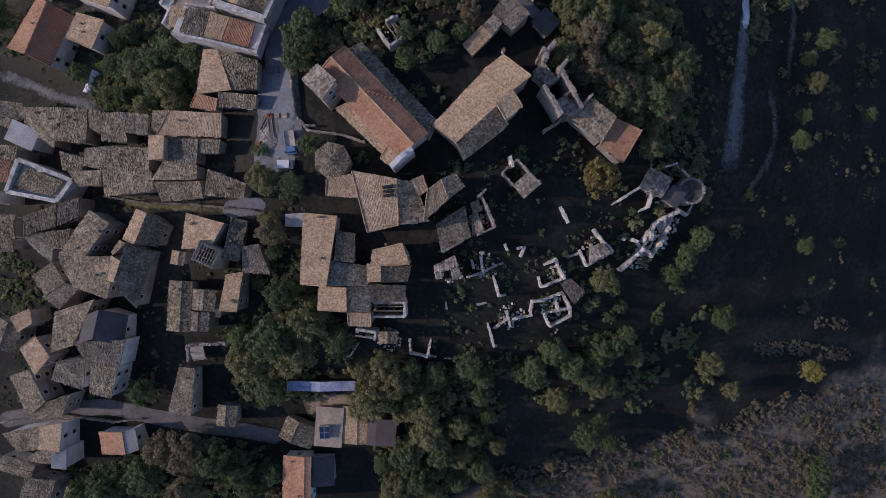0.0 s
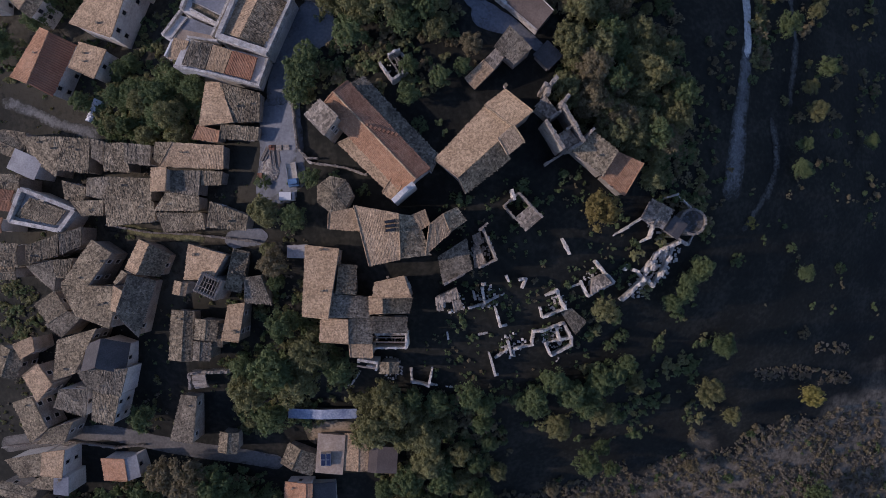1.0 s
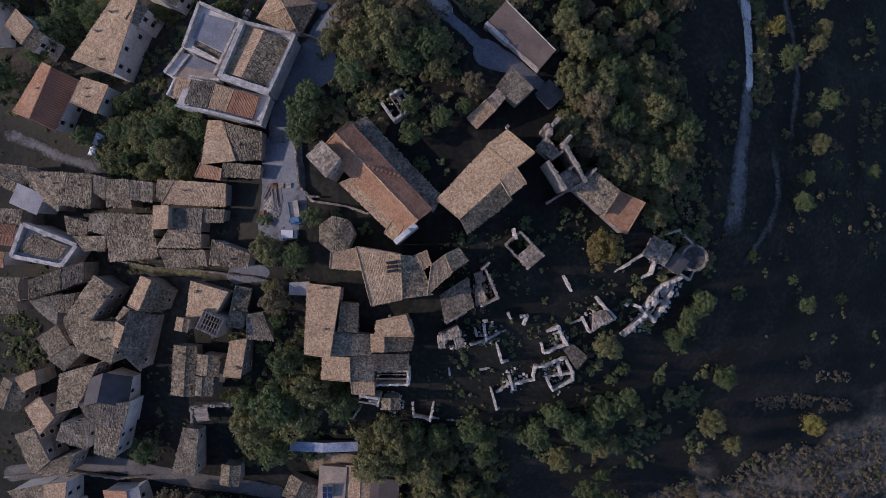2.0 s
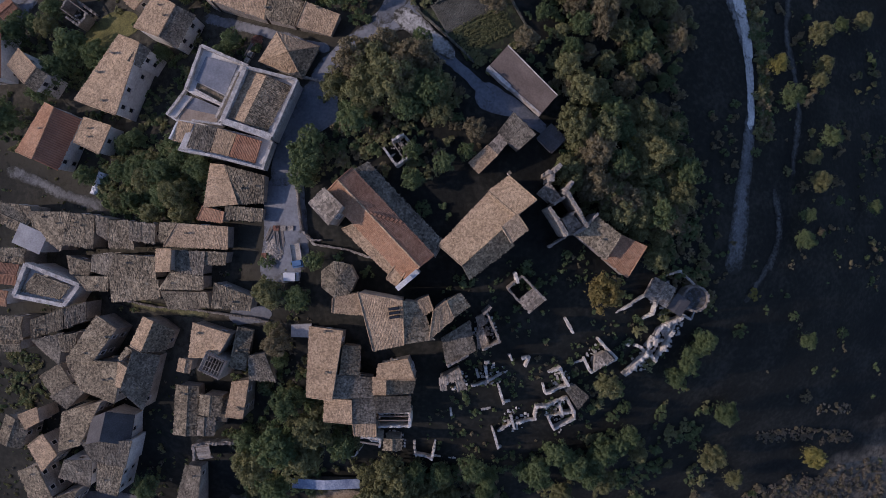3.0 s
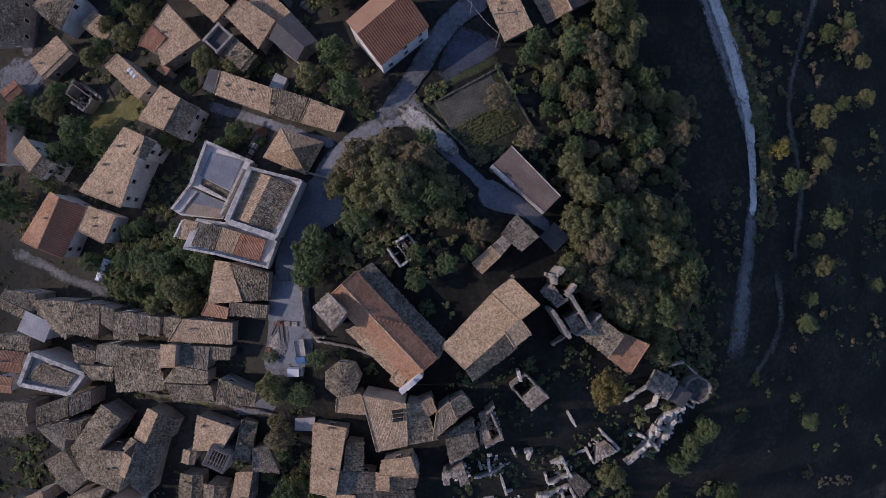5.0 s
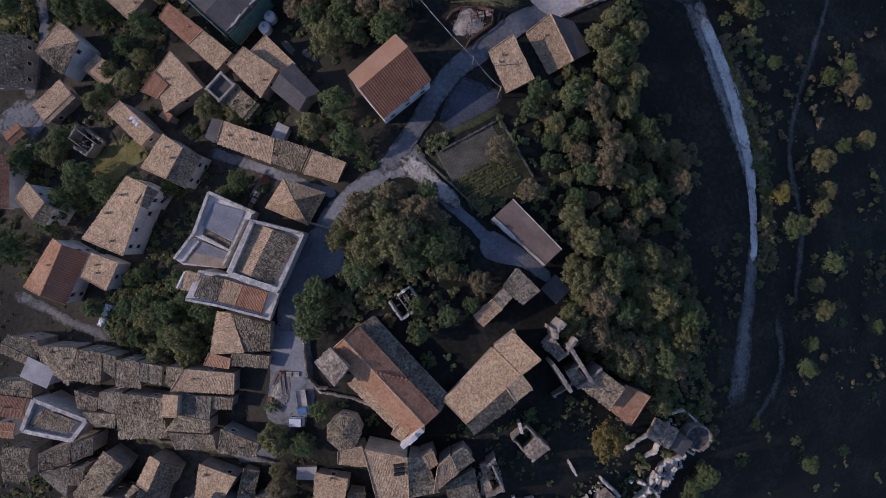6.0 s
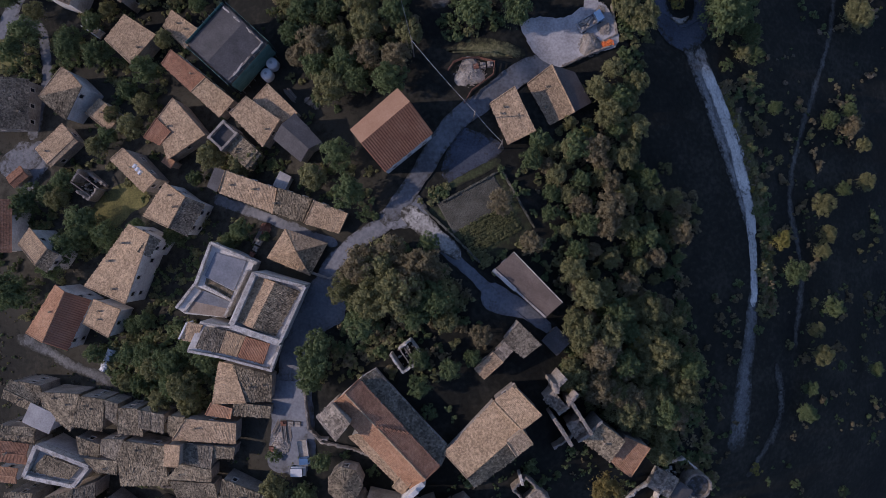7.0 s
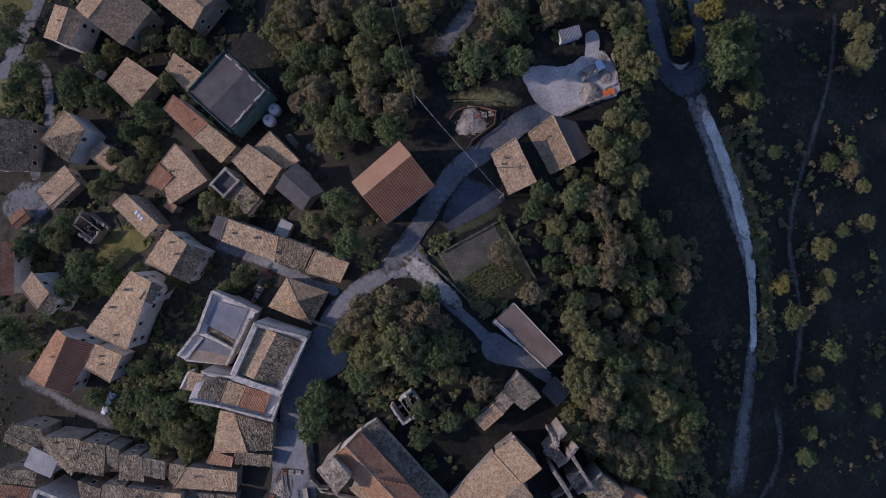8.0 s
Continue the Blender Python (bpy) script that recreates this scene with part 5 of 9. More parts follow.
def round_ruin(x, y, z, a, r):
    rng = random.Random(4)
    g = ground(x, y)
    z = max(z, g + 1.5)
    e = root("round_tower", x, y, g - .6, a, "ruined round stone tower open at the top", "tower")
    vs, fs = [], []
    n = 26
    for i in range(n):
        t0, t1 = 2 * math.pi * i / n, 2 * math.pi * (i + 1) / n
        stone_wall(vs, fs, r * math.cos(t0), r * math.sin(t0), r * math.cos(t1), r * math.sin(t1), 0, z - g + .6, rng, .35, .34)
    part("wall", (vs, fs), [WALL["stone"]], e)
    part("floor", lathe([(r - .2, 0), (r - .2, z - g - .1)], 20), [ROAD], e)


def stair_rail(x, y, z, a):
    e = on_ground("balustrade", x, y, z, a, "white balustrade along an outdoor stair", "railing")
    for s in (-.8, .8):
        vs, fs = [], []
        box(vs, fs, 0, s, 1.5, 1.6, 4.6, .14)
        part("handrail", (vs, fs), [WHITE], e)
        for i in range(10):
            vs, fs = [], []
            box(vs, fs, -2.2 + i * .49, s, -.2, 1.5, .1, .1)
            part("baluster", (vs, fs), [WHITE], e)
    for i in range(9):
        vs, fs = [], []
        box(vs, fs, -2.0 + i * .5, 0, -.3, .3 + .08 * i, .5, 1.5)
        part("step", (vs, fs), [CONCRETE], e)


def vault(x, y, z, a, L, W):
    """A broken barrel vault: a bent stone shell with a gap."""
    g = ground(x, y)
    z = max(z, g + 2.5)
    e = root("ruined_vault", x, y, g - .4, a, "collapsed stone vault with a single standing arch", "ruin")
    rng = random.Random(8)
    vs, fs = [], []
    top = z - g
    stone_wall(vs, fs, -L / 2, W / 2, L / 2, W / 2 - .6, 0, top, rng, .6, .5)
    stone_wall(vs, fs, -L / 2, -W / 2, -L / 2, W / 2, 0, top, rng, .6, .5)
    part("wall", (vs, fs), [WALL["stone"]], e)
    n = 10
    for i in range(n):
        t = math.pi * (i + .5) / n
        vs, fs = [], []
        box(vs, fs, -L / 2 + 2 + rng.uniform(-.1, .1), W / 2 * math.cos(t), top - 1.2 + 1.0 * math.sin(t) - .3, top - 1.2 + 1.0 * math.sin(t), 2.6, W / n * 1.3, .08, rng)
        part("arch_stone", (vs, fs), [WALL["stone"]], e)


TEAL = material("teal_scaffold_net", [(0.05, 0.12, 0.11), (0.09, 0.19, 0.17), (0.14, 0.25, 0.23)], 0.8, 5, 0.8, 0.1)


def scaffold(x, y, z, a, L, W):
    """Scaffold decks and poles with teal netting round a building under repair."""
    g = ground(x, y)
    e = root("scaffold", x, y, g, a, "scaffold with teal safety netting round the building", "scaffold")
    h = z - g
    for su, sv, lu, lv in ((0, -1, L, .9), (0, 1, L, .9), (-1, 0, .9, W), (1, 0, .9, W)):
        cx, cy = su * (L / 2 + .35), sv * (W / 2 + .35)
        vs, fs = [], []
        box(vs, fs, cx, cy, h - 1.0, h - .94, lu + (.0 if su else .7), lv)
        part("deck", (vs, fs), [TIMBER], e)
        vs, fs = [], []
        ox, oy = su * .45, sv * .45
        box(vs, fs, cx + ox, cy + oy, h - 5, h + .15, .04 if su else lu + .8, .04 if sv else lv + .8, .02)
        part("netting", (vs, fs), [TEAL], e)
        for i in range(7):
            f = i / 6 - .5
            vs, fs = [], []
            px, py = (cx + ox * .8, f * W) if su else (f * L, cy + oy * .8)
            limb(vs, fs, (px, py, -2.5), (px, py, h + .9), .05, .05, 5)
            part("pole", (vs, fs), [GALV], e)


def repair_edge(x, y, z, a, L, W):
    """Coping blocks and boards laid along the edge of a roof under repair, each a thing that lies on the roof."""
    rng = random.Random(14)
    ca, sa = math.cos(radians(a)), math.sin(radians(a))
    for i in range(26):
        if i % 2:
            u, v, turn = rng.uniform(-.48, .48) * L, W / 2 - .45 + rng.uniform(-.12, .1), rng.uniform(-8, 8)
        else:
            u, v, turn = -L / 2 + .45 + rng.uniform(-.1, .12), rng.uniform(-.48, .48) * W, 90 + rng.uniform(-8, 8)
        zz = z + .14 * 1.22 * (W / 2 - abs(v)) + .05
        e = root("building_block", x + u * ca - v * sa, y + u * sa + v * ca, zz, a + turn, "pale block laid along the roof edge under repair", "building block", "blocks on the roof edge")
        vs, fs = [], []
        box(vs, fs, 0, 0, -.12, rng.uniform(.12, .3), rng.uniform(.5, 1.5), rng.uniform(.16, .32), .03, rng)
        part("block", (vs, fs), [FRAME if i % 3 else TIMBER], e)


def furrows(x, y, z, a, L, W):
    """Fine ploughed ridges of a garden plot lying on the ground."""
    rng = random.Random(2)
    ca, sa = math.cos(radians(a)), math.sin(radians(a))
    vs, fs = [], []
    rows = int(W / 0.3)
    n = int(L / 0.3)
    for j in range(2 * rows + 1):
        v0 = -W / 2 + j * W / rows / 2
        for i in range(n + 1):
            u = -L / 2 + i * L / n + rng.uniform(-.08, .08)
            v = v0 + rng.uniform(-.05, .05)
            px, py = x + u * ca - v * sa, y + u * sa + v * ca
            edge = -.15 if i in (0, n) or j in (0, 2 * rows) else 0
            vs.append((px, py, ground(px, py) + .12 + (.10 if j % 2 else 0) * rng.uniform(.2, 1.2) + rng.uniform(-.03, .03) + edge))
    w = n + 1
    fs = [(j * w + i, j * w + i + 1, (j + 1) * w + i + 1, (j + 1) * w + i) for j in range(2 * rows) for i in range(n)]
    tagged(mesh_object("furrows", vs, fs, [TILLED]), "ridged grey-brown soil of the garden plot", "soil", kind="stuff")


def crop_rows(x, y, z, a, L, W, rows):
    """Rows of low vegetables."""
    rng = random.Random(6)
    ca, sa = math.cos(radians(a)), math.sin(radians(a))
    blobs = []
    for j in range(rows):
        v = -W / 2 + (j + .5) * W / rows
        u = -L / 2
        while u < L / 2:
            u += rng.uniform(.2, .5)
            if rng.random() < .12:
                continue
            vv = v + rng.uniform(-.12, .12)
            px, py = x + u * ca - vv * sa, y + u * sa + vv * ca
            blobs.append((px, py, ground(px, py) + .15, rng.uniform(.18, .4)))
    vs, fs = leaf_cloud(rng, blobs, 24, .12)
    tagged(mesh_object("vegetable_rows", vs, fs, [LEAF["olive"]]), "rows of low green vegetables in the garden", "vegetables", kind="stuff")


def board_fence(pts, h):
    """Thin rusty boards on posts."""
    x, y = pts[0]
    z = ground(x, y)
    e = root("fence", x, y, z, 0, "rusty brown board fence round a rubble lot", "fence")
    for (x0, y0), (x1, y1) in zip(pts, pts[1:]):
        d = math.hypot(x1 - x0, y1 - y0)
        k = max(1, int(d / 1.6))
        for i in range(k):
            f0, f1 = i / k, (i + 1) / k
            p, q = (x0 + (x1 - x0) * f0, y0 + (y1 - y0) * f0), (x0 + (x1 - x0) * f1, y0 + (y1 - y0) * f1)
            zp, zq = ground(*p) - z, ground(*q) - z
            vs, fs = [], []
            limb(vs, fs, (p[0] - x, p[1] - y, zp - .3), (p[0] - x, p[1] - y, zp + h + .15), .06, .06, 6)
            part("post", (vs, fs), [RUST], e)
            for lev in (.25, .6, .95):
                vs, fs = [], []
                nx, ny = -(q[1] - p[1]) * k / d * .03, (q[0] - p[0]) * k / d * .03
                for c, zc in ((p, zp), (q, zq)):
                    for s, dz in ((-1, -.13), (1, -.13), (1, .13), (-1, .13)):
                        vs.append(Vector((c[0] - x + nx * s, c[1] - y + ny * s, zc + lev * h + dz)))
                fs = [(3, 2, 1, 0), (4, 5, 6, 7)] + [(i2, (i2 + 1) % 4, 4 + (i2 + 1) % 4, 4 + i2) for i2 in range(4)]
                part("board", (vs, fs), [RUST], e)


def roof_light(x, y, z, a, pale=False):
    e = root("roof_light", x, y, z, a, "short white roof light set in the tiles" if pale else "narrow dark roof light set in the tiles", "roof light", "roof lights")
    vs, fs = [], []
    box(vs, fs, 0, 0, -.5, .12, .8 if pale else 1.7, .42)
    part("frame", (vs, fs), [WHITE if pale else RUBBER], e)
    vs, fs = [], []
    box(vs, fs, 0, 0, .12, .15, .66 if pale else 1.5, .3)
    part("glass", (vs, fs), [WHITE if pale else PANE], e)


def roof_on(e, tile, *quad):
    """One tiled slope set on a thing, given in world places."""
    back = e.matrix_basis.inverted()
    vs, fs = [], []
    tile_quad(vs, fs, *(back @ Vector(p) for p in quad), 0.26, 0.42, *RELIEF[tile])
    return part("roof", (vs, fs), [TILE[tile]], e, ROOF_WORDS[tile])


def church_parts(slopes, front):
    """Nave with two aisles, a mortared ridge, a red rib across the roof and a white bell gable."""
    e = roofed(slopes, "white", "church", "old church with orange tiled nave and low aisles", "church", ridge=False, windows=False)
    a, b = Vector(slopes[0][1]), Vector(slopes[0][2])
    back = e.matrix_basis.inverted()
    vs, fs = [], []
    d = b - a
    cap_row(vs, fs, back @ a, back @ b, Vector((0, 1, 0)))
    part("ridge_cap", (vs, fs), [TILE["tan"]], e, "mortared ridge of half-round tiles")
    eave = Vector(slopes[1][3]).lerp(Vector(slopes[1][4]), 0.62)
    top = a.lerp(b, 0.38)
    vs, fs = [], []
    for i in range(8):
        q = back @ top.lerp(eave, (i + .5) / 8)
        box(vs, fs, q.x, q.y, q.z - .1, q.z + .3, .45, .48, .02)
    part("roof_rib", (vs, fs), [TILE["red"]], e, "raised tiled rib across the roof")
    p, q = Vector(front[0]), Vector(front[1])
    ledge(e, p.xy, q.xy, ground(p.x, p.y) - .4, 5.7, .9, WALL["white"], "bell_gable", "white bell gable wall")
    ledge(e, p.lerp(q, .3).xy, p.lerp(q, .7).xy, 5.5, 6.5, .8, WALL["white"], "belfry", "white raised belfry")
    return e


def brown_shed(a, b, c, d):
    e = roofed([("brown", a, b, c, d)], "stone", "shed", "long shed with flat brown roof and pale coping", "shed")
    a, b, c, d = (Vector(p) for p in (a, b, c, d))
    ledge(e, d.xy, d.lerp(c, .42).xy, d.z - 1.2, d.z + .45, .7, name="coping", label="pale stained coping")
    ledge(e, d.lerp(c, .42).xy, c.xy, d.z - 1.2, (d.z + .3, c.z + .3), .3, name="coping", label="pale stained coping")
    ledge(e, a.xy, b.xy, a.z - .9, (a.z + .1, b.z + .1), .14, name="coping", label="pale stained coping")
    return e


# the palazzo, the church and the heart of the village
def palazzo():
    base = ground(-36, 44) - 2.5
    palace = root("palace", -34.8, 43.8, base, 0, "old palazzo with white parapets, tiled roofs and a decayed terrace", "palace")
    plate(palace, [(-34.9, 50.4, 0.9), (-25.9, 48.2, 0.9), (-30.1, 38.4, 0.9), (-38.9, 41.4, 0.9)], 0.9 - base, WALL["white"], "wall", "whitewashed wall")
    plate(palace, [(-43.9, 55.4, -3.6), (-35.9, 51.9, -3.6), (-39.2, 44.0, -3.6), (-40.3, 44.9, -3.6), (-45.5, 47.2, -3.6), (-46.8, 47.8, -3.6)], -3.6 - base, WALL["white"], "wall", "whitewashed wall")
    plate(palace, [(-45.8, 46.7, -4.6), (-40.1, 44.5, -4.6), (-41.2, 41.8, -4.6), (-48.7, 42.4, -4.6), (-50.5, 43.6, -4.6), (-47.5, 47.3, -4.6)], -4.6 - base, WALL["white"], "wall", "whitewashed wall")
    plate(palace, [(-44.3, 41.6, -0.5), (-30.5, 38.3, -0.5), (-32.2, 33.5, -0.5), (-41.0, 35.7, -0.5), (-46.5, 36.7, -0.5)], -0.5 - base, WALL["white"], "wall", "whitewashed wall")
    plate(palace, [(-42.9, 53.6, -3.4), (-37.3, 52.1, -3.4), (-39.5, 46.8, -3.4), (-44.8, 49.4, -3.4)], 0.12, TILE["steel"], "terrace", "blue-grey paved terrace")
    plate(palace, [(-44.5, 49.0, -3.5), (-39.6, 46.6, -3.5), (-40.2, 45.4, -3.5), (-44.8, 47.8, -3.5)], 0.12, OCHRE, "terrace_step", "ochre plaster step below the terrace")
    plate(palace, [(-46.2, 46.3, -4.5), (-45.2, 46.6, -4.5), (-40.2, 44.5, -4.5), (-40.9, 43.4, -4.5), (-47.2, 44.7, -4.5)], 0.1, TILE["steel"], "court", "blue-grey stained floor of the small court")
    plate(palace, [(-47.2, 44.7, -4.5), (-40.9, 43.4, -4.5), (-41.6, 41.9, -4.5), (-48.3, 42.7, -4.5)], 0.1, TILE["court"], "court", "ochre paved floor of the small court")
    ledge(palace, (-43.5, 55.3), (-35.2, 51.7), -3.7, -2.6, 0.5)
    ledge(palace, (-43.5, 55.3), (-46.3, 47.6), -3.7, -2.7, 0.5)
    ledge(palace, (-44.8, 47.7), (-39.8, 45.0), -4.6, -2.9, 0.4)
    ledge(palace, (-46.9, 47.8), (-50.2, 43.5), -4.8, -4.0, 0.45)
    ledge(palace, (-45.8, 46.7), (-48.8, 42.8), -4.8, -4.2, 0.3)
    ledge(palace, (-34.5, 50.2), (-25.5, 48.0), 0.6, 2.2, 0.5)
    ledge(palace, (-25.5, 48.0), (-29.7, 38.5), 0.6, 2.2, 0.45)
    ledge(palace, (-38.1, 41.2), (-29.7, 38.4), 0.6, 2.2, 1.0)
    ledge(palace, (-34.1, 50.0), (-37.8, 41.4), 0.6, 2.3, 0.7)
    ledge(palace, (-36.6, 50.5), (-40.5, 42.4), -3.8, -1.6, 0.4)
    ledge(palace, (-46.1, 36.6), (-40.6, 35.6), -0.9, 0.45, 0.4)
    ledge(palace, (-40.6, 35.6), (-31.5, 33.3), -0.9, 0.5, 0.4)
    ledge(palace, (-30.1, 37.9), (-31.7, 33.4), -0.9, 0.6, 0.45)
    ledge(palace, (-46.6, 41.4), (-48.0, 38.5), -3, -0.4, 0.3, WALL["white"])
    ledge(palace, (-43.7, 41.5), (-38.6, 40.8), -0.9, 0.7, 0.35)
    for tile, *q in (("tan", (-34.4, 40.8, 2.0), (-30.6, 48.7, 2.0), (-33.5, 49.7, 1.2), (-37.4, 41.9, 1.2)), ("old", (-30.6, 48.7, 2.0), (-34.4, 40.8, 2.0), (-30.8, 39.5, 1.1), (-26.7, 47.2, 1.1)), ("dark", (-43.1, 40.9, 0.5), (-39.4, 40.2, 0.5), (-41.0, 36.2, -0.3), (-45.0, 37.2, -0.3)), ("tan", (-39.3, 40.2, 0.5), (-36.1, 39.2, 0.5), (-37.8, 35.6, -0.3), (-40.9, 36.3, -0.3)), ("red", (-36.0, 39.2, 0.5), (-31.8, 38.0, 0.5), (-33.2, 34.4, -0.3), (-37.7, 35.6, -0.3)), ("tan", (-46.3, 41.6, -0.2), (-43.7, 41.0, -0.2), (-45.3, 37.9, -0.8), (-47.6, 38.4, -0.8)),):
        roof_on(palace, tile, *q)


palazzo()
# the east aisle's dark tiles hold the nave's shadow in their colour
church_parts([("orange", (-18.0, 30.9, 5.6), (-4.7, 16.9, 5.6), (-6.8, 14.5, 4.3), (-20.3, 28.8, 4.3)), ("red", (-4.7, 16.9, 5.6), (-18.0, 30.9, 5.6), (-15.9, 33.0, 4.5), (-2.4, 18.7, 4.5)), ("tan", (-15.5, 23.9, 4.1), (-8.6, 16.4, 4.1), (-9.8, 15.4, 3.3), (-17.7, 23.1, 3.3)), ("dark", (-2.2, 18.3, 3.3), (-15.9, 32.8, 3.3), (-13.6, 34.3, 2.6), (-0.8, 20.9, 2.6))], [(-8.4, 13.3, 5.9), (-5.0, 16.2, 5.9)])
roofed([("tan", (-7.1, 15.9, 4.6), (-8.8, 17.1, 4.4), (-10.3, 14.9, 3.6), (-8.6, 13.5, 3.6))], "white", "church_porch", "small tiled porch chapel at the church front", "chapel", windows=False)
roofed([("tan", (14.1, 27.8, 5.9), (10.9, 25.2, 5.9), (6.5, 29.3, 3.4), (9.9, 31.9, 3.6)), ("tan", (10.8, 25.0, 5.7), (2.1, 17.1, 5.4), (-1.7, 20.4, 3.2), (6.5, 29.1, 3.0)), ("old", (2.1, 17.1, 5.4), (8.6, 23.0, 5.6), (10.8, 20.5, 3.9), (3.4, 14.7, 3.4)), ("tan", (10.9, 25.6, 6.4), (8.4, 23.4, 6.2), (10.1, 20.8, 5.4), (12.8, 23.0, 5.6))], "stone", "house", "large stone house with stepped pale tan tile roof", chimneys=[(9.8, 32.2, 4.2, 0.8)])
brown_shed((9.9, 54.2, 1.0), (18.2, 45.7, 1.4), (15.7, 42.9, -0.4), (6.6, 51.0, -0.8))
roofed([("dark", (10.6, 42.5, 3.2), (14.4, 38.8, 3.2), (11.6, 36.3, 2.5), (8.1, 39.3, 2.5)), ("rubble", (8.4, 39.1, 2.3), (9.9, 37.6, 2.3), (8.2, 35.6, 1.9), (6.6, 37.3, 1.9)), ("tan", (6.5, 37.2, 2.0), (8.2, 35.6, 2.0), (5.0, 32.5, 1.4), (3.3, 34.3, 1.4))], "stone", label="low stone house with partly fallen grey tile roof", ridge=False)
roofed([("tan", (-14.8, 12.7, 4.9), (-7.5, 11.4, 5.0), (-7.3, 4.0, 3.2), (-12.5, 2.8, 3.1)), ("old", (-7.3, 4.0, 3.2), (-7.4, 11.3, 4.8), (-4.5, 11.0, 3.5), (-2.4, 4.6, 2.4))], "stone", label="tall stone house with pale tan tile roof and roof lights", ridge=False)
roofed([("tan", (-19.3, 11.6, 2.7), (-15.3, 12.4, 2.9), (-13.5, 8.6, 1.9), (-19.6, 9.0, 1.6))])
roofed([("tan", (-5.9, 11.0, 3.9), (-3.3, 12.1, 4.0), (-2.5, 9.8, 3.3), (-4.6, 8.4, 3.2))])
roofed([("tan", (-0.3, 11.4, 4.3), (-2.5, 9.7, 4.3), (-3.2, 4.7, 2.9), (0.9, 8.3, 3.3)), ("old", (-0.3, 11.4, 4.3), (0.9, 8.3, 3.5), (3.6, 10.3, 3.0), (1.9, 12.5, 3.4))], ridge=False)
roofed([("tan", (-18.1, 5.6, -0.5), (-20.0, -6.4, -0.5), (-24.7, -6.1, -1.7), (-24.1, 6.2, -1.7))], chimneys=[(-21.2, 5.5, -0.9, 0.6), (-21.0, -1.6, -0.9, 0.6)])
roofed([("old", (-18.8, -2.1, -1.0), (-18.2, 3.1, -1.0), (-15.4, 2.8, -2.0), (-15.5, -2.4, -2.0))])
roofed([("dark", (-20.2, -6.4, -1.3), (-20.0, -2.0, -1.3), (-13.2, -2.9, -2.8), (-13.2, -6.4, -2.8))])
roofed([("dark", (-16.7, -11.0, -2.2), (-16.7, -6.5, -2.2), (-12.8, -6.2, -3.2), (-12.8, -11.1, -3.2))])
roofed([("dark", (-12.7, -9.2, -2.7), (-12.7, -6.2, -2.7), (-6.6, -6.4, -3.8), (-6.7, -9.3, -3.8))])
roofed([("tan", (-16.8, -6.7, -2.0), (-16.7, -10.9, -2.0), (-21.9, -10.7, -2.9), (-21.7, -6.6, -2.9))])
roofed([("tan", (-16.8, -11.2, -3.3), (-12.7, -11.2, -3.3), (-12.7, -13.7, -3.9), (-16.7, -13.5, -3.9))])
roofed([("tan", (-6.9, 1.0, 0.3), (-5.6, -2.6, 0.3), (-12.5, -2.9, -1.4), (-12.1, -0.2, -1.2))], chimneys=[(-9.7, 0.8, -0.3, 0.6)])
roofed([("tan", (-10.7, -2.8, -1.2), (-10.7, -5.5, -1.2), (-13.1, -5.7, -1.9), (-13.1, -2.6, -1.9))])
roofed([("old", (-10.7, -5.7, -1.5), (-10.7, -2.8, -1.5), (-5.6, -2.9, -2.7), (-6.3, -5.7, -2.9))])
roofed([("dark", (-0.3, -0.5, -1.2), (-1.2, 4.3, -1.2), (3.7, 7.5, -1.2), (4.7, 2.0, -1.6)), ("rubble", (4.7, 7.9, -1.5), (6.2, 8.6, -1.5), (6.6, 6.8, -1.9), (5.3, 5.8, -1.9)), ("rubble", (4.9, 5.6, -1.8), (6.1, 6.2, -1.8), (7.1, 3.3, -2.1), (5.1, 2.3, -2.1))], label="ruined stone house with fallen grey tile roof", ridge=False, windows=False)
free_wall([(6.4, 9.3), (7.6, 6.7)], 4.4, "broken wall of a ruined stone house", mat=WALL["stone"], ragged=.7)
free_wall([(7.6, 6.7), (8.9, 3.8)], 4.4, "broken wall of a ruined stone house", mat=WALL["stone"], ragged=.7)
free_wall([(8.9, 3.8), (5.9, 2.4)], 4.4, "broken wall of a ruined stone house", mat=WALL["stone"], ragged=.7)
free_wall([(3.5, 1.4), (-0.1, -0.5)], 4.4, "broken wall of a ruined stone house", mat=WALL["stone"], ragged=.7)
free_wall([(5.9, 8.8), (7.2, 10.0)], 4.4, "broken wall of a ruined stone house", mat=WALL["stone"], ragged=.7)
roofed([("rubble", (-1.6, -2.9, -2.6), (2.1, -1.1, -2.2), (2.7, -2.9, -2.4), (-1.6, -4.2, -2.8)), ("rubble", (-1.4, -4.3, -2.9), (-0.3, -4.0, -2.9), (-0.1, -5.3, -3.1), (-1.4, -5.1, -3.1)), ("rubble", (1.3, -3.6, -2.6), (2.7, -3.1, -2.6), (3.4, -4.9, -3.0), (1.6, -5.3, -3.0))], label="ruined stone house with holes in its slab roof", ridge=False, windows=False)
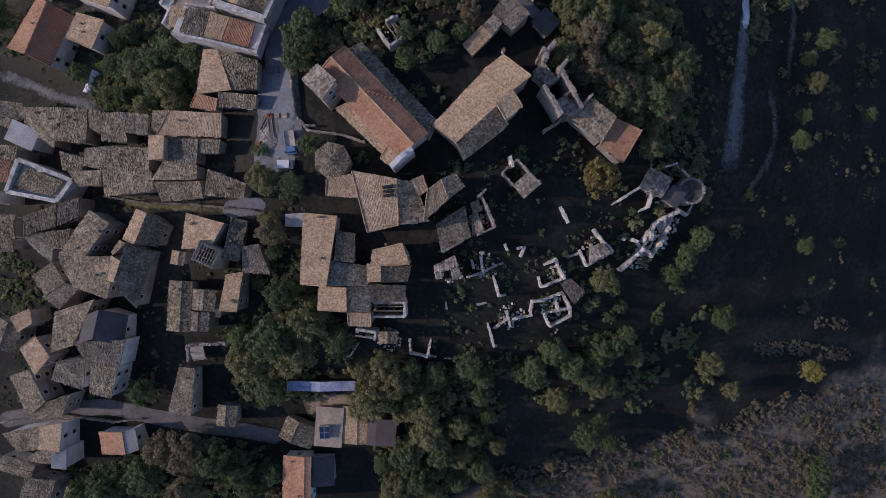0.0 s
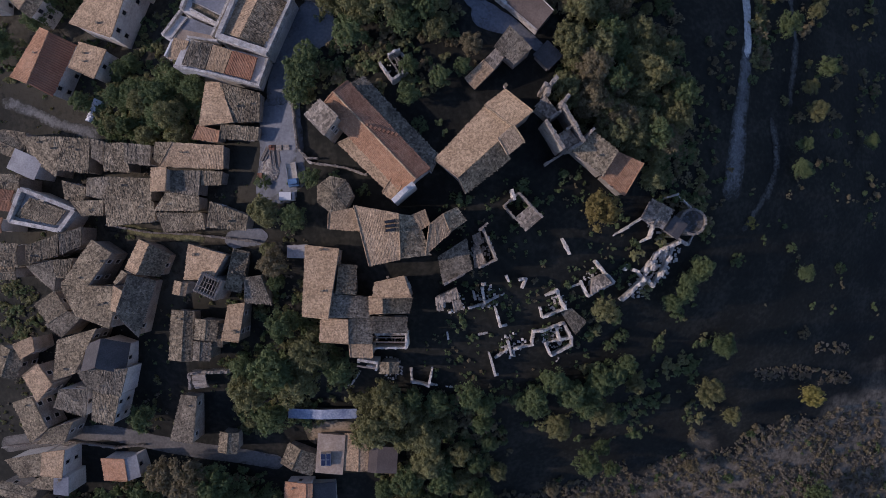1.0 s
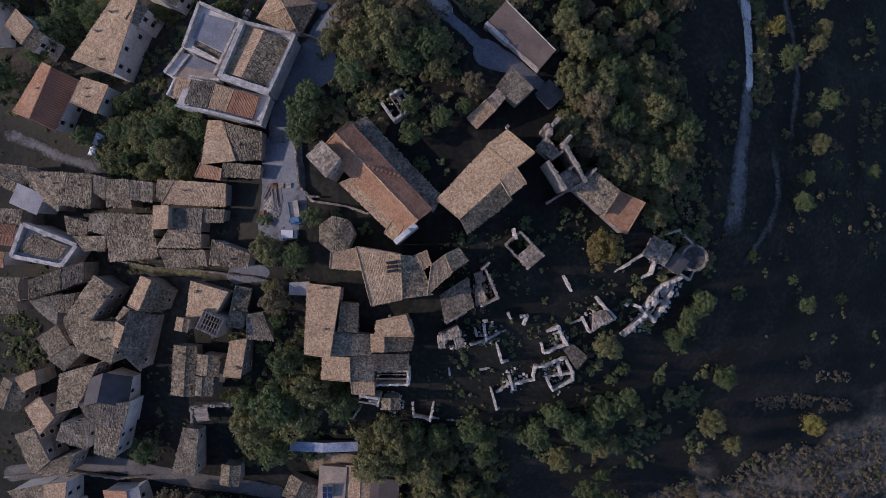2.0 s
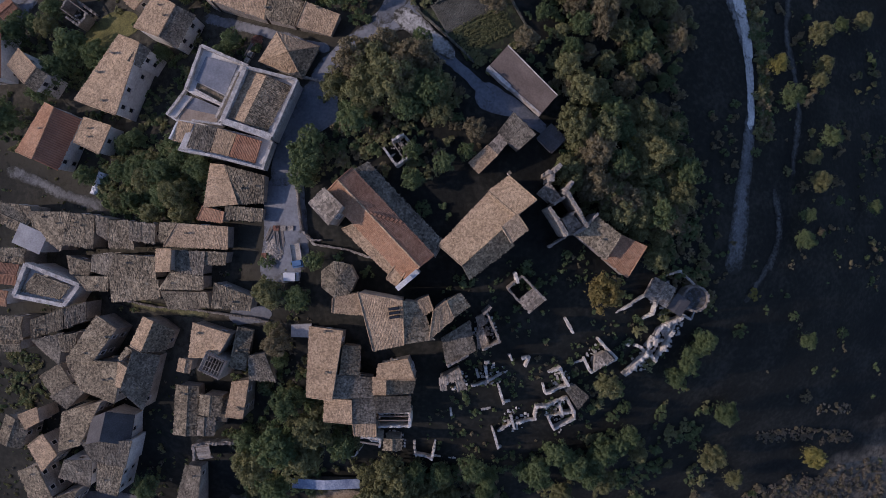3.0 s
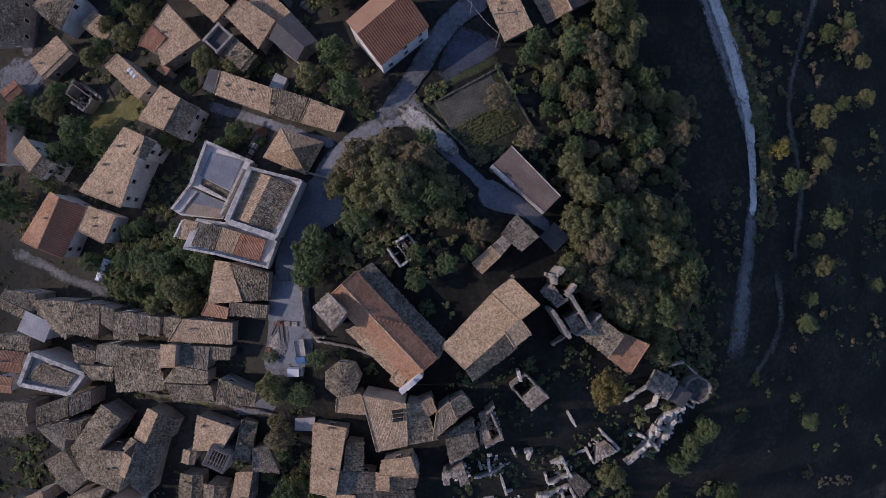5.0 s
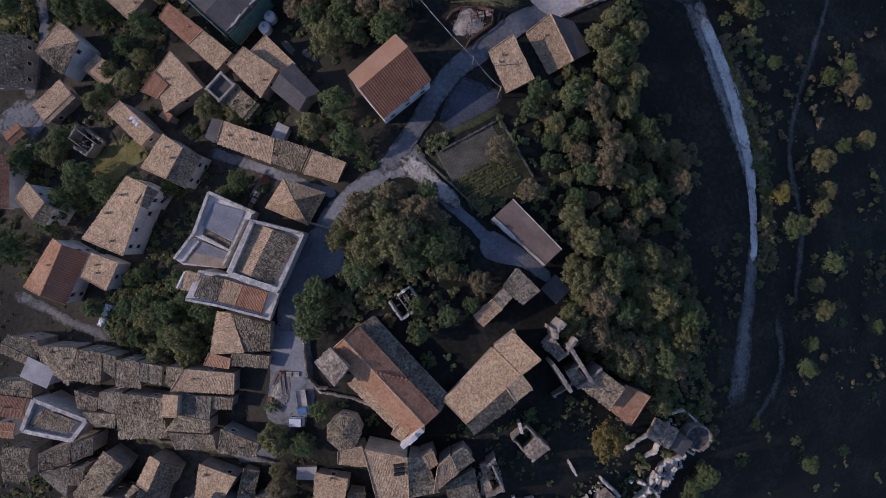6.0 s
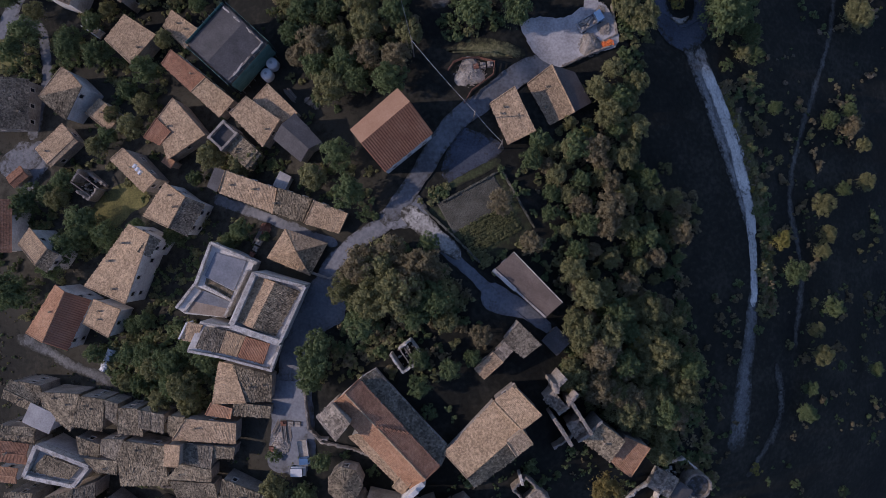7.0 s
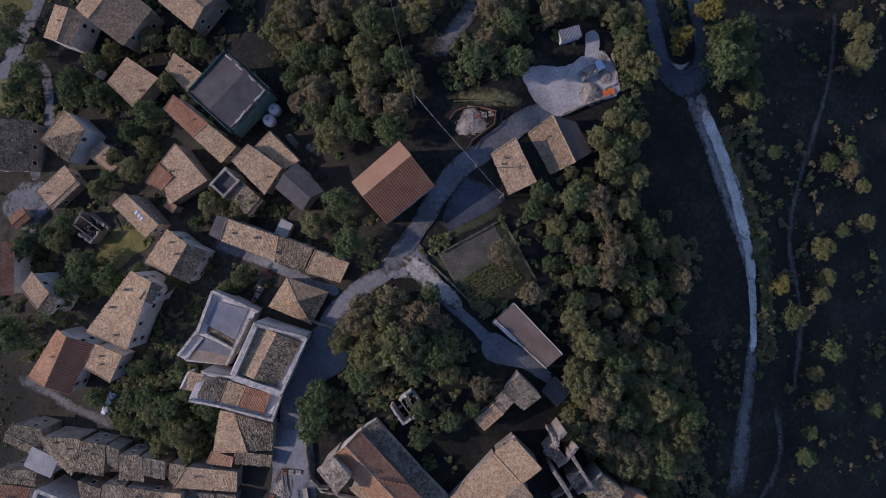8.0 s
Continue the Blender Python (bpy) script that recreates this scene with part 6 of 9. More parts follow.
def sunken_house(ring, a, b, c, d, tile):
    """A white block whose parapets stand above a sunken tiled roof."""
    pts = [Vector(p) for p in ring]
    cx, cy = sum(p.x for p in pts) / len(pts), sum(p.y for p in pts) / len(pts)
    base = ground(cx, cy) - 1.5
    e = root("house", cx, cy, base, 0, "white house with thick parapets round a sunken tile roof", "house", "village houses")
    low = min(p.z for p in pts) - 1.2
    plate(e, [(p.x, p.y, low) for p in pts], low - base, WALL["white"], "wall")
    for p, q in zip(pts, pts[1:] + pts[:1]):
        ledge(e, p.xy, q.xy, low - .3, (p.z, q.z), .75)
    roof_on(e, tile, a, b, c, d)
    STANDING.append((e, cx, cy, 0, 9, 6))


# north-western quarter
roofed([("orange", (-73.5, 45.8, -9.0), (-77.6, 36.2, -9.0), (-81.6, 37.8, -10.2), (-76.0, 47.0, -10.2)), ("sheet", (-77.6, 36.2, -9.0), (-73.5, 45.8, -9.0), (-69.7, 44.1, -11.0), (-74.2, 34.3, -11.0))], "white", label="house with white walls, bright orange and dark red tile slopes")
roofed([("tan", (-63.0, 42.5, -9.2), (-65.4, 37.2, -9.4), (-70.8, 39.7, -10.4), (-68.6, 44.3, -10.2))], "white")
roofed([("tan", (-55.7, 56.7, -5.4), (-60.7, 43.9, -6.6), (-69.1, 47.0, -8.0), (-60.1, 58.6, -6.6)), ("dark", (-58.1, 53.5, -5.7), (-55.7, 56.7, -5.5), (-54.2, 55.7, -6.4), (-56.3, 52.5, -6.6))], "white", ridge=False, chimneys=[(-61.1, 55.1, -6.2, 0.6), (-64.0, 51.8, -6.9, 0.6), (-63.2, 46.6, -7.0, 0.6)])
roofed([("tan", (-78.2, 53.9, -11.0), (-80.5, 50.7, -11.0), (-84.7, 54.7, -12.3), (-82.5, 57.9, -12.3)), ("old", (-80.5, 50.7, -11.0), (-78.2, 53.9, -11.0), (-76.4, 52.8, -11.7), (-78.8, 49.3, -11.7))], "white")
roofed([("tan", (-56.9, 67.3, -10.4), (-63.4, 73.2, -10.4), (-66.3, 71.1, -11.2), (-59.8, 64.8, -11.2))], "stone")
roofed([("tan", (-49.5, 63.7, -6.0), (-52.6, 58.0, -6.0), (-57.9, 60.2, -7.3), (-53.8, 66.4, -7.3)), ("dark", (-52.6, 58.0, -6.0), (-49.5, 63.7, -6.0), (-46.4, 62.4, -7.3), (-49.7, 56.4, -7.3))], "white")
roofed([("tan", (-41.7, 68.4, -4.6), (-32.2, 65.2, -4.2), (-33.1, 60.8, -5.0), (-43.2, 64.5, -5.4))], chimneys=[(-36.5, 65.0, -4.6, 0.6), (-40.8, 65.8, -5.0, 0.6)])
roofed([("old", (-31.8, 65.2, -3.6), (-25.6, 63.3, -3.4), (-27.6, 59.2, -4.2), (-33.0, 60.9, -4.4))], chimneys=[(-32.6, 62.5, -4.2, 0.6)])
roofed([("tan", (-25.1, 63.0, -2.6), (-19.1, 60.7, -2.4), (-20.8, 57.2, -3.2), (-27.1, 59.0, -3.4))], chimneys=[(-23.0, 61.9, -2.8, 0.6)])
# added block: dark felt colour in place of the dark blue-grey house end
roofed([("slate", (-43.9, 69.0, -5.4), (-42.0, 68.5, -5.3), (-43.5, 64.5, -5.5), (-45.4, 65.5, -5.6))])
roofed([("tan", (-47.8, 75.9, -10.6), (-54.3, 83.0, -11.2), (-57.8, 79.0, -12.0), (-55.6, 71.2, -11.8)), ("red", (-57.6, 79.2, -11.6), (-54.7, 76.6, -11.3), (-57.2, 74.1, -12.2), (-60.5, 75.6, -12.4))], "stone", ridge=False)
roofed([("tan", (-60.6, 97.1, -17.0), (-65.7, 91.3, -17.2), (-71.7, 96.6, -18.4), (-67.6, 101.6, -18.2))], chimneys=[(-64.2, 94.6, -17.3, 0.6)])
roofed([("tan", (-52.1, 98.4, -17.8), (-55.0, 94.6, -18.0), (-59.9, 99.4, -18.6), (-58.1, 102.7, -18.6))])
roofed([("tan", (-67.7, 80.9, -17.2), (-70.1, 77.6, -17.4), (-75.4, 81.5, -18.2), (-72.4, 84.4, -18.0))], "white")
roofed([("red", (-55.2, 92.6, -12.2), (-48.0, 87.0, -11.2), (-51.1, 84.4, -11.8), (-57.3, 90.0, -12.8))])
roofed([("tan", (-47.8, 86.8, -10.6), (-42.1, 82.3, -10.0), (-45.2, 79.3, -10.8), (-50.8, 84.3, -11.2))])
roofed([("tan", (-38.5, 82.2, -6.1), (-32.2, 77.9, -5.8), (-35.5, 73.0, -6.6), (-41.8, 79.2, -6.9))])
roofed([("tan", (-35.0, 84.9, -7.5), (-29.3, 79.4, -7.1), (-32.2, 77.9, -7.6), (-37.8, 82.1, -8.0))])
roofed([("slate", (-26.3, 72.2, -3.2), (-31.2, 76.5, -3.2), (-32.9, 74.0, -4.0), (-27.9, 69.9, -4.0)), ("slate", (-31.2, 76.5, -3.2), (-26.3, 72.2, -3.2), (-24.1, 73.5, -4.0), (-29.0, 78.7, -4.0))])
# one red sheet roof: north-west slope coloured as sunlit
roofed([("salmon", (-16.0, 72.0, 3.9), (-7.9, 79.0, 3.9), (-10.1, 81.5, 2.8), (-18.0, 74.5, 2.8)), ("sheet", (-7.9, 79.0, 3.9), (-16.0, 72.0, 3.9), (-12.3, 67.7, 1.2), (-4.1, 74.4, 1.2))], "white")
roofed([("tan", (10.1, 83.2, -1.8), (13.9, 75.5, -2.0), (9.1, 73.2, -2.8), (5.8, 80.4, -2.8))])
roofed([("tan", (16.9, 87.7, -4.0), (21.1, 79.3, -4.0), (16.9, 77.2, -5.2), (12.7, 84.6, -5.2)), ("brown", (21.1, 79.3, -4.0), (16.9, 87.7, -4.0), (21.4, 86.9, -5.6), (24.5, 81.4, -5.6))])
pyramid_house([(-33.6, 52.7, -3.3), (-25.9, 49.6, -3.3), (-22.8, 55.4, -3.3), (-30.4, 57.9, -3.3)], (-28.0, 53.9, -1.5), ("tan", "old", "tan", "tan"), "house with stone walls and hipped tan tile roof")
roofed([("tan", (-83.1, 84.1, -15.4), (-73.9, 86.0, -14.6), (-76.2, 88.4, -15.2), (-78.9, 90.2, -16.0)), ("old", (-73.9, 86.0, -14.6), (-83.1, 84.1, -15.4), (-80.6, 81.5, -16.4), (-78.3, 79.8, -16.6))], "white", ridge=False)
# terraced rows between the lanes
roofed([("tan", (-47.5, 24.1, -2.2), (-38.4, 23.5, -1.8), (-38.8, 19.6, -2.8), (-50.2, 20.1, -3.0))])
roofed([("old", (-51.0, 24.3, -3.2), (-47.8, 24.2, -2.6), (-50.0, 20.2, -3.2), (-51.4, 21.5, -3.6))])
roofed([("old", (-61.8, 24.7, -6.4), (-58.0, 24.7, -6.0), (-57.3, 19.6, -6.8), (-62.3, 19.8, -7.2))])
roofed([("dark", (-57.8, 24.6, -5.6), (-52.5, 24.0, -4.8), (-52.9, 20.5, -5.4), (-58.0, 21.2, -6.2))])
roofed([("old", (-70.5, 26.2, -8.8), (-65.3, 25.8, -8.0), (-66.2, 19.5, -9.0), (-72.6, 20.4, -9.6))])
roofed([("dark", (-65.3, 25.8, -8.0), (-62.4, 25.1, -7.4), (-62.8, 21.0, -7.8), (-65.1, 22.5, -8.2))])
roofed([("old", (-78.7, 26.5, -10.0), (-70.9, 26.4, -9.4), (-73.0, 19.0, -10.2), (-78.7, 23.0, -10.8))])
roofed([("old", (-84.1, 28.2, -11.6), (-79.4, 27.5, -11.0), (-79.1, 23.4, -11.4), (-84.4, 25.4, -12.0))])
roofed([("old", (-60.7, 18.6, -6.4), (-52.6, 18.1, -5.2), (-52.9, 14.1, -5.8), (-62.6, 14.3, -7.2))])
roofed([("dark", (-65.7, 18.5, -7.8), (-61.0, 18.7, -6.9), (-62.6, 14.6, -7.4), (-66.3, 15.5, -8.4))])
roofed([("old", (-69.6, 14.4, -8.8), (-62.5, 14.4, -7.6), (-63.0, 11.8, -8.2), (-67.6, 11.7, -9.2))])
roofed([("old", (-62.2, 14.3, -7.2), (-52.4, 14.0, -5.7), (-52.4, 10.5, -6.4), (-62.2, 9.8, -8.0))])
roofed([("tan", (-48.1, 19.6, -1.4), (-48.5, 15.7, -1.8), (-51.4, 15.6, -2.4), (-51.0, 19.6, -2.0))])
roofed([("dark", (-48.9, 19.3, -3.0), (-42.6, 19.2, -2.4), (-43.3, 14.9, -3.2), (-49.4, 15.8, -3.8))])
roofed([("old", (-42.7, 19.2, -2.6), (-38.7, 19.0, -2.2), (-39.2, 16.9, -3.0), (-42.9, 16.8, -3.2))])
roofed([("old", (-49.2, 15.6, -3.6), (-43.2, 14.7, -3.1), (-43.5, 12.3, -3.8), (-52.0, 12.4, -4.8))])
roofed([("old", (-51.6, 12.0, -4.8), (-42.9, 11.9, -3.9), (-42.7, 9.2, -4.8), (-50.6, 8.6, -5.8))])
roofed([("old", (-40.7, 13.8, -1.5), (-33.9, 11.3, -1.3), (-34.6, 8.8, -2.2), (-41.5, 9.4, -2.2))])
roofed([("old", (-71.7, 18.3, -9.8), (-66.8, 16.9, -9.2), (-67.1, 14.5, -9.4), (-71.3, 14.9, -10.0))])
roofed([("slab", (-27.9, 6.2, -4.0), (-24.3, 6.4, -4.0), (-24.6, 3.9, -4.1), (-28.0, 4.0, -4.1))], windows=False)
roofed([("steel", (-78.6, -40.3, -18.0), (-75.6, -40.4, -18.0), (-75.9, -44.5, -18.5), (-79.0, -44.2, -18.5))], "white", label="white lean-to with pale glazed roof", windows=False)
# lower western quarter
roofed([("old", (-78.5, 6.1, -9.8), (-71.9, 8.3, -9.4), (-72.9, 4.4, -10.6), (-79.2, 2.5, -11.0))], ridge=False)
roofed([("dark", (-72.1, 8.3, -9.6), (-67.7, 9.6, -9.4), (-68.2, 6.2, -10.2), (-72.4, 4.4, -10.4))], ridge=False)
roofed([("dark", (-78.6, 2.2, -10.2), (-72.4, 3.5, -9.8), (-73.7, -2.6, -10.8), (-77.4, 0.1, -11.2))], ridge=False)
roofed([("old", (-73.3, 3.1, -9.6), (-69.3, 3.8, -9.4), (-70.5, 0.1, -10.2), (-73.1, 0.1, -10.4))], ridge=False)
roofed([("old", (-61.1, 4.8, -7.6), (-65.6, -1.4, -7.6), (-71.3, -1.2, -9.0), (-65.3, 7.2, -8.6))], ridge=False)
roofed([("old", (-60.0, -1.4, -7.4), (-61.9, -9.3, -8.4), (-68.9, -7.1, -9.6), (-66.2, -1.2, -8.9)), ("old", (-66.2, -1.2, -8.9), (-68.9, -7.1, -9.6), (-71.2, -3.9, -10.2), (-71.6, -1.4, -9.6))], ridge=False)
# shade of the steep east slope is put into its dark tiles
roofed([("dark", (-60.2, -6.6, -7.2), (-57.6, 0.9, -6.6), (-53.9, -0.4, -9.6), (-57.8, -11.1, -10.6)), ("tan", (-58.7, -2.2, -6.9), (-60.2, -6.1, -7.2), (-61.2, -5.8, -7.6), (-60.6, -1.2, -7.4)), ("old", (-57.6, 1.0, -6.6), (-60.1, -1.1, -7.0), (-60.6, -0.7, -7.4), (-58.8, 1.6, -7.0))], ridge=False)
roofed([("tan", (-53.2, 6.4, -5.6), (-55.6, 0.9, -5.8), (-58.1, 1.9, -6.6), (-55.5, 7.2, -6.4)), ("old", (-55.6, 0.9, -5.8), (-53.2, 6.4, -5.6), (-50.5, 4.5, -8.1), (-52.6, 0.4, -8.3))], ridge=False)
roofed([("old", (-74.5, -2.5, -12.0), (-72.1, -6.4, -12.0), (-76.3, -8.9, -12.8), (-78.9, -5.1, -12.8))], ridge=False)
roofed([("dark", (-72.4, -6.4, -12.2), (-69.3, -7.6, -12.0), (-73.7, -11.6, -13.0), (-77.1, -9.1, -13.2))], ridge=False)
roofed([("tan", (-80.6, -11.7, -14.6), (-80.1, -14.5, -14.6), (-83.3, -16.2, -15.2), (-84.8, -13.4, -15.2))], ridge=False)
roofed([("tan", (-79.7, -17.0, -14.8), (-76.8, -21.1, -14.8), (-80.2, -24.7, -15.6), (-83.2, -19.6, -15.6))], ridge=False)
roofed([("old", (-65.8, -9.5, -10.8), (-70.9, -18.5, -12.4), (-75.9, -20.1, -13.8), (-74.4, -12.0, -12.8))], ridge=False)
# dim slope: shade put into the dark tile colour
roofed([("dark", (-70.5, -17.7, -12.2), (-60.6, -17.4, -12.2), (-62.3, -22.9, -13.0), (-68.9, -21.6, -13.0))], "white", ridge=False)
roofed([("old", (-68.0, -21.9, -13.4), (-62.8, -23.0, -13.4), (-64.8, -29.2, -14.8), (-69.0, -28.0, -14.6))], "white", ridge=False)
# dark tiles again in place of shade
roofed([("dark", (-74.9, -21.8, -14.0), (-69.3, -21.8, -13.8), (-70.3, -27.5, -15.0), (-76.8, -25.6, -15.2))], "white", ridge=False)
roofed([("old", (-82.1, -23.9, -16.4), (-78.9, -30.4, -16.6), (-83.0, -33.6, -17.6), (-86.4, -25.3, -17.4))], ridge=False)
roofed([("old", (-78.8, -30.4, -16.8), (-73.9, -29.0, -16.6), (-76.1, -33.5, -17.4), (-81.8, -33.6, -17.6))], ridge=False)
roofed([("tan", (-76.2, -34.9, -17.6), (-76.8, -40.6, -17.8), (-81.5, -40.3, -18.4), (-81.1, -35.7, -18.2)), ("old", (-81.1, -35.7, -18.2), (-81.7, -40.5, -18.4), (-86.0, -41.1, -19.0), (-89.0, -37.3, -18.9)), ("old", (-81.5, -40.5, -18.4), (-76.9, -40.9, -18.0), (-79.3, -43.4, -18.6), (-85.2, -42.8, -19.2))], "white", ridge=False)
roofed([("orange", (-64.2, -36.7, -17.6), (-63.5, -41.1, -17.6), (-68.5, -41.2, -18.3), (-69.2, -36.8, -18.3)), ("slab", (-63.6, -41.2, -17.7), (-64.3, -36.8, -17.7), (-62.0, -35.9, -18.2), (-61.1, -40.4, -18.2))], "white", ridge=False)
# shadow on this slope is put in by dark tiles
roofed([("dark", (-48.4, -23.3, -14.8), (-49.5, -32.9, -15.4), (-54.3, -32.5, -16.2), (-51.8, -23.2, -15.6))], ridge=False)
roofed([("tan", (-38.6, 4.5, -3.6), (-41.1, 0.3, -3.8), (-46.6, 0.1, -5.0), (-45.8, 6.4, -4.8))], ridge=False)
roofed([("dark", (-35.9, 0.4, -4.8), (-32.8, 0.9, -4.6), (-31.2, -4.5, -6.2), (-36.2, -4.2, -6.2))], ridge=False)
roofed([("tan", (-36.1, -4.2, -6.0), (-37.4, -11.4, -6.6), (-40.8, -11.2, -7.2), (-39.4, -4.7, -6.8))], ridge=False)
roofed([("slate", (-66.0, -17.0, -10.6), (-64.8, -11.4, -10.6), (-60.6, -12.7, -13.2), (-61.6, -18.7, -13.2)), ("slate", (-64.8, -11.4, -10.6), (-66.0, -17.0, -10.6), (-69.2, -17.9, -11.5), (-67.9, -12.6, -11.5))], "white", label="tall white house with dark grey felt roof", ridge=False)
# white-walled house with a sunken roof
sunken_house([(-78.8, 16.6, -8.8), (-68.9, 12.7, -9.0), (-71.9, 8.9, -9.2), (-81.3, 10.7, -9.2)],  (-77.0, 15.0, -8.9), (-70.4, 12.5, -9.0), (-73.0, 10.0, -9.9), (-80.5, 11.6, -9.9), "old")
# castle ruin and houses past the church
roofed([("rubble", (16.6, 31.1, 2.8), (18.7, 28.4, 2.6), (17.2, 27.4, 2.2), (14.9, 29.4, 2.4))])
roofed([("old", (24.6, 25.6, 1.8), (29.2, 22.2, 1.4), (27.0, 18.1, 0.2), (21.4, 22.4, 0.6))])
roofed([("orange", (29.7, 22.3, -0.4), (34.1, 20.4, -0.6), (31.1, 14.9, -1.6), (27.0, 18.0, -1.2))])
roofed([("rubble", (19.0, 24.9, 1.4), (20.8, 25.9, 1.4), (22.6, 23.9, 1.0), (20.6, 22.4, 1.0))], windows=False)
free_wall([(16.4, 26.7), (17.9, 24.6), (19.5, 22.1)], 7, "tall broken stone wall of the ruined keep", "ruined_wall", WALL["stone"], .3, .6)
free_wall([(19.0, 29.9), (20.3, 27.9), (23.2, 23.5)], 7, "tall broken stone wall of the ruined keep", "ruined_wall", WALL["stone"], .5, .55)
free_wall([(16.1, 32.4), (17.0, 32.3), (18.2, 33.6)], 7.5, "tall broken stone wall of the ruined keep", "ruined_wall", WALL["stone"], .5, .6)
free_wall([(16.9, 32.1), (16.8, 31.0)], 7.2, "tall broken stone wall of the ruined keep", "ruined_wall", WALL["stone"], .4, .6)
free_wall([(18.9, 29.0), (20.3, 30.9)], 7.2, "tall broken stone wall of the ruined keep", "ruined_wall", WALL["stone"], .4, .6)
free_wall([(17.3, 27.2), (19.2, 28.5)], 6, "tall broken stone wall of the ruined keep", "ruined_wall", WALL["stone"], .8, .4)
free_wall([(20.2, 25.5), (21.4, 26.4)], 6, "tall broken stone wall of the ruined keep", "ruined_wall", WALL["stone"], .8, .4)
free_wall([(20.9, 22.3), (22.6, 23.3), (24.9, 25.8)], 6.2, "tall broken stone wall of the ruined keep", "ruined_wall", WALL["stone"], .4, .4)
free_wall([(17.3, 20.2), (19.7, 21.7), (21.0, 23.0)], 3, "tall broken stone wall of the ruined keep", "ruined_wall", WALL["stone"], .5, .35)
# broken walls among the ruins
free_wall([(17.6, -5.1), (18.1, -7.0), (22.3, -5.5), (21.0, -3.0), (20.6, -1.8), (18.5, -2.9)], 2.4, thick=.42)
free_wall([(16.5, -9.8), (18.8, -9.6), (22.5, -8.2), (23.8, -11.0)], 2.2, thick=.42)
free_wall([(21.2, -9.3), (21.7, -11.2)], 1.8, thick=.42)
free_wall([(22.6, -8.3), (24.0, -11.1)], 2.0, thick=.42)
free_wall([(19.1, -12.2), (20.4, -14.8), (24.5, -12.7), (24.3, -11.1), (21.7, -11.6), (19.1, -12.4)], 2.2, thick=.42)
free_wall([(16.7, -9.6), (16.5, -11.9), (16.7, -12.6), (13.1, -13.2)], 2.0, thick=.42)
free_wall([(11.9, -11.6), (12.8, -14.7)], 2.0, thick=.42)
free_wall([(9.6, -15.1), (12.0, -13.4)], 1.2, thick=.42)
free_wall([(8.4, -14.0), (9.2, -16.5), (9.8, -18.8), (10.5, -18.8)], 2.2, thick=.42)
free_wall([(9.2, -5.1), (9.8, -7.0), (10.3, -8.7), (11.6, -8.5)], 2.0, thick=.42)
free_wall([(6.7, -1.2), (7.2, -4.1)], 2.4, thick=.42)
free_wall([(5.1, -1.9), (5.6, -3.6)], 1.8, thick=.42)
free_wall([(7.2, -4.1), (10.9, -2.4)], 1.8, thick=.42)
free_wall([(4.3, -5.1), (7.4, -4.2)], 1.6, thick=.42)
free_wall([(11.0, 0.9), (11.5, -0.2)], 1.8, thick=.42)
free_wall([(13.3, 0.1), (14.7, 0.4), (13.9, -1.4)], 1.8, thick=.42)
free_wall([(20.9, 7.5), (22.5, 4.7)], 1.6, thick=.42)
free_wall([(27.4, 3.5), (29.1, 1.7), (31.4, -0.5)], 2.8, thick=.42)
free_wall([(31.4, -0.5), (26.5, -3.1)], 2.2, thick=.42)
free_wall([(25.1, -0.2), (25.8, -1.7), (26.6, -3.1)], 2.4, thick=.42)
free_wall([(22.9, -1.6), (25.2, -0.7)], 1.4, thick=.42)
free_wall([(6.3, -10.4), (8.1, -10.0)], 1.0, thick=.42)
free_wall([(0.5, -9.8), (0.7, -11.1)], 1.6, thick=.42)
free_wall([(21.9, -16.5), (22.5, -15.5)], 1.0, thick=.42)
free_wall([(-6.4, -17.1), (-6.2, -20.0), (-3.0, -20.7), (-2.3, -17.1)], 2.2, thick=.42)
free_wall([(-3.0, -20.7), (1.7, -21.5)], 1.4, thick=.42)
free_wall([(11.9, 14.0), (11.4, 15.8)], 2.5, thick=.42)
roofed([("rubble", (27.0, 0.1, -7.2), (29.0, 1.1, -7.0), (30.5, -0.5, -7.2), (26.7, -2.6, -7.4))], label="fallen slab roof inside a ruined house", windows=False)
roofed([("dark", (21.6, -6.2, -9.2), (23.7, -5.4, -9.2), (26.5, -7.8, -9.8), (24.5, -10.4, -9.8))], label="low ruined house under a dark slab roof", windows=False)
free_wall([(33.4, -4.0), (34.8, -2.7), (36.1, -1.5), (37.6, 0.0)], 2.6, "jagged pale limestone wall of a fallen range", thick=.55, ragged=1.3)
free_wall([(37.6, 0.0), (38.7, 1.7), (39.7, 4.7), (41.3, 5.8), (44.0, 7.0)], 2.6, "jagged pale limestone wall of a fallen range", thick=.55, ragged=1.3)
free_wall([(38.2, 0.1), (39.6, -1.5), (40.9, 0.6), (42.1, 3.0), (43.9, 6.4)], 2.2, "jagged pale limestone wall of a fallen range", thick=.55, ragged=1.3)
free_wall([(35.2, 1.8), (36.4, 1.4), (37.7, 0.0)], 1.8, "jagged pale limestone wall of a fallen range", thick=.55, ragged=1.3)
free_wall([(37.4, 1.4), (38.8, 3.3)], 2, "jagged pale limestone wall of a fallen range", thick=.55, ragged=1.3)
free_wall([(39.2, 2.2), (41.0, 2.5)], 1.8, "jagged pale limestone wall of a fallen range", thick=.55, ragged=1.3)
free_wall([(39.8, 4.4), (42.5, 4.6)], 2, "jagged pale limestone wall of a fallen range", thick=.55, ragged=1.3)
free_wall([(41.6, 5.5), (42.1, 3.2)], 2.2, "jagged pale limestone wall of a fallen range", thick=.55, ragged=1.3)
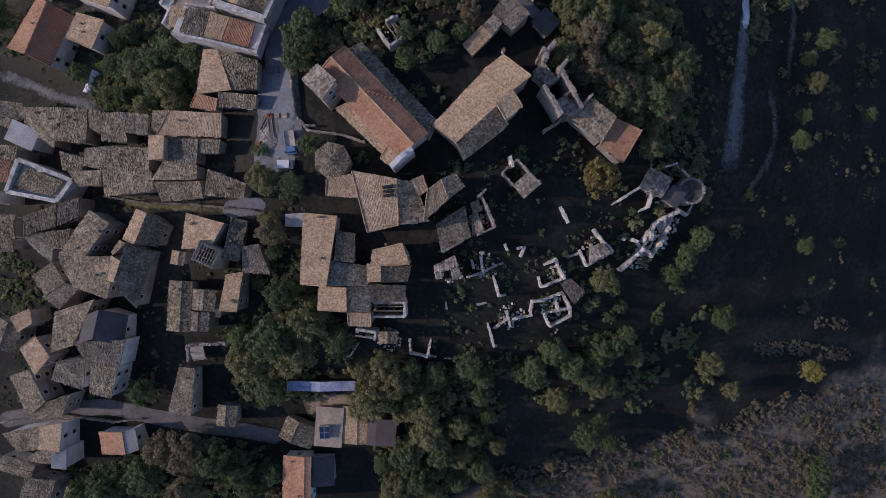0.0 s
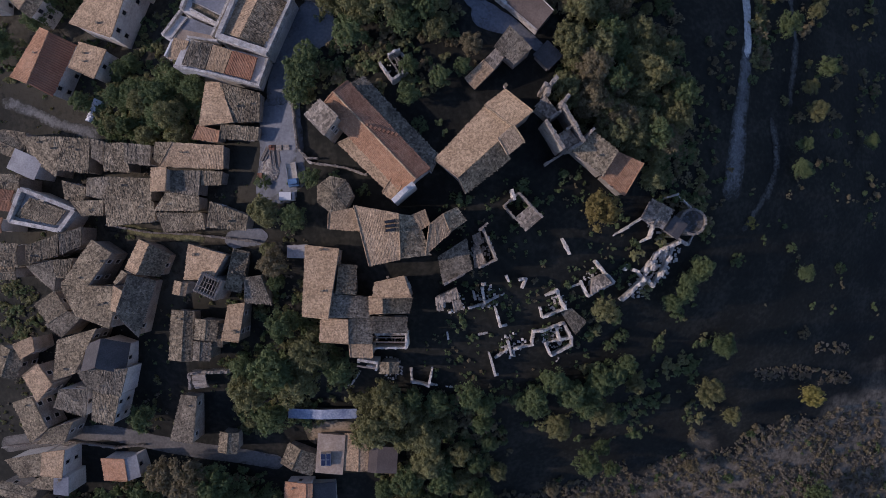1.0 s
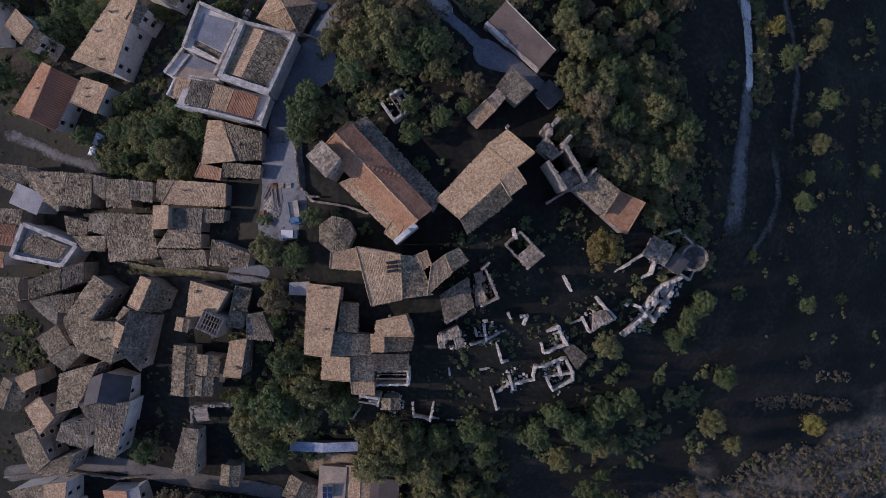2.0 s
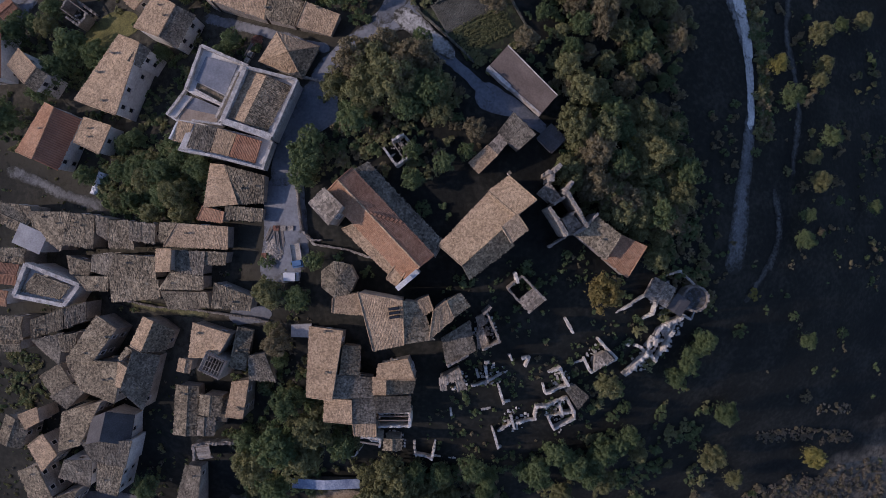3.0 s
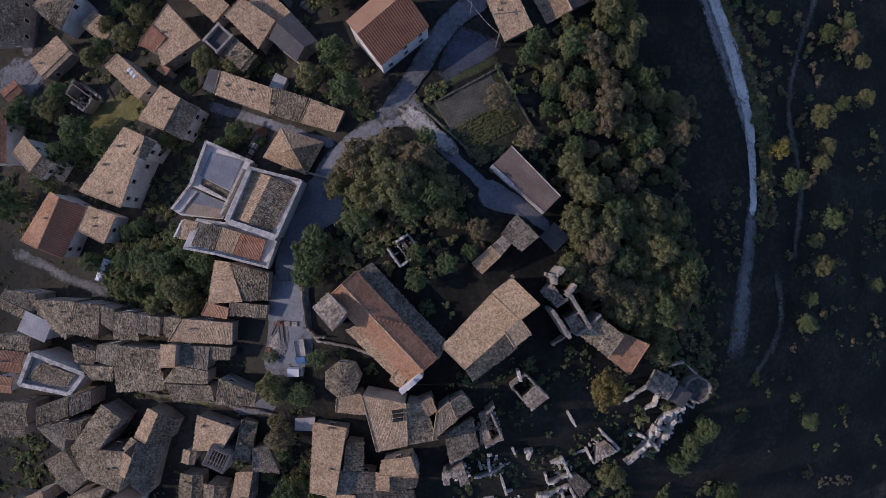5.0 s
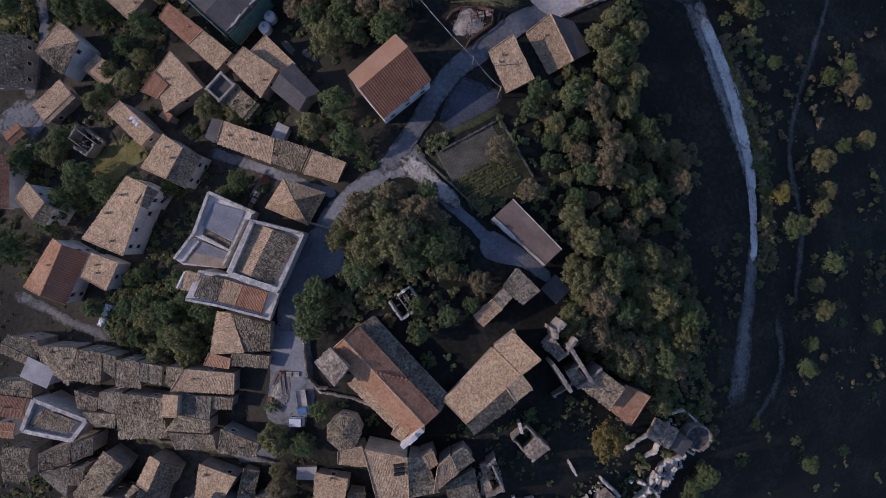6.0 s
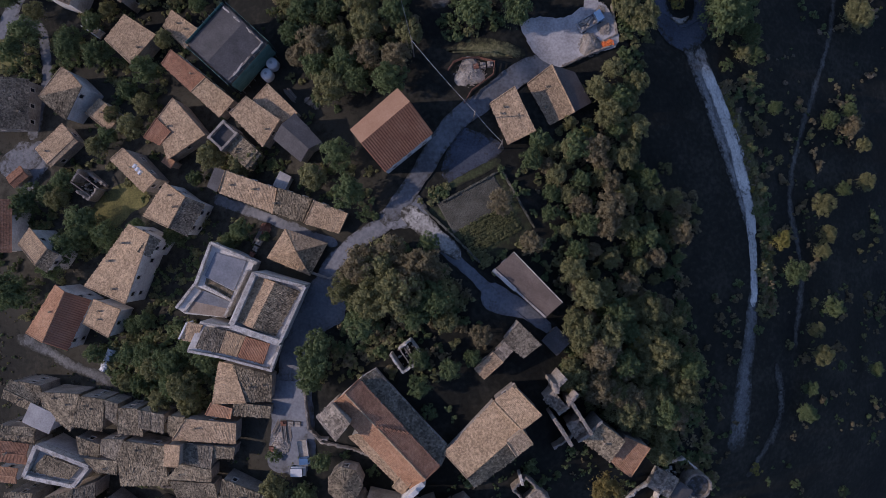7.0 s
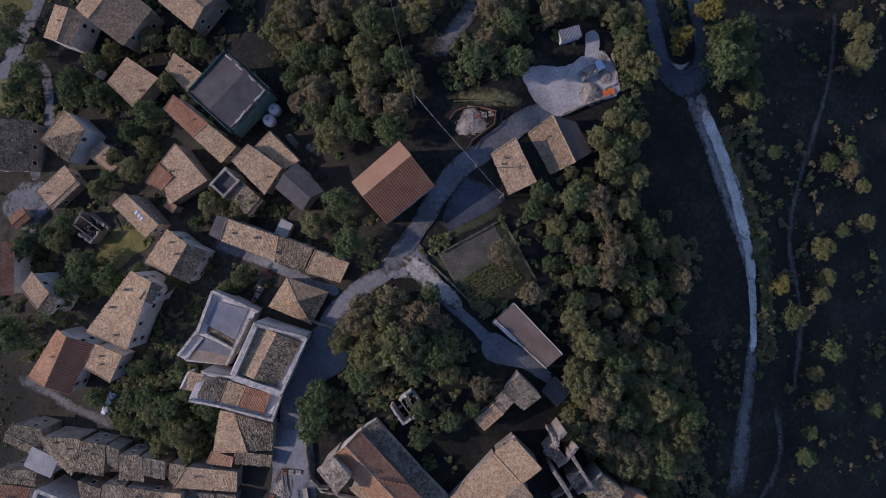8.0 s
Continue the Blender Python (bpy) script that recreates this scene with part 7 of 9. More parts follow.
free_wall([(33.6, 1.7), (34.2, 2.7)], 1.2, "jagged pale limestone wall of a fallen range", thick=.55, ragged=1.3)
# other houses of the west
house(-81.3, 74.9, -18.5, -136, 7.7, 5.0, 0.85, 0.16, "tan", "stone")
ruin(-74.4, 66.7, -15.8, -126, 4.4, 5.9, 0.5, 0.3, "tan", "stone")
house(-55.7, 70.9, -13.0, -124, 1.7, 2.4, 0.9, 0.15, "orange", "stone")
house(-81.7, 108.5, -20.0, -109, 7.3, 6.3, 0.6, 0.3, "tan", "white")
house(-69.4, 110.8, -17.0, -128, 9.5, 11.2, 0.38, 0.3, "tan", "stone")
house(-53.4, 112.7, -15.0, -39, 8.8, 9.0, 0.5, 0.3, "tan", "stone")
house(-92.9, 83.6, -20.0, -90, 10.5, 9.0, 0.3, 0.25, "dark", "stone")
house(-91.2, 58.3, -15.0, -90, 10.6, 6.2, 0.5, 0.25, "red", "white")
house(-42.7, 92.3, -7.9, -132, 10.0, 10.6, 0.5, 0.14, "slate", "white")
repair_edge(-42.7, 92.3, -7.9, -132, 10.0, 10.6)
# open roofless ruin: its dark inside is put in as a dark felt floor
parapet_house(-43.3, 75.2, -8.0, -132, 4.3, 3.7, 0.5, 0, "slate", "stone")
house(-39.7, 72.5, -8.5, -131, 3.9, 6.3, 0.9, 0.2, "old", "stone")
house(-31.8, 66.7, -7.0, -116, 3.0, 2.6, 0.9, 0.05, "slab", "white")
roofed([("old", (-38.8, 34.1, -0.8), (-31.7, 32.3, -0.6), (-32.0, 27.7, -1.3), (-36.7, 27.4, -1.4)), ("tan", (-36.4, 27.4, -1.0), (-38.6, 34.1, -0.8), (-41.4, 34.4, -1.6), (-42.7, 26.9, -1.9))], ridge=False)
roofed([("orange", (-42.9, 27.1, -2.0), (-39.1, 26.1, -1.9), (-39.6, 24.2, -2.4), (-44.1, 24.8, -2.5))])
roofed([("old", (-38.9, 27.2, -1.7), (-32.1, 26.6, -1.5), (-32.5, 24.5, -2.1), (-39.2, 24.8, -2.3))])
house(-83.1, 25.3, -11.5, 155, 7.3, 3.6, 0.5, 0.25, "old", "stone")
house(-84.4, 14.8, -10.5, 174, 6.2, 3.7, 0.5, 0.25, "red", "white")
house(-86.4, 10.1, -11.5, 175, 4.6, 2.7, 0.5, 0.25, "orange", "white")
house(-79.1, 21.4, -10.5, -114, 4.1, 5.5, 0.5, 0.02, "slab", "white")
house(-84.4, 18.1, -11.0, 176, 8.3, 2.9, 0.5, 0.25, "old", "stone")
house(-84.1, 4.3, -12.0, 178, 5.5, 4.2, 0.4, 0.25, "old", "stone")
house(-85.0, 0.8, -13.0, -180, 5.0, 2.3, 0.4, 0.25, "old", "stone")
house(-86.6, -17.1, -16.5, -108, 5.8, 4.8, 0.5, 0.25, "old", "stone")
house(-82.6, -50.4, -20.0, 174, 6.3, 6.4, 0.5, 0.25, "old", "stone")
house(-75.2, -51.1, -20.0, 173, 3.9, 4.5, 0.5, 0.25, "tan", "stone")
house(-88.0, -44.9, -21.0, 164, 7.9, 2.8, 0.5, 0.2, "old", "stone")
house(-43.0, -33.1, -16.8, -95, 4.2, 3.5, 0.5, 0.25, "old", "stone")
pergola(-41.6, -1.0, -3.0, -115, 3.8, 4.2, 0.5, 0.3, "old", "stone")
house(-47.8, -1.6, -6.0, -100, 2.5, 2.2, 0.6, 0.2, "tan", "stone")
house(-48.9, -10.6, -9.2, -93, 9.4, 4.1, 0.6, 0.2, "old", "stone")
house(-43.9, -9.4, -8.0, -95, 3.9, 3.9, 0.5, 0.14, "old", "stone")
house(-44.9, -13.4, -8.6, -93, 3.6, 2.9, 0.4, 0.14, "dark", "stone")
house(-41.9, -10.5, -9.2, -94, 4.4, 1.9, 0.9, 0.1, "dark", "stone")
house(-37.4, 1.7, -5.4, -103, 7.6, 2.9, 0.1, 0.15, "old", "stone")
ruin(-9.6, -10.8, -4.0, -90, 3.1, 6.2, 0.5, 0.3, "old", "stone")
ruin(-14.1, -15.6, -6.5, -99, 2.1, 4.1, 0.5, 0.3, "old", "stone")
house(-10.1, -16.1, -7.0, -90, 2.2, 3.2, 0.5, 0.2, "old", "stone")
roof_light(-60.0, 69.5, -8.1, 50, True)
roof_light(-59.5, 68.9, -8.1, 50, True)
roof_light(-59.0, 68.3, -8.1, 50, True)
roof_light(-8.9, 10.1, 5.1, 9)
roof_light(-8.8, 9.4, 5.1, 9)
roof_light(-8.8, 8.7, 5.1, 9)
house(-90.7, 68.6, -20.5, -140, 3.9, 2.6, 0.6, 0.25, "red", "stone")
roofed([("rubble", (-16.8, 26.6, 7.6), (-19.2, 23.5, 7.2), (-22.6, 27.0, 6.0), (-20.0, 29.6, 6.3))], "stone", "bell_tower", "squat square stone bell tower with rough slab roof", "tower")
round_house(-18.4, 14.7, 2.6, 3.1, 7, 0.3, "old", "stone")
# large house beside the church and the ruins past it
ruin(-8.2, 36.4, 2.6, -144, 4.7, 4.3, 0.5, 0.3, "old", "stone")
house(17.6, 38.8, -0.5, -135, 3.6, 3.6, 0.5, 0.1, "slate", "stone")
roofed([("rubble", (14.6, 13.2, -0.3), (16.7, 11.1, -0.3), (14.0, 8.7, -0.7), (12.0, 11.0, -0.7))], label="ruined stone house with a fallen slab floor", windows=False, ridge=False)
free_wall([(10.2, 13.1), (12.6, 15.2)], 3.2, "broken wall of a ruined stone house", mat=WALL["stone"], ragged=.5)
free_wall([(12.6, 15.2), (14.6, 13.2), (16.7, 11.1)], 3.2, "broken wall of a ruined stone house", mat=WALL["stone"], ragged=.5, thick=.3)
free_wall([(10.2, 13.1), (12.0, 11.0)], 3.0, "broken wall of a ruined stone house", mat=WALL["stone"], ragged=.6)
house(38.6, 12.0, -6.5, -118, 4.1, 4.2, 0.5, 0.15, "rubble", "stone")
house(42.4, 9.6, -7.6, -125, 3.4, 2.8, 0.5, 0.1, "slate", "stone")
free_wall([(40.4, 15.0), (43.2, 15.8), (46.6, 13.0)], 1.6)
free_wall([(39.9, 7.3), (42.9, 8.5), (46.4, 6.4), (47.9, 8.3)], 1.4)
free_wall([(44.0, 11.5), (46.4, 9.8)], 1.0)
# houses on the lower road
house(-29.1, -37.1, -19.0, -114, 4.6, 6.6, 0.4, 0.25, "old", "stone")
house(-23.0, -35.9, -18.6, -94, 8.0, 5.4, 0.7, 0.03, "court", "stone")
house(-17.3, -35.6, -18.8, -91, 7.6, 5.6, 0.5, 0.12, "tan", "stone")
house(-12.3, -36.8, -18.0, -94, 5.3, 5.6, 0.3, 0.1, "brown", "stone")
house(-29.9, -47.9, -20.5, -91, 11.2, 5.6, 0.8, 0.2, "orange", "white")
house(-25.3, -46.2, -22.5, -90, 6.2, 5.2, 0.2, 0.2, "slate", "white")
house(-24.1, -27.0, -18.7, -90, 1.9, 13.3, 0.5, 0.1, "blue", "stone")
free_wall([(-16.3, -18.0), (-17.9, -20.6), (-18.8, -20.9)], 2.0)
free_wall([(36.1, 11.3), (30.9, 8.1)], 1.6)
free_wall([(36.2, 6.9), (38.1, 7.9), (38.5, 10.5)], 2.2)
free_wall([(-48.6, -18.7), (-41.6, -18.1)], 2.2)
# retaining and garden walls
free_wall([(-26.5, 31.5), (-26.0, 26.8), (-25.5, 22.9), (-23.6, 21.2), (-22.0, 21.2)], 1.4, "pale rendered wall along the lane", "garden_wall", WALL["stone"], 0.12, 0.3)
free_wall([(-65.1, 10.1), (-55.7, 8.6), (-46.2, 8.2), (-35.0, 7.0), (-32.3, 6.4)], 1.0, "mossy retaining wall along the lane", "garden_wall", WALL["stone"], 0.12, 0.3)
free_wall([(-94.4, -37.0), (-79.6, -34.7), (-68.4, -35.9), (-62.2, -35.1)], 1.0, "low stone wall along the lower road", "garden_wall", WALL["stone"], 0.12, 0.3)
free_wall([(-2.5, 62.9), (2.7, 65.8), (8.1, 68.8), (11.0, 63.7), (14.0, 58.5)], 0.5, "low mossy garden wall round the tilled plot", "garden_wall", MOSSY, 0.12, 0.3)
free_wall([(-5.7, 61.7), (-0.8, 57.3), (4.4, 52.2)], 0.6, "low mossy wall between lane and garden", "garden_wall", MOSSY, 0.12, 0.3)
board_fence([(-1.6, 87.1), (-0.6, 88.5), (0.9, 89.1), (4.0, 89.2), (6.8, 88.5), (6.5, 86.2), (4.2, 84.4), (2.6, 83.2), (1.3, 80.8)], 1.3)
free_wall([(19.5, 88.6), (26.1, 91.6), (28.3, 92.3)], 0.9, "pale boundary wall of the building site", "garden_wall", WALL["stone"], 0.12, 0.3)
free_wall([(-28.2, 50.8), (-22.3, 49.1), (-19.8, 51.1)], 1.2, "white wall beside the hip-roofed house", "garden_wall", WALL["stone"], 0.12, 0.3)
free_wall([(-24.6, 21.9), (-23.4, 20.5), (-17.4, 19.6), (-13.4, 18.2)], 1.0, "stone wall along the church yard", "garden_wall", WALL["stone"], 0.12, 0.3)
free_wall([(28.6, 100.2), (29.6, 94.7), (26.2, 92.8)], 0.6, "pale gravel bank edge", "garden_wall", WALL["stone"], 0.12, 0.3)
# building yard and lane details
silo_tank(-35.6, 90.0, 0, 1.15)
silo_tank(-36.6, 87.9, 0, 1.15)
small_truck(-26.5, 18.6, None, -81)
van(-27.6, 14.8, None, 0)
container(20.3, 103.1, None, 17)
dumper(24.3, 96.6, None, 31)
heap(24.6, 92.8, -8.2, 0, 2.3, 1.0)
heap(27.4, 95.8, -8.2, 0, 1.6, 0.5)
heap(26.6, 99.1, None, 0, 1.6, 0.5)
heap(2.4, 86.2, None, 0, 3.0, 0.6)
pallets(4.7, 87.9, None, 10)
heap(-30.5, 19.5, None, 0, 2.2, 0.7)
timber_stack(-29.6, 21.4, None, -82, 9, 1.4)
timber_stack(-31.7, 22.5, None, 63, 5, 1.2)
timber_stack(-31.5, 83.7, None, -48, 6, 1.6)
pallets(-31.3, 18.5, None, 0)
pallets(-29.0, 23.3, None, 0)
greenhouse(-67.9, 32.2, None, -112, 4.6, 1.9)
netting_heap(27.9, 92.9, -8.05, 18)
pole(-7.9, 90.0, None, 0, 9)
pole(7.6, 72.7, None, 0, 7)
pole(-13.3, 111.0, None, 0, 9)
pole(3.0, 77.8, None, 0, 7)
solar_panel(-24.3, -36.8, -17.8, -90)
solar_panel(-23.2, -36.7, -17.6, -90)
round_ruin(45.8, 10.7, -8.0, 0, 2.3)
stair_rail(-77.6, 100.7, None, -34)
vault(-45.5, -19.7, -13.0, 7, 8, 3)
scaffold(-42.6, 92.2, -7.5, -132, 9.4, 10.0)
timber_stack(-36.4, 56.5, None, 62, 8, 1.4)
pallets(-37.1, 54.3, None, 60)
heap(-35.3, 57.8, None, 0, 1.3, 0.4, RUST)
timber_stack(-26.5, 81.3, None, 56, 24, .5)
strewn(40.7, 1.7, 2.6, 90)
strewn(43.4, 5.0, 2.2, 70)
strewn(37.0, -2.1, 2.0, 50)
strewn(20.7, -11.2, 2.4, 60)
strewn(21.2, -4.6, 1.8, 40)
strewn(13.0, -12.8, 2.6, 50)
strewn(7.8, -3.0, 2.6, 50)
strewn(1.6, -4.0, 2.2, 40)
strewn(28.0, 0.1, 2.2, 40)
strewn(-10.2, -17.3, 2.4, 60)
strewn(6.6, 5.6, 2.4, 60)
strewn(40.3, 11.2, 2.8, 60)
furrows(3.1, 62.7, None, 29, 11.5, 6.2)

for _p, _q in ((2, 0), (0, 3), (3, 1)):
    cable(POLES[_p], POLES[_q])


# ---- trees ----
def leaf_cloud(rng, blobs, leaves, size, up=0.5, loose=0.55):
    """Small pointed leaves scattered on the shells of many clumps, facing outwards and up."""
    verts, faces = [], []
    rs = np.random.RandomState(rng.randrange(10 ** 6))
    for (bx, by, bz, br) in blobs:
        d = rs.normal(size=(leaves, 3))
        d /= np.linalg.norm(d, axis=1)[:, None]
        d[:, 2] = np.where(d[:, 2] < -0.3, -d[:, 2], d[:, 2])
        rad = br * rs.uniform(0.4, 1.28, size=(leaves, 1))
        c = np.array([bx, by, bz]) + d * rad * np.array([1, 1, 0.8])
        n = d + np.array([0, 0, up]) + rs.normal(size=(leaves, 3)) * loose
        n /= np.linalg.norm(n, axis=1)[:, None]
        t = np.cross(n, rs.normal(size=(leaves, 3)))
        t /= np.linalg.norm(t, axis=1)[:, None]
        b = np.cross(n, t)
        s = size * rs.uniform(0.6, 1.4, size=(leaves, 1))
        k = len(verts)
        tri = np.stack([c - t * s * 0.8 - b * s * 0.6, c + t * s * 0.8 - b * s * 0.6, c + b * s], 1).reshape(-1, 3)
        verts += tri.tolist()
        faces += [(k + 3 * i, k + 3 * i + 1, k + 3 * i + 2) for i in range(leaves)]
    return verts, faces


PROTO = {}
TREE_WORDS = {"dark": "dense dark green broadleaf tree", "olive": "olive green broadleaf tree", "yellow": "small tree with yellowing leaves", "brown": "broad tree with brownish autumn leaves", "autumn": "round tree with golden autumn leaves"}


def tree_proto(kind, variant, shrub):
    rng = random.Random(variant * 31 + len(kind) + (500 if shrub else 0))
    e = new("shrub" if shrub else "tree")
    blobs = []
    nb = 24 if shrub else 56
    for i in range(nb):
        an, rr = rng.uniform(0, 2 * math.pi), math.sqrt(rng.random()) * 0.86
        lob = 1 + 0.14 * math.sin(3 * an + variant) + 0.10 * math.sin(5 * an + 2.1 * variant)
        dome = math.sqrt(max(0.0, 1 - (rr * 1.08) ** 2))
        z = (0.15 + 0.5 * dome * rng.uniform(0.75, 1.0)) if shrub else (0.62 + 0.95 * dome * rng.uniform(0.72, 1.02))
        blobs.append((rr * lob * math.cos(an), rr * lob * math.sin(an), z, rng.uniform(0.1, 0.22) * (1.2 if shrub else 1.0)))
    lv, lf = leaf_cloud(rng, blobs, 46 if shrub else 50, 0.066 if shrub else 0.053)
    if not shrub:
        fv, ff = leaf_cloud(rng, [(0, 0, 0.66, 0.74), (0.1, -0.1, 0.9, 0.5)], 430, 0.056)
        lf += [tuple(len(lv) + i for i in q) for q in ff]
        lv += fv
    vs, fs = [], []
    h = 0.3 if shrub else 0.95
    limb(vs, fs, (0, 0, -0.25), (0.02, 0.01, h), 0.09 if not shrub else 0.05, 0.05 if not shrub else 0.03)
    for b in blobs[:7]:
        limb(vs, fs, (0.02, 0.01, h * 0.8), b[:3], 0.035, 0.008, 5)
    part("trunk", (vs, fs), [BARK], e)
    ob = mesh_object("crown", lv, lf, [LEAF[kind]], e)
    return e


def tree(kind, x, y, r, shrub=False, rng=random.Random(9)):
    v = rng.randrange(2 if shrub else 3)
    key = (kind, v, shrub)
    z = ground(x, y)
    m = Matrix.LocRotScale((x, y, z), Euler((0, 0, rng.uniform(0, 6.28))), (r, r, r * rng.uniform(0.9, 1.2) * (1.0 if shrub else 1.25)))
    if key not in PROTO:
        e = tree_proto(kind, v, shrub)
        tagged(e, (f"low {kind} shrub growing on the slope" if shrub else TREE_WORDS[kind] + " on the hillside"), "shrub" if shrub else "tree", "shrubs" if shrub else "trees")
        e.matrix_basis = m
        PROTO[key] = e
        e["size"] = 1.0
        return e
    e = PROTO[key]
    s = e.matrix_basis.to_scale()
    return copy_thing(e, m @ Matrix.Diagonal((1 / s.x, 1 / s.y, 1 / s.z, 1)))


def inside(x, y, poly):
    hit = False
    for (x0, y0), (x1, y1) in zip(poly, poly[1:] + poly[:1]):
        if (y0 > y) != (y1 > y) and x < (x1 - x0) * (y - y0) / (y1 - y0) + x0:
            hit = not hit
    return hit


def free(x, y, r):
    for _, hx, hy, ha, hl, hw, *_ in HOUSES + STANDING:
        ca, sa = math.cos(radians(ha)), math.sin(radians(ha))
        u, v = (x - hx) * ca + (y - hy) * sa, -(x - hx) * sa + (y - hy) * ca
        if abs(u) < hl / 2 + r and abs(v) < hw / 2 + r:
            return False
    return True


def grove(kinds, poly, spacing, r0, r1, seed, shrub=False):
    """Trees of mixed kinds scattered inside a stretch of the plan."""
    rng = random.Random(seed)
    xs, ys = [p[0] for p in poly], [p[1] for p in poly]
    placed = []
    n = int((max(xs) - min(xs)) * (max(ys) - min(ys)) / spacing ** 2 * 3)
    for _ in range(n):
        x, y = rng.uniform(min(xs), max(xs)), rng.uniform(min(ys), max(ys))
        if not inside(x, y, poly) or any((x - a) ** 2 + (y - b) ** 2 < spacing ** 2 for a, b in placed):
            continue
        r = rng.uniform(r0, r1)
        if not free(x, y, r * 0.6) or not clear_of_roads(x, y, r * .7):
            continue
        placed.append((x, y))
        tree(rng.choice(kinds), x, y, r, shrub, rng)


def wood(kinds, poly, spacing, r0, r1, seed):
    """A stretch of woodland that nobody could count, joined for each leaf colour."""
    rng = random.Random(seed)
    xs, ys = [p[0] for p in poly], [p[1] for p in poly]
    placed, rows = [], {}
    for _ in range(int((max(xs) - min(xs)) * (max(ys) - min(ys)) / spacing ** 2 * 3)):
        x, y = rng.uniform(min(xs), max(xs)), rng.uniform(min(ys), max(ys))
        if not inside(x, y, poly) or any((x - a) ** 2 + (y - b) ** 2 < spacing ** 2 for a, b in placed):
            continue
        r = rng.uniform(r0, r1)
        if free(x, y, r * 0.6) and clear_of_roads(x, y, r * .7):
            placed.append((x, y))
            rows.setdefault(rng.choice(kinds), []).append((x, y, r, rng.uniform(0, 6.28), rng.uniform(1.05, 1.5)))
    for kind, spots in rows.items():
        if (kind, 0, False) not in PROTO:
            tree(kind, *spots[0][:3], False, random.Random(0))
        src = next(PROTO[k] for k in PROTO if k[0] == kind and not k[2])
        verts, faces, idx = [], [], []
        for ob in src.children:
            me = ob.data
            co = np.array([v.co[:] for v in me.vertices])
            polys = [tuple(p.vertices) for p in me.polygons]
            for x, y, r, turn, tall in spots:
                c, s = math.cos(turn), math.sin(turn)
                out = np.stack([x + r * (co[:, 0] * c - co[:, 1] * s), y + r * (co[:, 0] * s + co[:, 1] * c), ground(x, y) + r * tall * co[:, 2]], 1)
                k = len(verts)
                verts += out.tolist()
                faces += [tuple(k + i for i in q) for q in polys]
                idx += [0 if ob.name.startswith("trunk") else 1] * len(polys)
        ob = mesh_object("woodland", verts, faces, [BARK, LEAF[kind]], None, idx)
        tagged(ob, f"close-grown wood of {kind} leafed trees", "wood", kind="stuff")


def scrub(kinds, poly, spacing, r0, r1, seed, patchy=None, label="low scrub and brambles"):
    """A cover of low bushes joined into one uncounted mass for each leaf colour."""
    rng = random.Random(seed)
    xs, ys = [p[0] for p in poly], [p[1] for p in poly]
    n = int((max(xs) - min(xs)) * (max(ys) - min(ys)) / spacing ** 2)
    rows = {}
    for _ in range(n):
        x, y = rng.uniform(min(xs), max(xs)), rng.uniform(min(ys), max(ys))
        if not inside(x, y, poly):
            continue
        r = r0 + (r1 - r0) * rng.random() ** (1 if patchy is None else 2.5)
        if patchy is not None and noise.noise(Vector((x * .11, y * .17, seed))) + .5 * noise.noise(Vector((x * .4, y * .4, seed))) < patchy:
            continue
        if free(x, y, r * 0.5) and clear_of_roads(x, y, r * 0.5):
            rows.setdefault(rng.choice(kinds), []).append((x, y, ground(x, y), r))
    for kind, spots in rows.items():
        verts, faces = [], []
        for x, y, z, r in spots:
            blobs = [(x + rng.gauss(0, .42) * r, y + rng.gauss(0, .42) * r, z + r * rng.uniform(.2, .75), r * rng.uniform(.25, .5)) for _ in range(6)]
            v, f = leaf_cloud(rng, blobs, 18 if r > .6 else 10, min(.3, .17 * r + .07))
            k = len(verts)
            verts += v
            faces += [tuple(k + i for i in q) for q in f]
        ob = mesh_object("scrub", verts, faces, [LEAF[kind]])
        tagged(ob, f"{label} of {kind} leaves on the ground", "scrub", kind="stuff")


def clear_of_roads(x, y, r):
    return all((x - a) ** 2 + (y - b) ** 2 > (w / 2 + r) ** 2 for a, b, w in ROADS)


crop_rows(5.8, 58.0, None, 29, 9.5, 5.4, 9)
tree("yellow", 84.6, -27.9, 2.9)
tree("olive", 57.0, -24.7, 3.1)
tree("olive", 64.1, -31.5, 2.2)
tree("yellow", 61.0, 10.7, 1.4, True)
tree("dark", 75.5, 0.7, 2.0)
tree("dark", 87.1, 1.6, 1.5, True)
tree("dark", 71.6, 22.2, 1.9)
tree("dark", 92.5, 29.1, 1.7)
tree("dark", 72.0, 5.9, 1.2, True)
tree("dark", 58.6, 3.5, 1.6, True)
tree("dark", 57.3, -13.9, 2.6)
tree("brown", 79.9, -13.0, 1.5, True)
tree("dark", 49.5, 2.3, 2.2)
tree("dark", 46.9, -0.4, 2.0)
tree("dark", 44.0, -4.8, 1.8)
tree("brown", 56.7, -36.7, 1.5, True)
tree("olive", 39.2, -22.2, 2.2)
tree("dark", 30.9, -19.5, 2.7)
tree("olive", 29.2, -25.0, 3.0)
tree("olive", 23.4, -30.7, 2.6)
tree("dark", 18.0, -25.1, 2.9)
tree("dark", 24.4, -23.6, 2.5)
tree("dark", 30.7, -40.2, 3.2)
tree("dark", 34.1, -37.3, 2.0)
tree("dark", 37.3, -43.4, 2.0)
tree("dark", 34.8, -11.4, 1.7, True)
tree("dark", 32.7, -13.4, 1.5, True)
tree("dark", 43.4, -14.1, 1.4, True)
tree("olive", 30.1, -5.7, 2.6)
tree("autumn", 27.0, 12.3, 3.5)
tree("olive", 37.0, 18.1, 2.4)
tree("olive", 37.7, 21.9, 2.0)
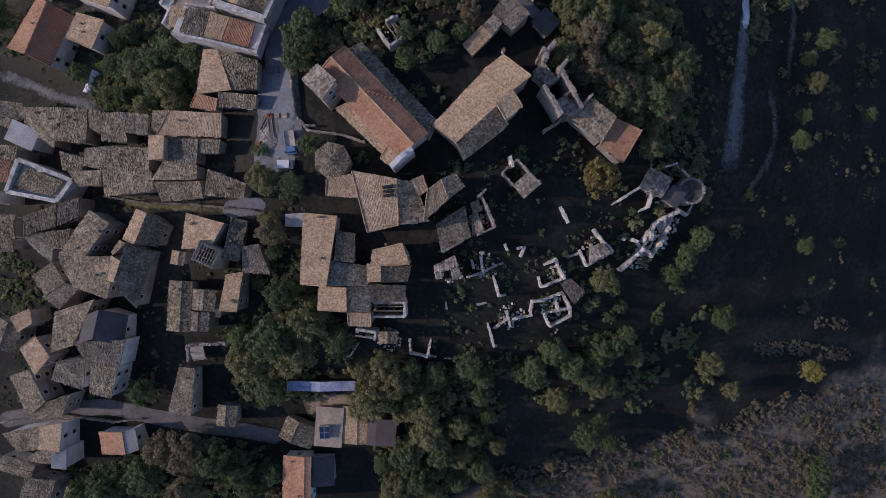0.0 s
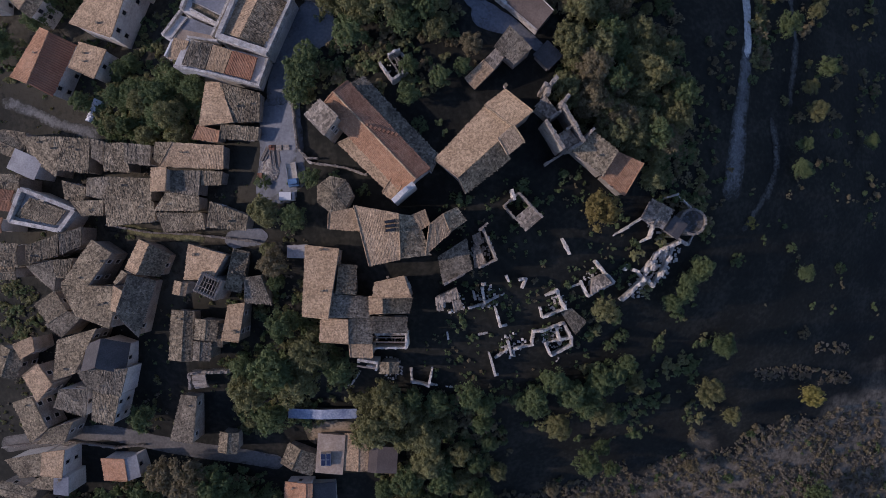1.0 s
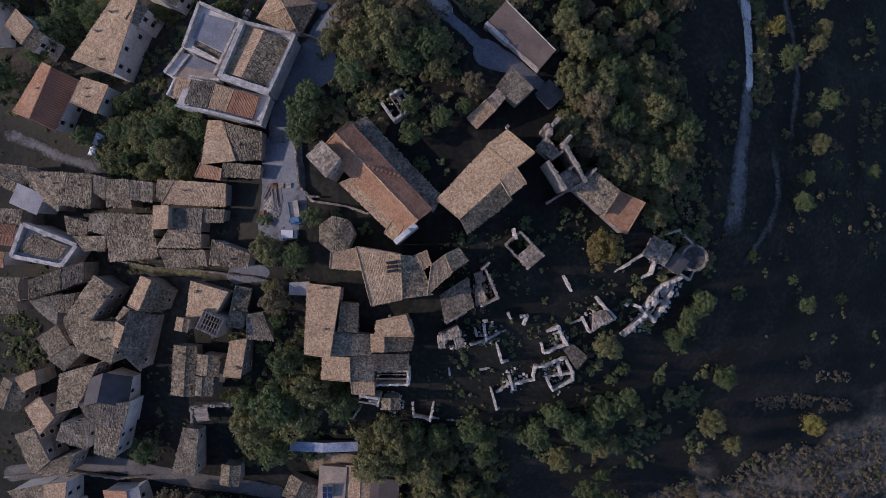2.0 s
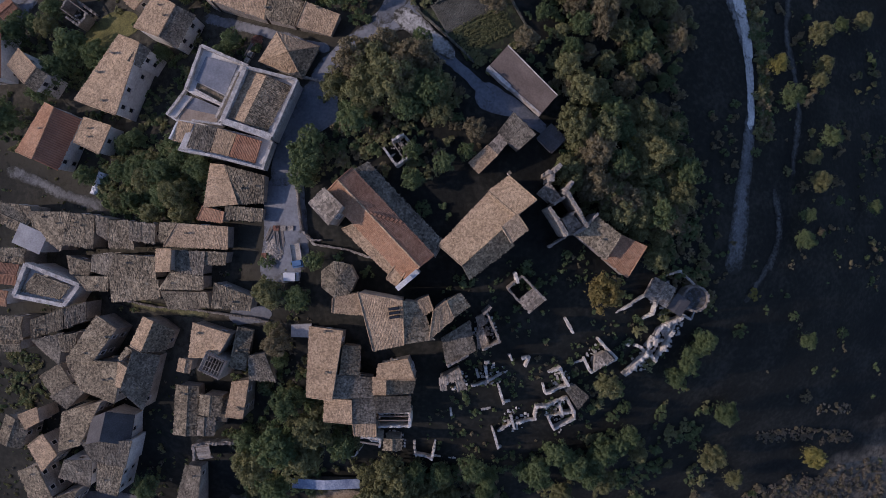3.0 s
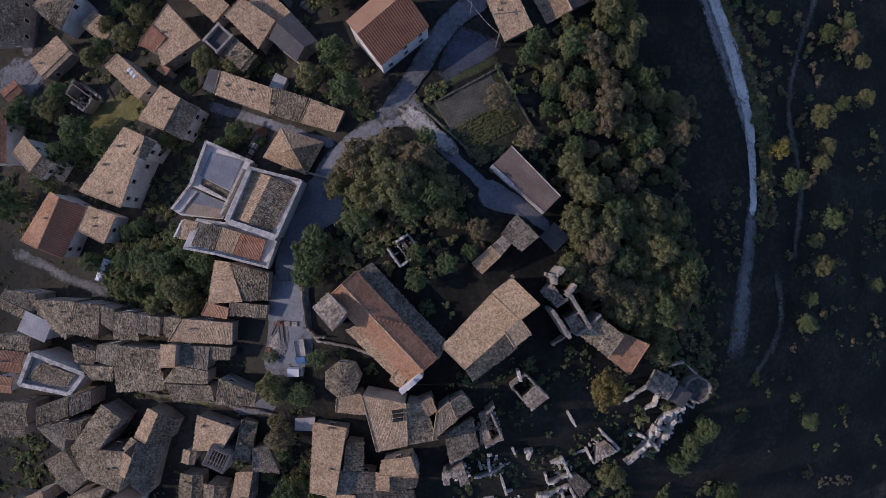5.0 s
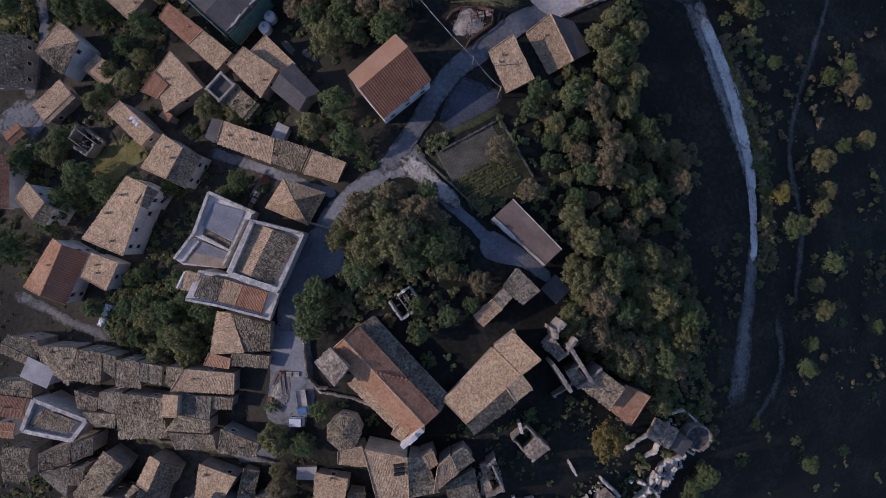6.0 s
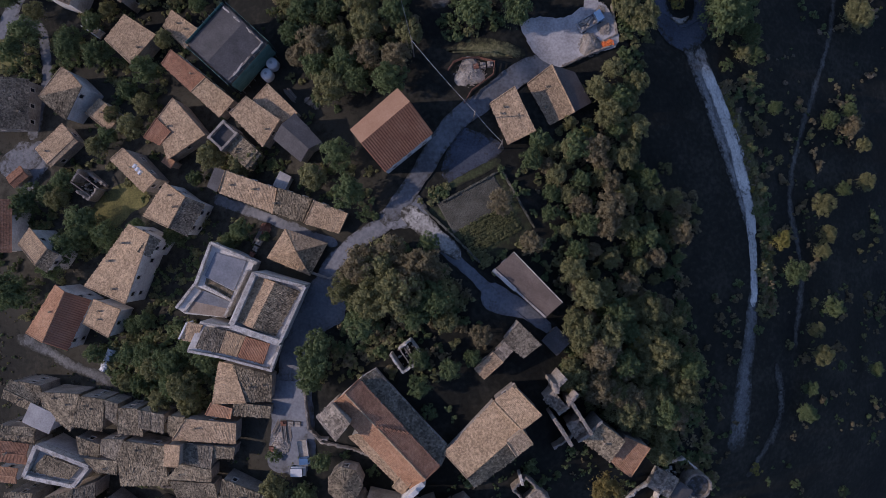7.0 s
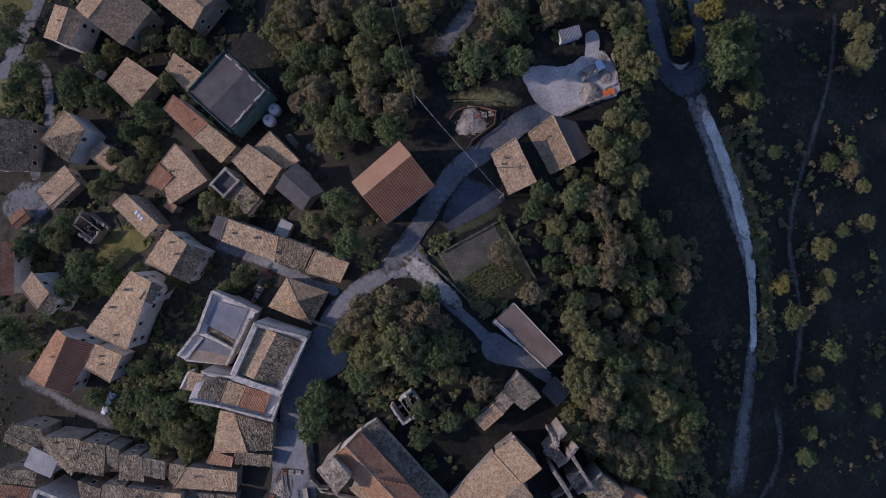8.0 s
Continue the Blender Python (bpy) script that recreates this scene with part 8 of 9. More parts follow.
tree("dark", 89.4, -53.0, 3.5)
tree("dark", 89.8, -58.7, 3.0)
tree("olive", 37.9, -57.1, 2.9)
tree("yellow", 22.4, -52.6, 1.5, True)
tree("brown", 11.9, -50.3, 1.5, True)
tree("brown", 23.9, -47.5, 1.8)
tree("brown", 56.8, -44.2, 1.8)
tree("dark", -29.1, -8.1, 3.4)
tree("olive", -24.6, -12.8, 4.3)
tree("dark", -31.3, -16.7, 4.8)
tree("olive", -27.5, -19.6, 4.3)
tree("olive", -37.3, -21.6, 3.9)
tree("dark", -20.0, -16.8, 3.0)
tree("dark", -33.7, -27.6, 3.5)
tree("dark", -38.1, -17.1, 3.0)
tree("olive", -13.1, -28.4, 4.4)
tree("olive", -9.2, -25.5, 3.5)
tree("olive", -4.3, -30.6, 3.8)
tree("olive", -2.8, -37.3, 3.7)
tree("dark", -7.5, -41.9, 3.7)
tree("olive", -10.0, -48.8, 3.6)
tree("dark", -0.5, -42.3, 3.3)
tree("dark", -5.3, -47.6, 3.6)
tree("olive", -16.3, -32.1, 2.7)
tree("dark", -1.5, -24.0, 2.6)
tree("dark", -60.3, -28.1, 3.0)
tree("brown", -51.7, -40.9, 4.8)
tree("brown", -56.7, -40.0, 3.8)
tree("dark", -46.3, -41.7, 4.4)
tree("dark", -41.7, -45.2, 3.8)
tree("dark", -67.6, -47.4, 4.2)
tree("dark", -60.4, -46.0, 4.4)
tree("dark", -73.7, -49.4, 3.3)
tree("brown", -51.5, -48.6, 4.2)
tree("dark", -39.3, -49.3, 3.3)
tree("dark", -35.5, -46.4, 2.8)
tree("brown", -30.3, 3.1, 2.7)
tree("olive", -31.3, 5.1, 1.8)
tree("dark", -30.4, -0.4, 1.8)
tree("olive", -31.8, 12.4, 2.5)
tree("dark", -26.6, 11.3, 2.1)
tree("dark", -27.6, 9.5, 1.6, True)
tree("olive", 62.5, 80.4, 1.5, True)
tree("yellow", 65.7, 56.9, 2.1)
tree("dark", 61.2, 62.5, 1.5, True)
tree("dark", 68.7, 50.6, 2.7)
tree("olive", 76.7, 64.4, 2.6)
tree("olive", 78.4, 58.4, 2.1)
tree("dark", 86.6, 85.7, 2.0)
tree("dark", 80.3, 82.8, 2.2)
tree("olive", 91.1, 78.5, 1.8)
tree("olive", 91.4, 70.2, 2.2)
tree("dark", 84.5, 68.2, 1.7)
tree("dark", 79.0, 43.1, 2.3)
tree("olive", 74.3, 38.7, 1.8)
tree("olive", 75.3, 33.6, 2.3)
tree("dark", 72.6, 26.8, 1.7)
tree("dark", 72.6, 21.6, 1.9)
tree("dark", 60.6, 39.1, 1.2, True)
tree("dark", 60.6, 94.2, 2.1)
tree("dark", 65.5, 84.1, 1.7)
tree("dark", 54.4, 91.9, 1.5, True)
tree("dark", 50.8, 99.8, 4.6)
tree("dark", 54.3, 107.3, 3.1)
tree("yellow", 43.0, 106.1, 1.6, True)
tree("yellow", 50.8, 111.7, 2.7)
tree("olive", 87.7, 107.7, 3.0)
tree("olive", 89.7, 112.5, 2.5)
tree("brown", 80.8, 84.8, 1.1, True)
tree("olive", 67.4, 73.7, 1.2, True)
tree("olive", 73.2, 85.8, 1.0, True)
tree("olive", 68.5, 35.6, 1.1, True)
tree("dark", -61.8, 89.6, 3.2)
tree("olive", -59.2, 96.4, 2.1)
tree("dark", -74.1, 94.3, 3.2)
tree("dark", -81.5, 98.4, 2.8)
tree("dark", -90.6, 99.8, 3.3)
tree("dark", -93.8, 95.5, 2.9)
tree("olive", -72.3, 74.6, 2.5)
tree("dark", -70.1, 76.4, 2.3)
tree("olive", -46.4, 71.6, 2.8)
tree("olive", -40.4, 69.9, 2.5)
tree("dark", -33.7, 69.9, 1.7, True)
tree("olive", -25.9, 67.3, 2.7)
tree("dark", -21.2, 71.3, 3.2)
tree("dark", -18.8, 64.3, 3.1)
tree("dark", -16.4, 60.8, 1.7, True)
tree("dark", -39.6, 57.7, 2.1)
tree("dark", -41.9, 55.6, 1.9)
tree("dark", -86.6, 64.7, 2.7)
tree("dark", -79.9, 50.5, 2.9)
tree("dark", -73.7, 59.2, 3.6)
tree("dark", -67.4, 56.5, 3.1)
tree("dark", -76.3, 54.6, 3.1)
tree("dark", -90.0, 45.3, 4.2)
tree("dark", -82.9, 64.7, 2.5)
tree("brown", -16.2, 51.7, 3.6)
tree("brown", -11.4, 53.7, 3.4)
tree("brown", -8.4, 48.2, 3.7)
tree("olive", -14.1, 46.2, 3.9)
tree("brown", -5.6, 51.9, 3.2)
tree("dark", -3.6, 46.4, 3.4)
tree("dark", -16.0, 41.8, 3.2)
tree("olive", -1.6, 42.4, 2.4)
tree("olive", -19.2, 47.7, 2.9)
tree("dark", -24.2, 34.8, 3.4)
tree("dark", -23.5, 38.4, 2.7)
tree("dark", -4.7, 55.7, 2.1)
tree("dark", -87.2, 45.3, 3.8)
tree("dark", -73.6, 56.3, 2.7)
tree("dark", -61.3, 39.6, 1.8)
tree("dark", -69.7, 33.6, 2.2)
tree("dark", -57.7, 34.1, 2.9)
tree("dark", -52.4, 33.1, 3.4)
tree("dark", -48.5, 36.2, 2.1)
tree("dark", -51.6, 29.0, 2.5)
tree("dark", -59.4, 28.8, 1.9)
tree("dark", -45.1, 38.3, 1.8)
tree("dark", -24.5, 36.1, 2.6)
tree("dark", -25.0, 31.8, 2.5)
tree("dark", -22.9, 17.7, 1.9)
tree("olive", -30.4, 11.5, 2.6)
tree("dark", -25.8, 11.1, 2.3)
tree("dark", -32.1, 17.3, 1.7, True)
tree("dark", -6.1, 31.4, 2.1)
tree("dark", -4.2, 26.7, 1.7, True)
tree("dark", -6.1, 36.1, 1.9)
tree("dark", -0.9, 34.3, 2.1)
tree("brown", 4.3, 40.0, 2.1)
tree("dark", 2.9, 36.2, 1.7)
tree("olive", 33.2, 28.5, 2.6)
tree("olive", 37.6, 18.2, 2.2)
wood(['dark', 'olive', 'brown', 'olive'], [(-35, 112), (-7, 109), (-8, 93), (-13, 82), (-22, 82), (-31, 90), (-35, 99)], 3.9, 2.3, 3.6, 1)
wood(['olive', 'brown', 'dark', 'olive'], [(-7, 109), (9, 109), (12, 99), (7, 90), (-3, 93)], 4.0, 2.3, 3.5, 2)
wood(['olive', 'yellow', 'brown', 'olive', 'dark'], [(9, 109), (34, 111), (34, 98), (33, 85), (31, 88), (31.5, 97), (26, 103), (15, 106)], 3.6, 2.0, 3.2, 3)
grove(['olive', 'dark', 'brown', 'olive', 'dark'], [(12, 75), (25, 86), (33, 81), (35, 68), (44, 66), (42, 51), (25, 44), (20, 52), (15, 61)], 2.9, 1.2, 3.1, 4)
grove(['olive', 'brown', 'olive', 'olive'], [(20, 44), (39, 45), (43, 37), (40, 23), (28, 22), (20, 32)], 3.0, 1.5, 3.5, 5)
wood(['dark', 'olive', 'brown'], [(19, 43), (42, 45), (45, 30), (37, 23), (29, 26), (20, 31)], 3.5, 2.1, 3.4, 6)
scrub(['dark', 'dark'], [(-2, 14), (21, 19), (34, 8), (32, -4), (25, -23), (-3, -13)], 3.0, 0.4, 1.4, 7, 0.05)
scrub(['dark', 'dark', 'olive'], [(32, 6), (51, 10), (58, -19), (36, -31), (2, -35), (-0, -23), (24, -20)], 2.6, 0.5, 2.0, 8, 0.0)
scrub(['dark', 'olive', 'brown'], [(62, 92), (65, 71), (65, 41), (61, 42), (61, 69), (55, 88)], 1.9, 0.7, 1.4, 9)
scrub(['dark', 'olive', 'brown', 'brown'], [(68, 87), (98, 96), (99, 10), (70, 16)], 2.0, 0.25, 1.2, 10, 0.14)
scrub(['dark', 'dark', 'brown'], [(56, 32), (100, 54), (106, -16), (59, -14)], 2.6, 0.3, 1.0, 11, 0.3)
scrub(['dry', 'dry', 'brown', 'dry'], [(12, -51), (37, -45), (67, -41), (73, -36), (110, -34), (114, -73), (10, -67)], 0.72, 0.18, 0.7, 12, -0.15)
scrub(['brown', 'dry', 'dry', 'brown', 'dark'], [(11, -49), (36, -43), (67, -40), (73, -35), (110, -31), (114, -73), (10, -67)], 1.2, 0.2, 1.1, 70, 0.0)
scrub(['dry', 'brown', 'dry'], [(69, -21), (82, -21), (97, -24), (100, -27), (85, -26), (70, -24)], 0.6, 0.2, 0.6, 71, -0.2)
scrub(['dry', 'brown'], [(84, -15), (97, -17), (96, -19), (85, -18)], 0.8, 0.2, 0.5, 72, -0.2)
wood(['olive', 'dark', 'olive'], [(-16, -21), (8, -22), (14, -55), (-13, -53)], 3.8, 2.0, 3.3, 13)
scrub(['dark', 'olive'], [(-67, 36), (-44, 39), (-47, 28), (-67, 28)], 2.4, 0.8, 1.6, 15)
scrub(['dark', 'olive', 'brown'], [(-36, 113), (-7, 111), (-8, 94), (-14, 83), (-22, 82), (-32, 91), (-35, 100)], 1.8, 0.7, 1.5, 31)
scrub(['dark', 'dark', 'olive'], [(-7, 111), (35, 113), (33, 98), (33, 85), (31, 90), (30, 103), (12, 102), (7, 91), (-3, 94)], 2.04, 0.7, 1.5, 32)
scrub(['olive', 'olive', 'brown', 'olive', 'dark'], [(12, 75), (26, 87), (34, 81), (36, 68), (46, 66), (46, 51), (43, 45), (47, 34), (41, 20), (26, 21), (21, 32), (20, 44), (15, 61)], 2.1, 0.5, 1.5, 33)
scrub(['dark', 'olive', 'brown'], [(20, 44), (44, 47), (47, 31), (51, 10), (38, 14), (37, 23), (30, 26), (20, 32)], 1.8, 0.8, 1.5, 34)
scrub(['dark', 'olive'], [(-40, -1), (-25, 0), (-17, -13), (-16, -22), (-26, -30), (-42, -32), (-43, -18)], 1.8, 0.8, 1.6, 35)
scrub(['dark', 'olive', 'brown'], [(-16, -22), (9, -23), (14, -38), (2, -55), (-12, -55), (-15, -38)], 1.8, 0.8, 1.6, 36)
scrub(['dark', 'dark', 'brown'], [(-78, -43), (-36, -40), (-35, -54), (-83, -53)], 1.8, 0.8, 1.6, 37)
scrub(['dark', 'olive'], [(-32, 42), (-20, 43), (-17, 32), (-28, 30)], 1.8, 0.7, 1.4, 38)
scrub(['dark', 'brown', 'olive'], [(-21, 55), (-9, 57), (2, 48), (1, 38), (-10, 32), (-22, 33), (-23, 47)], 1.8, 0.8, 1.6, 39)
scrub(['dark', 'olive', 'brown'], [(-14, 40), (10, 43), (8, 34), (0, 25), (-4, 23), (-10, 33)], 2.4, 0.5, 1.3, 40, 0.0)
scrub(['olive', 'dark'], [(-54, 74), (-36, 71), (-15, 69), (-13, 60), (-21, 62), (-45, 70)], 2.04, 0.6, 1.2, 41)
scrub(['dark', 'olive'], [(-89, 67), (-82, 62), (-71, 61), (-64, 54), (-87, 51)], 1.92, 0.6, 1.2, 42)
scrub(['dark', 'olive'], [(-98, 102), (-81, 100), (-62, 93), (-59, 85), (-68, 84), (-85, 85), (-95, 87)], 1.92, 0.6, 1.3, 43)
scrub(['olive', 'dark'], [(6, 52), (14, 59), (20, 52), (11, 44), (7, 48)], 1.8, 0.6, 1.2, 44)
scrub(['olive', 'olive', 'dark'], [(-91, 1), (-83, -3), (-82, -10), (-87, -14), (-92, -12)], 1.2, 0.4, 0.9, 51)
scrub(['dark', 'olive'], [(-63, 51), (-51, 60), (-49, 50), (-55, 41), (-59, 45)], 1.5, 0.5, 1.0, 53)
scrub(['dark', 'dark', 'dark', 'brown'], [(-4, 15), (9, 20), (21, 24), (34, 14), (34, 4), (32, -9), (25, -23), (-3, -22), (-6, -10), (-2, 0)], 2.2, 0.25, 0.8, 54, 0.16)
scrub(['dark', 'olive'], [(-65, 9), (-35, 6), (-35, 5), (-65, 8)], 1.0, 0.3, 0.6, 55)
scrub(['olive', 'dry', 'olive', 'yellow'], [(52, 88), (56, 87), (62, 69), (65, 55), (64, 41), (61, 42), (62, 55), (58, 69)], 0.7, 0.2, 0.7, 56, -0.1)
scrub(['olive', 'dark'], [(7, 69), (12, 70), (15, 60), (13, 61)], 1.3, 0.5, 1.0, 57)
scrub(['dark', 'brown'], [(50, 48), (57, 49), (55, 15), (51, 11), (47, 26)], 2.2, 0.4, 0.9, 58)
scrub(['dark', 'dark'], [(-24, 20), (-15, 18), (-11, 13), (-16, 13), (-19, 18)], 1.4, 0.4, 0.9, 59)
scrub(['olive', 'dark'], [(-1, 59), (4, 56), (7, 52), (4, 52)], 0.9, 0.25, 0.7, 60)
tree("brown", 7.8, 62.9, 2.5)
tree("olive", 17.6, 67.8, 2.0)
tree("olive", 20.2, 72.9, 2.2)
tree("olive", 15.1, 73.3, 1.6, True)
tree("yellow", 22.9, 75.0, 2.0)
tree("olive", 25.6, 67.9, 2.0)
tree("olive", 29.0, 60.8, 1.6, True)
tree("dark", 32.3, 55.7, 1.6, True)
tree("olive", 33.3, 51.6, 1.8)
tree("olive", 36.4, 43.4, 2.4)
tree("yellow", 33.0, 38.5, 2.4)
tree("olive", 38.9, 38.1, 2.0)
tree("brown", 29.6, 33.8, 2.6)
tree("brown", 24.2, 30.3, 2.5)
tree("brown", 31.9, 27.6, 2.4)
tree("dark", 36.5, 31.2, 2.2)
tree("dark", 41.8, 57.7, 1.7, True)
tree("brown", 13.0, 55.8, 2.3)
tree("brown", 21.2, 47.9, 2.1)
tree("dark", 50.5, 105.3, 2.9)
tree("dark", 55.4, 102.5, 3.6)
tree("dark", 59.1, 98.4, 2.5)
tree("dark", 57.7, 109.3, 3.0)
tree("yellow", 44.4, 106.0, 1.9)
tree("yellow", 43.3, 103.2, 1.5, True)
tree("olive", 33.4, 106.9, 2.6)
tree("olive", 31.3, 100.7, 2.8)
tree("dark", 33.7, 96.5, 2.3)
tree("olive", 28.3, 87.5, 2.2)
tree("dark", 32.2, 85.1, 1.9)
tree("brown", 54.1, 87.6, 1.6, True)
tree("olive", 58.0, 94.5, 1.8)
tree("olive", 39.8, 70.2, 1.5, True)
tree("olive", 40.7, 64.4, 1.9)
tree("olive", 41.1, 59.4, 1.9)
tree("yellow", 48.6, 111.7, 1.8)
tree("olive", 86.8, 114.8, 2.2)
tree("olive", 88.5, 105.9, 3.0)
tree("brown", 85.2, 81.8, 2.5)
tree("olive", 76.8, 54.9, 1.9)
tree("olive", 31.1, 81.6, 2.0)
tree("olive", 26.7, 82.4, 1.8)
scrub(['olive', 'dark'], [(30, 109), (36, 112), (38, 99), (35, 83), (30, 83)], 1.7, 0.5, 1.3, 73)
scrub(['olive', 'dark'], [(51, 111), (63, 112), (64, 97), (52, 96)], 1.7, 0.5, 1.3, 74)
scrub(['olive', 'yellow', 'dark'], [(42, 114), (46, 114), (46, 103), (44, 101), (42, 104)], 1.1, 0.4, 0.9, 75)
scrub(['olive', 'dark', 'olive'], [(-4, 60), (-1, 58), (4, 54), (8, 53), (14, 58), (14, 56), (9, 51), (5, 51)], 1.0, 0.3, 0.8, 76)
scrub(['olive', 'dark', 'olive', 'dark'], [(-107, 122), (-45, 118), (-35, 102), (-43, 90), (-41, 78), (-22, 69), (-17, 60), (-40, 54), (-63, 40), (-98, 39)], 1.5, 0.35, 1.2, 80, 0.02)
scrub(['olive', 'dark', 'dark'], [(-70, 42), (-47, 40), (-39, 34), (-39, 25), (-45, 21), (-66, 23), (-70, 33)], 1.2, 0.5, 1.5, 81)
scrub(['olive', 'dark'], [(-32, 88), (-22, 83), (-20, 77), (-22, 74), (-28, 78), (-33, 84)], 1.5, 0.4, 1.2, 82, 0.0)
scrub(['olive', 'dark', 'olive'], [(-96, -5), (-73, -9), (-77, -21), (-74, -30), (-62, -33), (-62, -23), (-56, -18), (-59, -35), (-99, -36)], 1.9, 0.3, 1.0, 83, 0.05)
tree("dark", -76.6, 101.4, 2.6)
tree("olive", -73.2, 104.5, 2.1)
tree("olive", -63.7, 106.2, 2.8)
tree("olive", -57.2, 105.8, 2.5)
tree("dark", -52.7, 103.8, 2.1)
tree("olive", -80.3, 105.0, 1.7, True)
tree("dark", -80.9, 95.2, 3.1)
tree("olive", -90.6, 104.5, 2.4)
tree("olive", -63.0, 83.3, 2.3)
tree("dark", -66.4, 86.3, 2.5)
tree("olive", -64.9, 78.6, 2.7)
tree("olive", -69.4, 81.1, 2.1)
tree("dark", -79.4, 67.6, 2.5)
tree("dark", -87.6, 62.3, 2.7)
tree("olive", -80.2, 63.6, 2.5)
tree("olive", -47.4, 84.1, 1.8)
tree("olive", -37.8, 71.6, 1.9)
tree("dark", -50.3, 67.8, 1.7)
tree("dark", -61.9, 58.2, 2.0)
tree("olive", -43.5, 54.5, 1.9)
tree("dark", -54.1, 56.3, 1.9)
tree("olive", -48.4, 59.6, 1.5, True)
tree("olive", -96.6, 112.9, 2.9)
tree("dark", -96.9, 107.9, 2.7)
tree("dark", -61.4, 34.0, 2.3)
tree("olive", -55.4, 32.3, 2.7)
tree("olive", -49.0, 29.5, 3.0)
tree("dark", -44.6, 34.3, 2.8)
tree("olive", -54.1, 25.9, 2.5)
tree("olive", -48.1, 25.5, 2.4)
tree("dark", -41.5, 29.2, 2.0)
tree("dark", -58.9, 40.5, 1.9)
tree("olive", -62.1, 28.8, 1.9)
scrub(['brown', 'olive', 'dark', 'dry'], [(65, 120), (100, 124), (102, 92), (68, 87), (63, 97)], 2.0, 0.25, 1.1, 84, 0.14)
scrub(['olive', 'brown', 'brown', 'dark'], [(68, 87), (78, 89), (76, 50), (69, 41), (65, 41), (67, 57)], 1.7, 0.25, 1.2, 85, 0.06)
scrub(['dark', 'olive'], [(53, -12), (62, -19), (59, -33), (40, -37), (26, -36), (28, -31), (41, -25)], 1.6, 0.4, 1.6, 86, 0.0)
tree("dark", 21.5, -20.0, 2.9)
tree("dark", 24.9, -22.9, 3.1)
tree("dark", 28.5, -25.1, 3.4)
tree("olive", 31.8, -27.8, 3.0)
tree("dark", 33.9, -19.1, 2.7)
tree("dark", 30.5, -21.3, 3.1)
tree("dark", 17.8, -23.2, 2.7)
tree("olive", 23.7, -31.3, 2.6)
tree("dark", 36.2, -17.3, 2.3)
tree("dark", 15.1, -24.4, 2.2)
tree("dark", 43.9, -4.9, 2.0)
tree("dark", 46.5, -2.6, 2.2)
tree("dark", 48.9, 0.7, 2.0)
tree("dark", 46.5, -7.4, 1.6, True)
tree("dark", 58.4, -14.7, 2.4)
scrub(['dark', 'dark', 'dark', 'brown'], [(-4, 14), (9, 20), (21, 23), (34, 14), (33, -6), (25, -23), (-0, -22), (-5, -10), (2, 0)], 1.25, 0.15, 0.6, 87, 0.12)


for _x, _y, _r, _k in ((-2.2, 46.8, 3.0, "olive"), (-7.6, 51.6, 3.0, "brown"), (-3.6, 50.8, 2.6, "brown"), (-9.5, 47.5, 4.4, "olive"), (-13.2, 51.0, 3.8, "olive"), (-7.0, 44.0, 3.2, "dark")):
    tree(_k, _x, _y, _r)


scrub(['olive', 'dark', 'olive'], [(-7.0, 62.8), (-5.3, 65.7), (-1.6, 66.1), (-0.9, 64.0), (-4.5, 62.5)], 0.8, 0.3, 0.8, 91)
scrub(['olive', 'dry', 'dark'], [(-100, 48), (-62, 56), (-28, 30), (-24, 4), (-30, -14), (-60, -34), (-98, -34)], 1.5, 0.12, 0.5, 90, 0.0, "weeds between the houses")


# ---- windows, on walls that stand free ----
WINDOW = []


def window(parent, u, v, z, turn):
    """A stone surround with a sill and a dark pane set inside it."""
    if not WINDOW:
        vs, fs = [], []
        for cx in (-.5, .5):
            box(vs, fs, cx, 0, -.7, .7, .14, .12)
        box(vs, fs, 0, 0, .7, .86, 1.14, .14)
        WINDOW.append(part("window", (vs, fs), [FRAME], parent))
        vs, fs = [], []
        box(vs, fs, 0, -.04, -.82, -.7, 1.3, .26)
        WINDOW.append(part("sill", (vs, fs), [FRAME], WINDOW[0]))
        vs, fs = [], []
        box(vs, fs, 0, .02, -.7, .7, .88, .05)
        WINDOW.append(part("pane", (vs, fs), [PANE], WINDOW[0]))
        ob = WINDOW[0]
    else:
        ob = new("window", WINDOW[0].data)
        ob.parent = parent
        new("sill", WINDOW[1].data).parent = ob
        new("pane", WINDOW[2].data).parent = ob
    ob.matrix_basis = pose(u, v, z, 0, 0, turn) @ Matrix.Diagonal((0.85, 1, 0.85, 1))


def hidden_wall(px, py, pz, own):
    for e, hx, hy, ha, hl, hw, base, top, _ in HOUSES:
        if e is own or pz > top:
            continue
        ca, sa = math.cos(radians(ha)), math.sin(radians(ha))
        u, v = (px - hx) * ca + (py - hy) * sa, -(px - hx) * sa + (py - hy) * ca
        if abs(u) < hl / 2 + .3 and abs(v) < hw / 2 + .3:
            return True
    return False


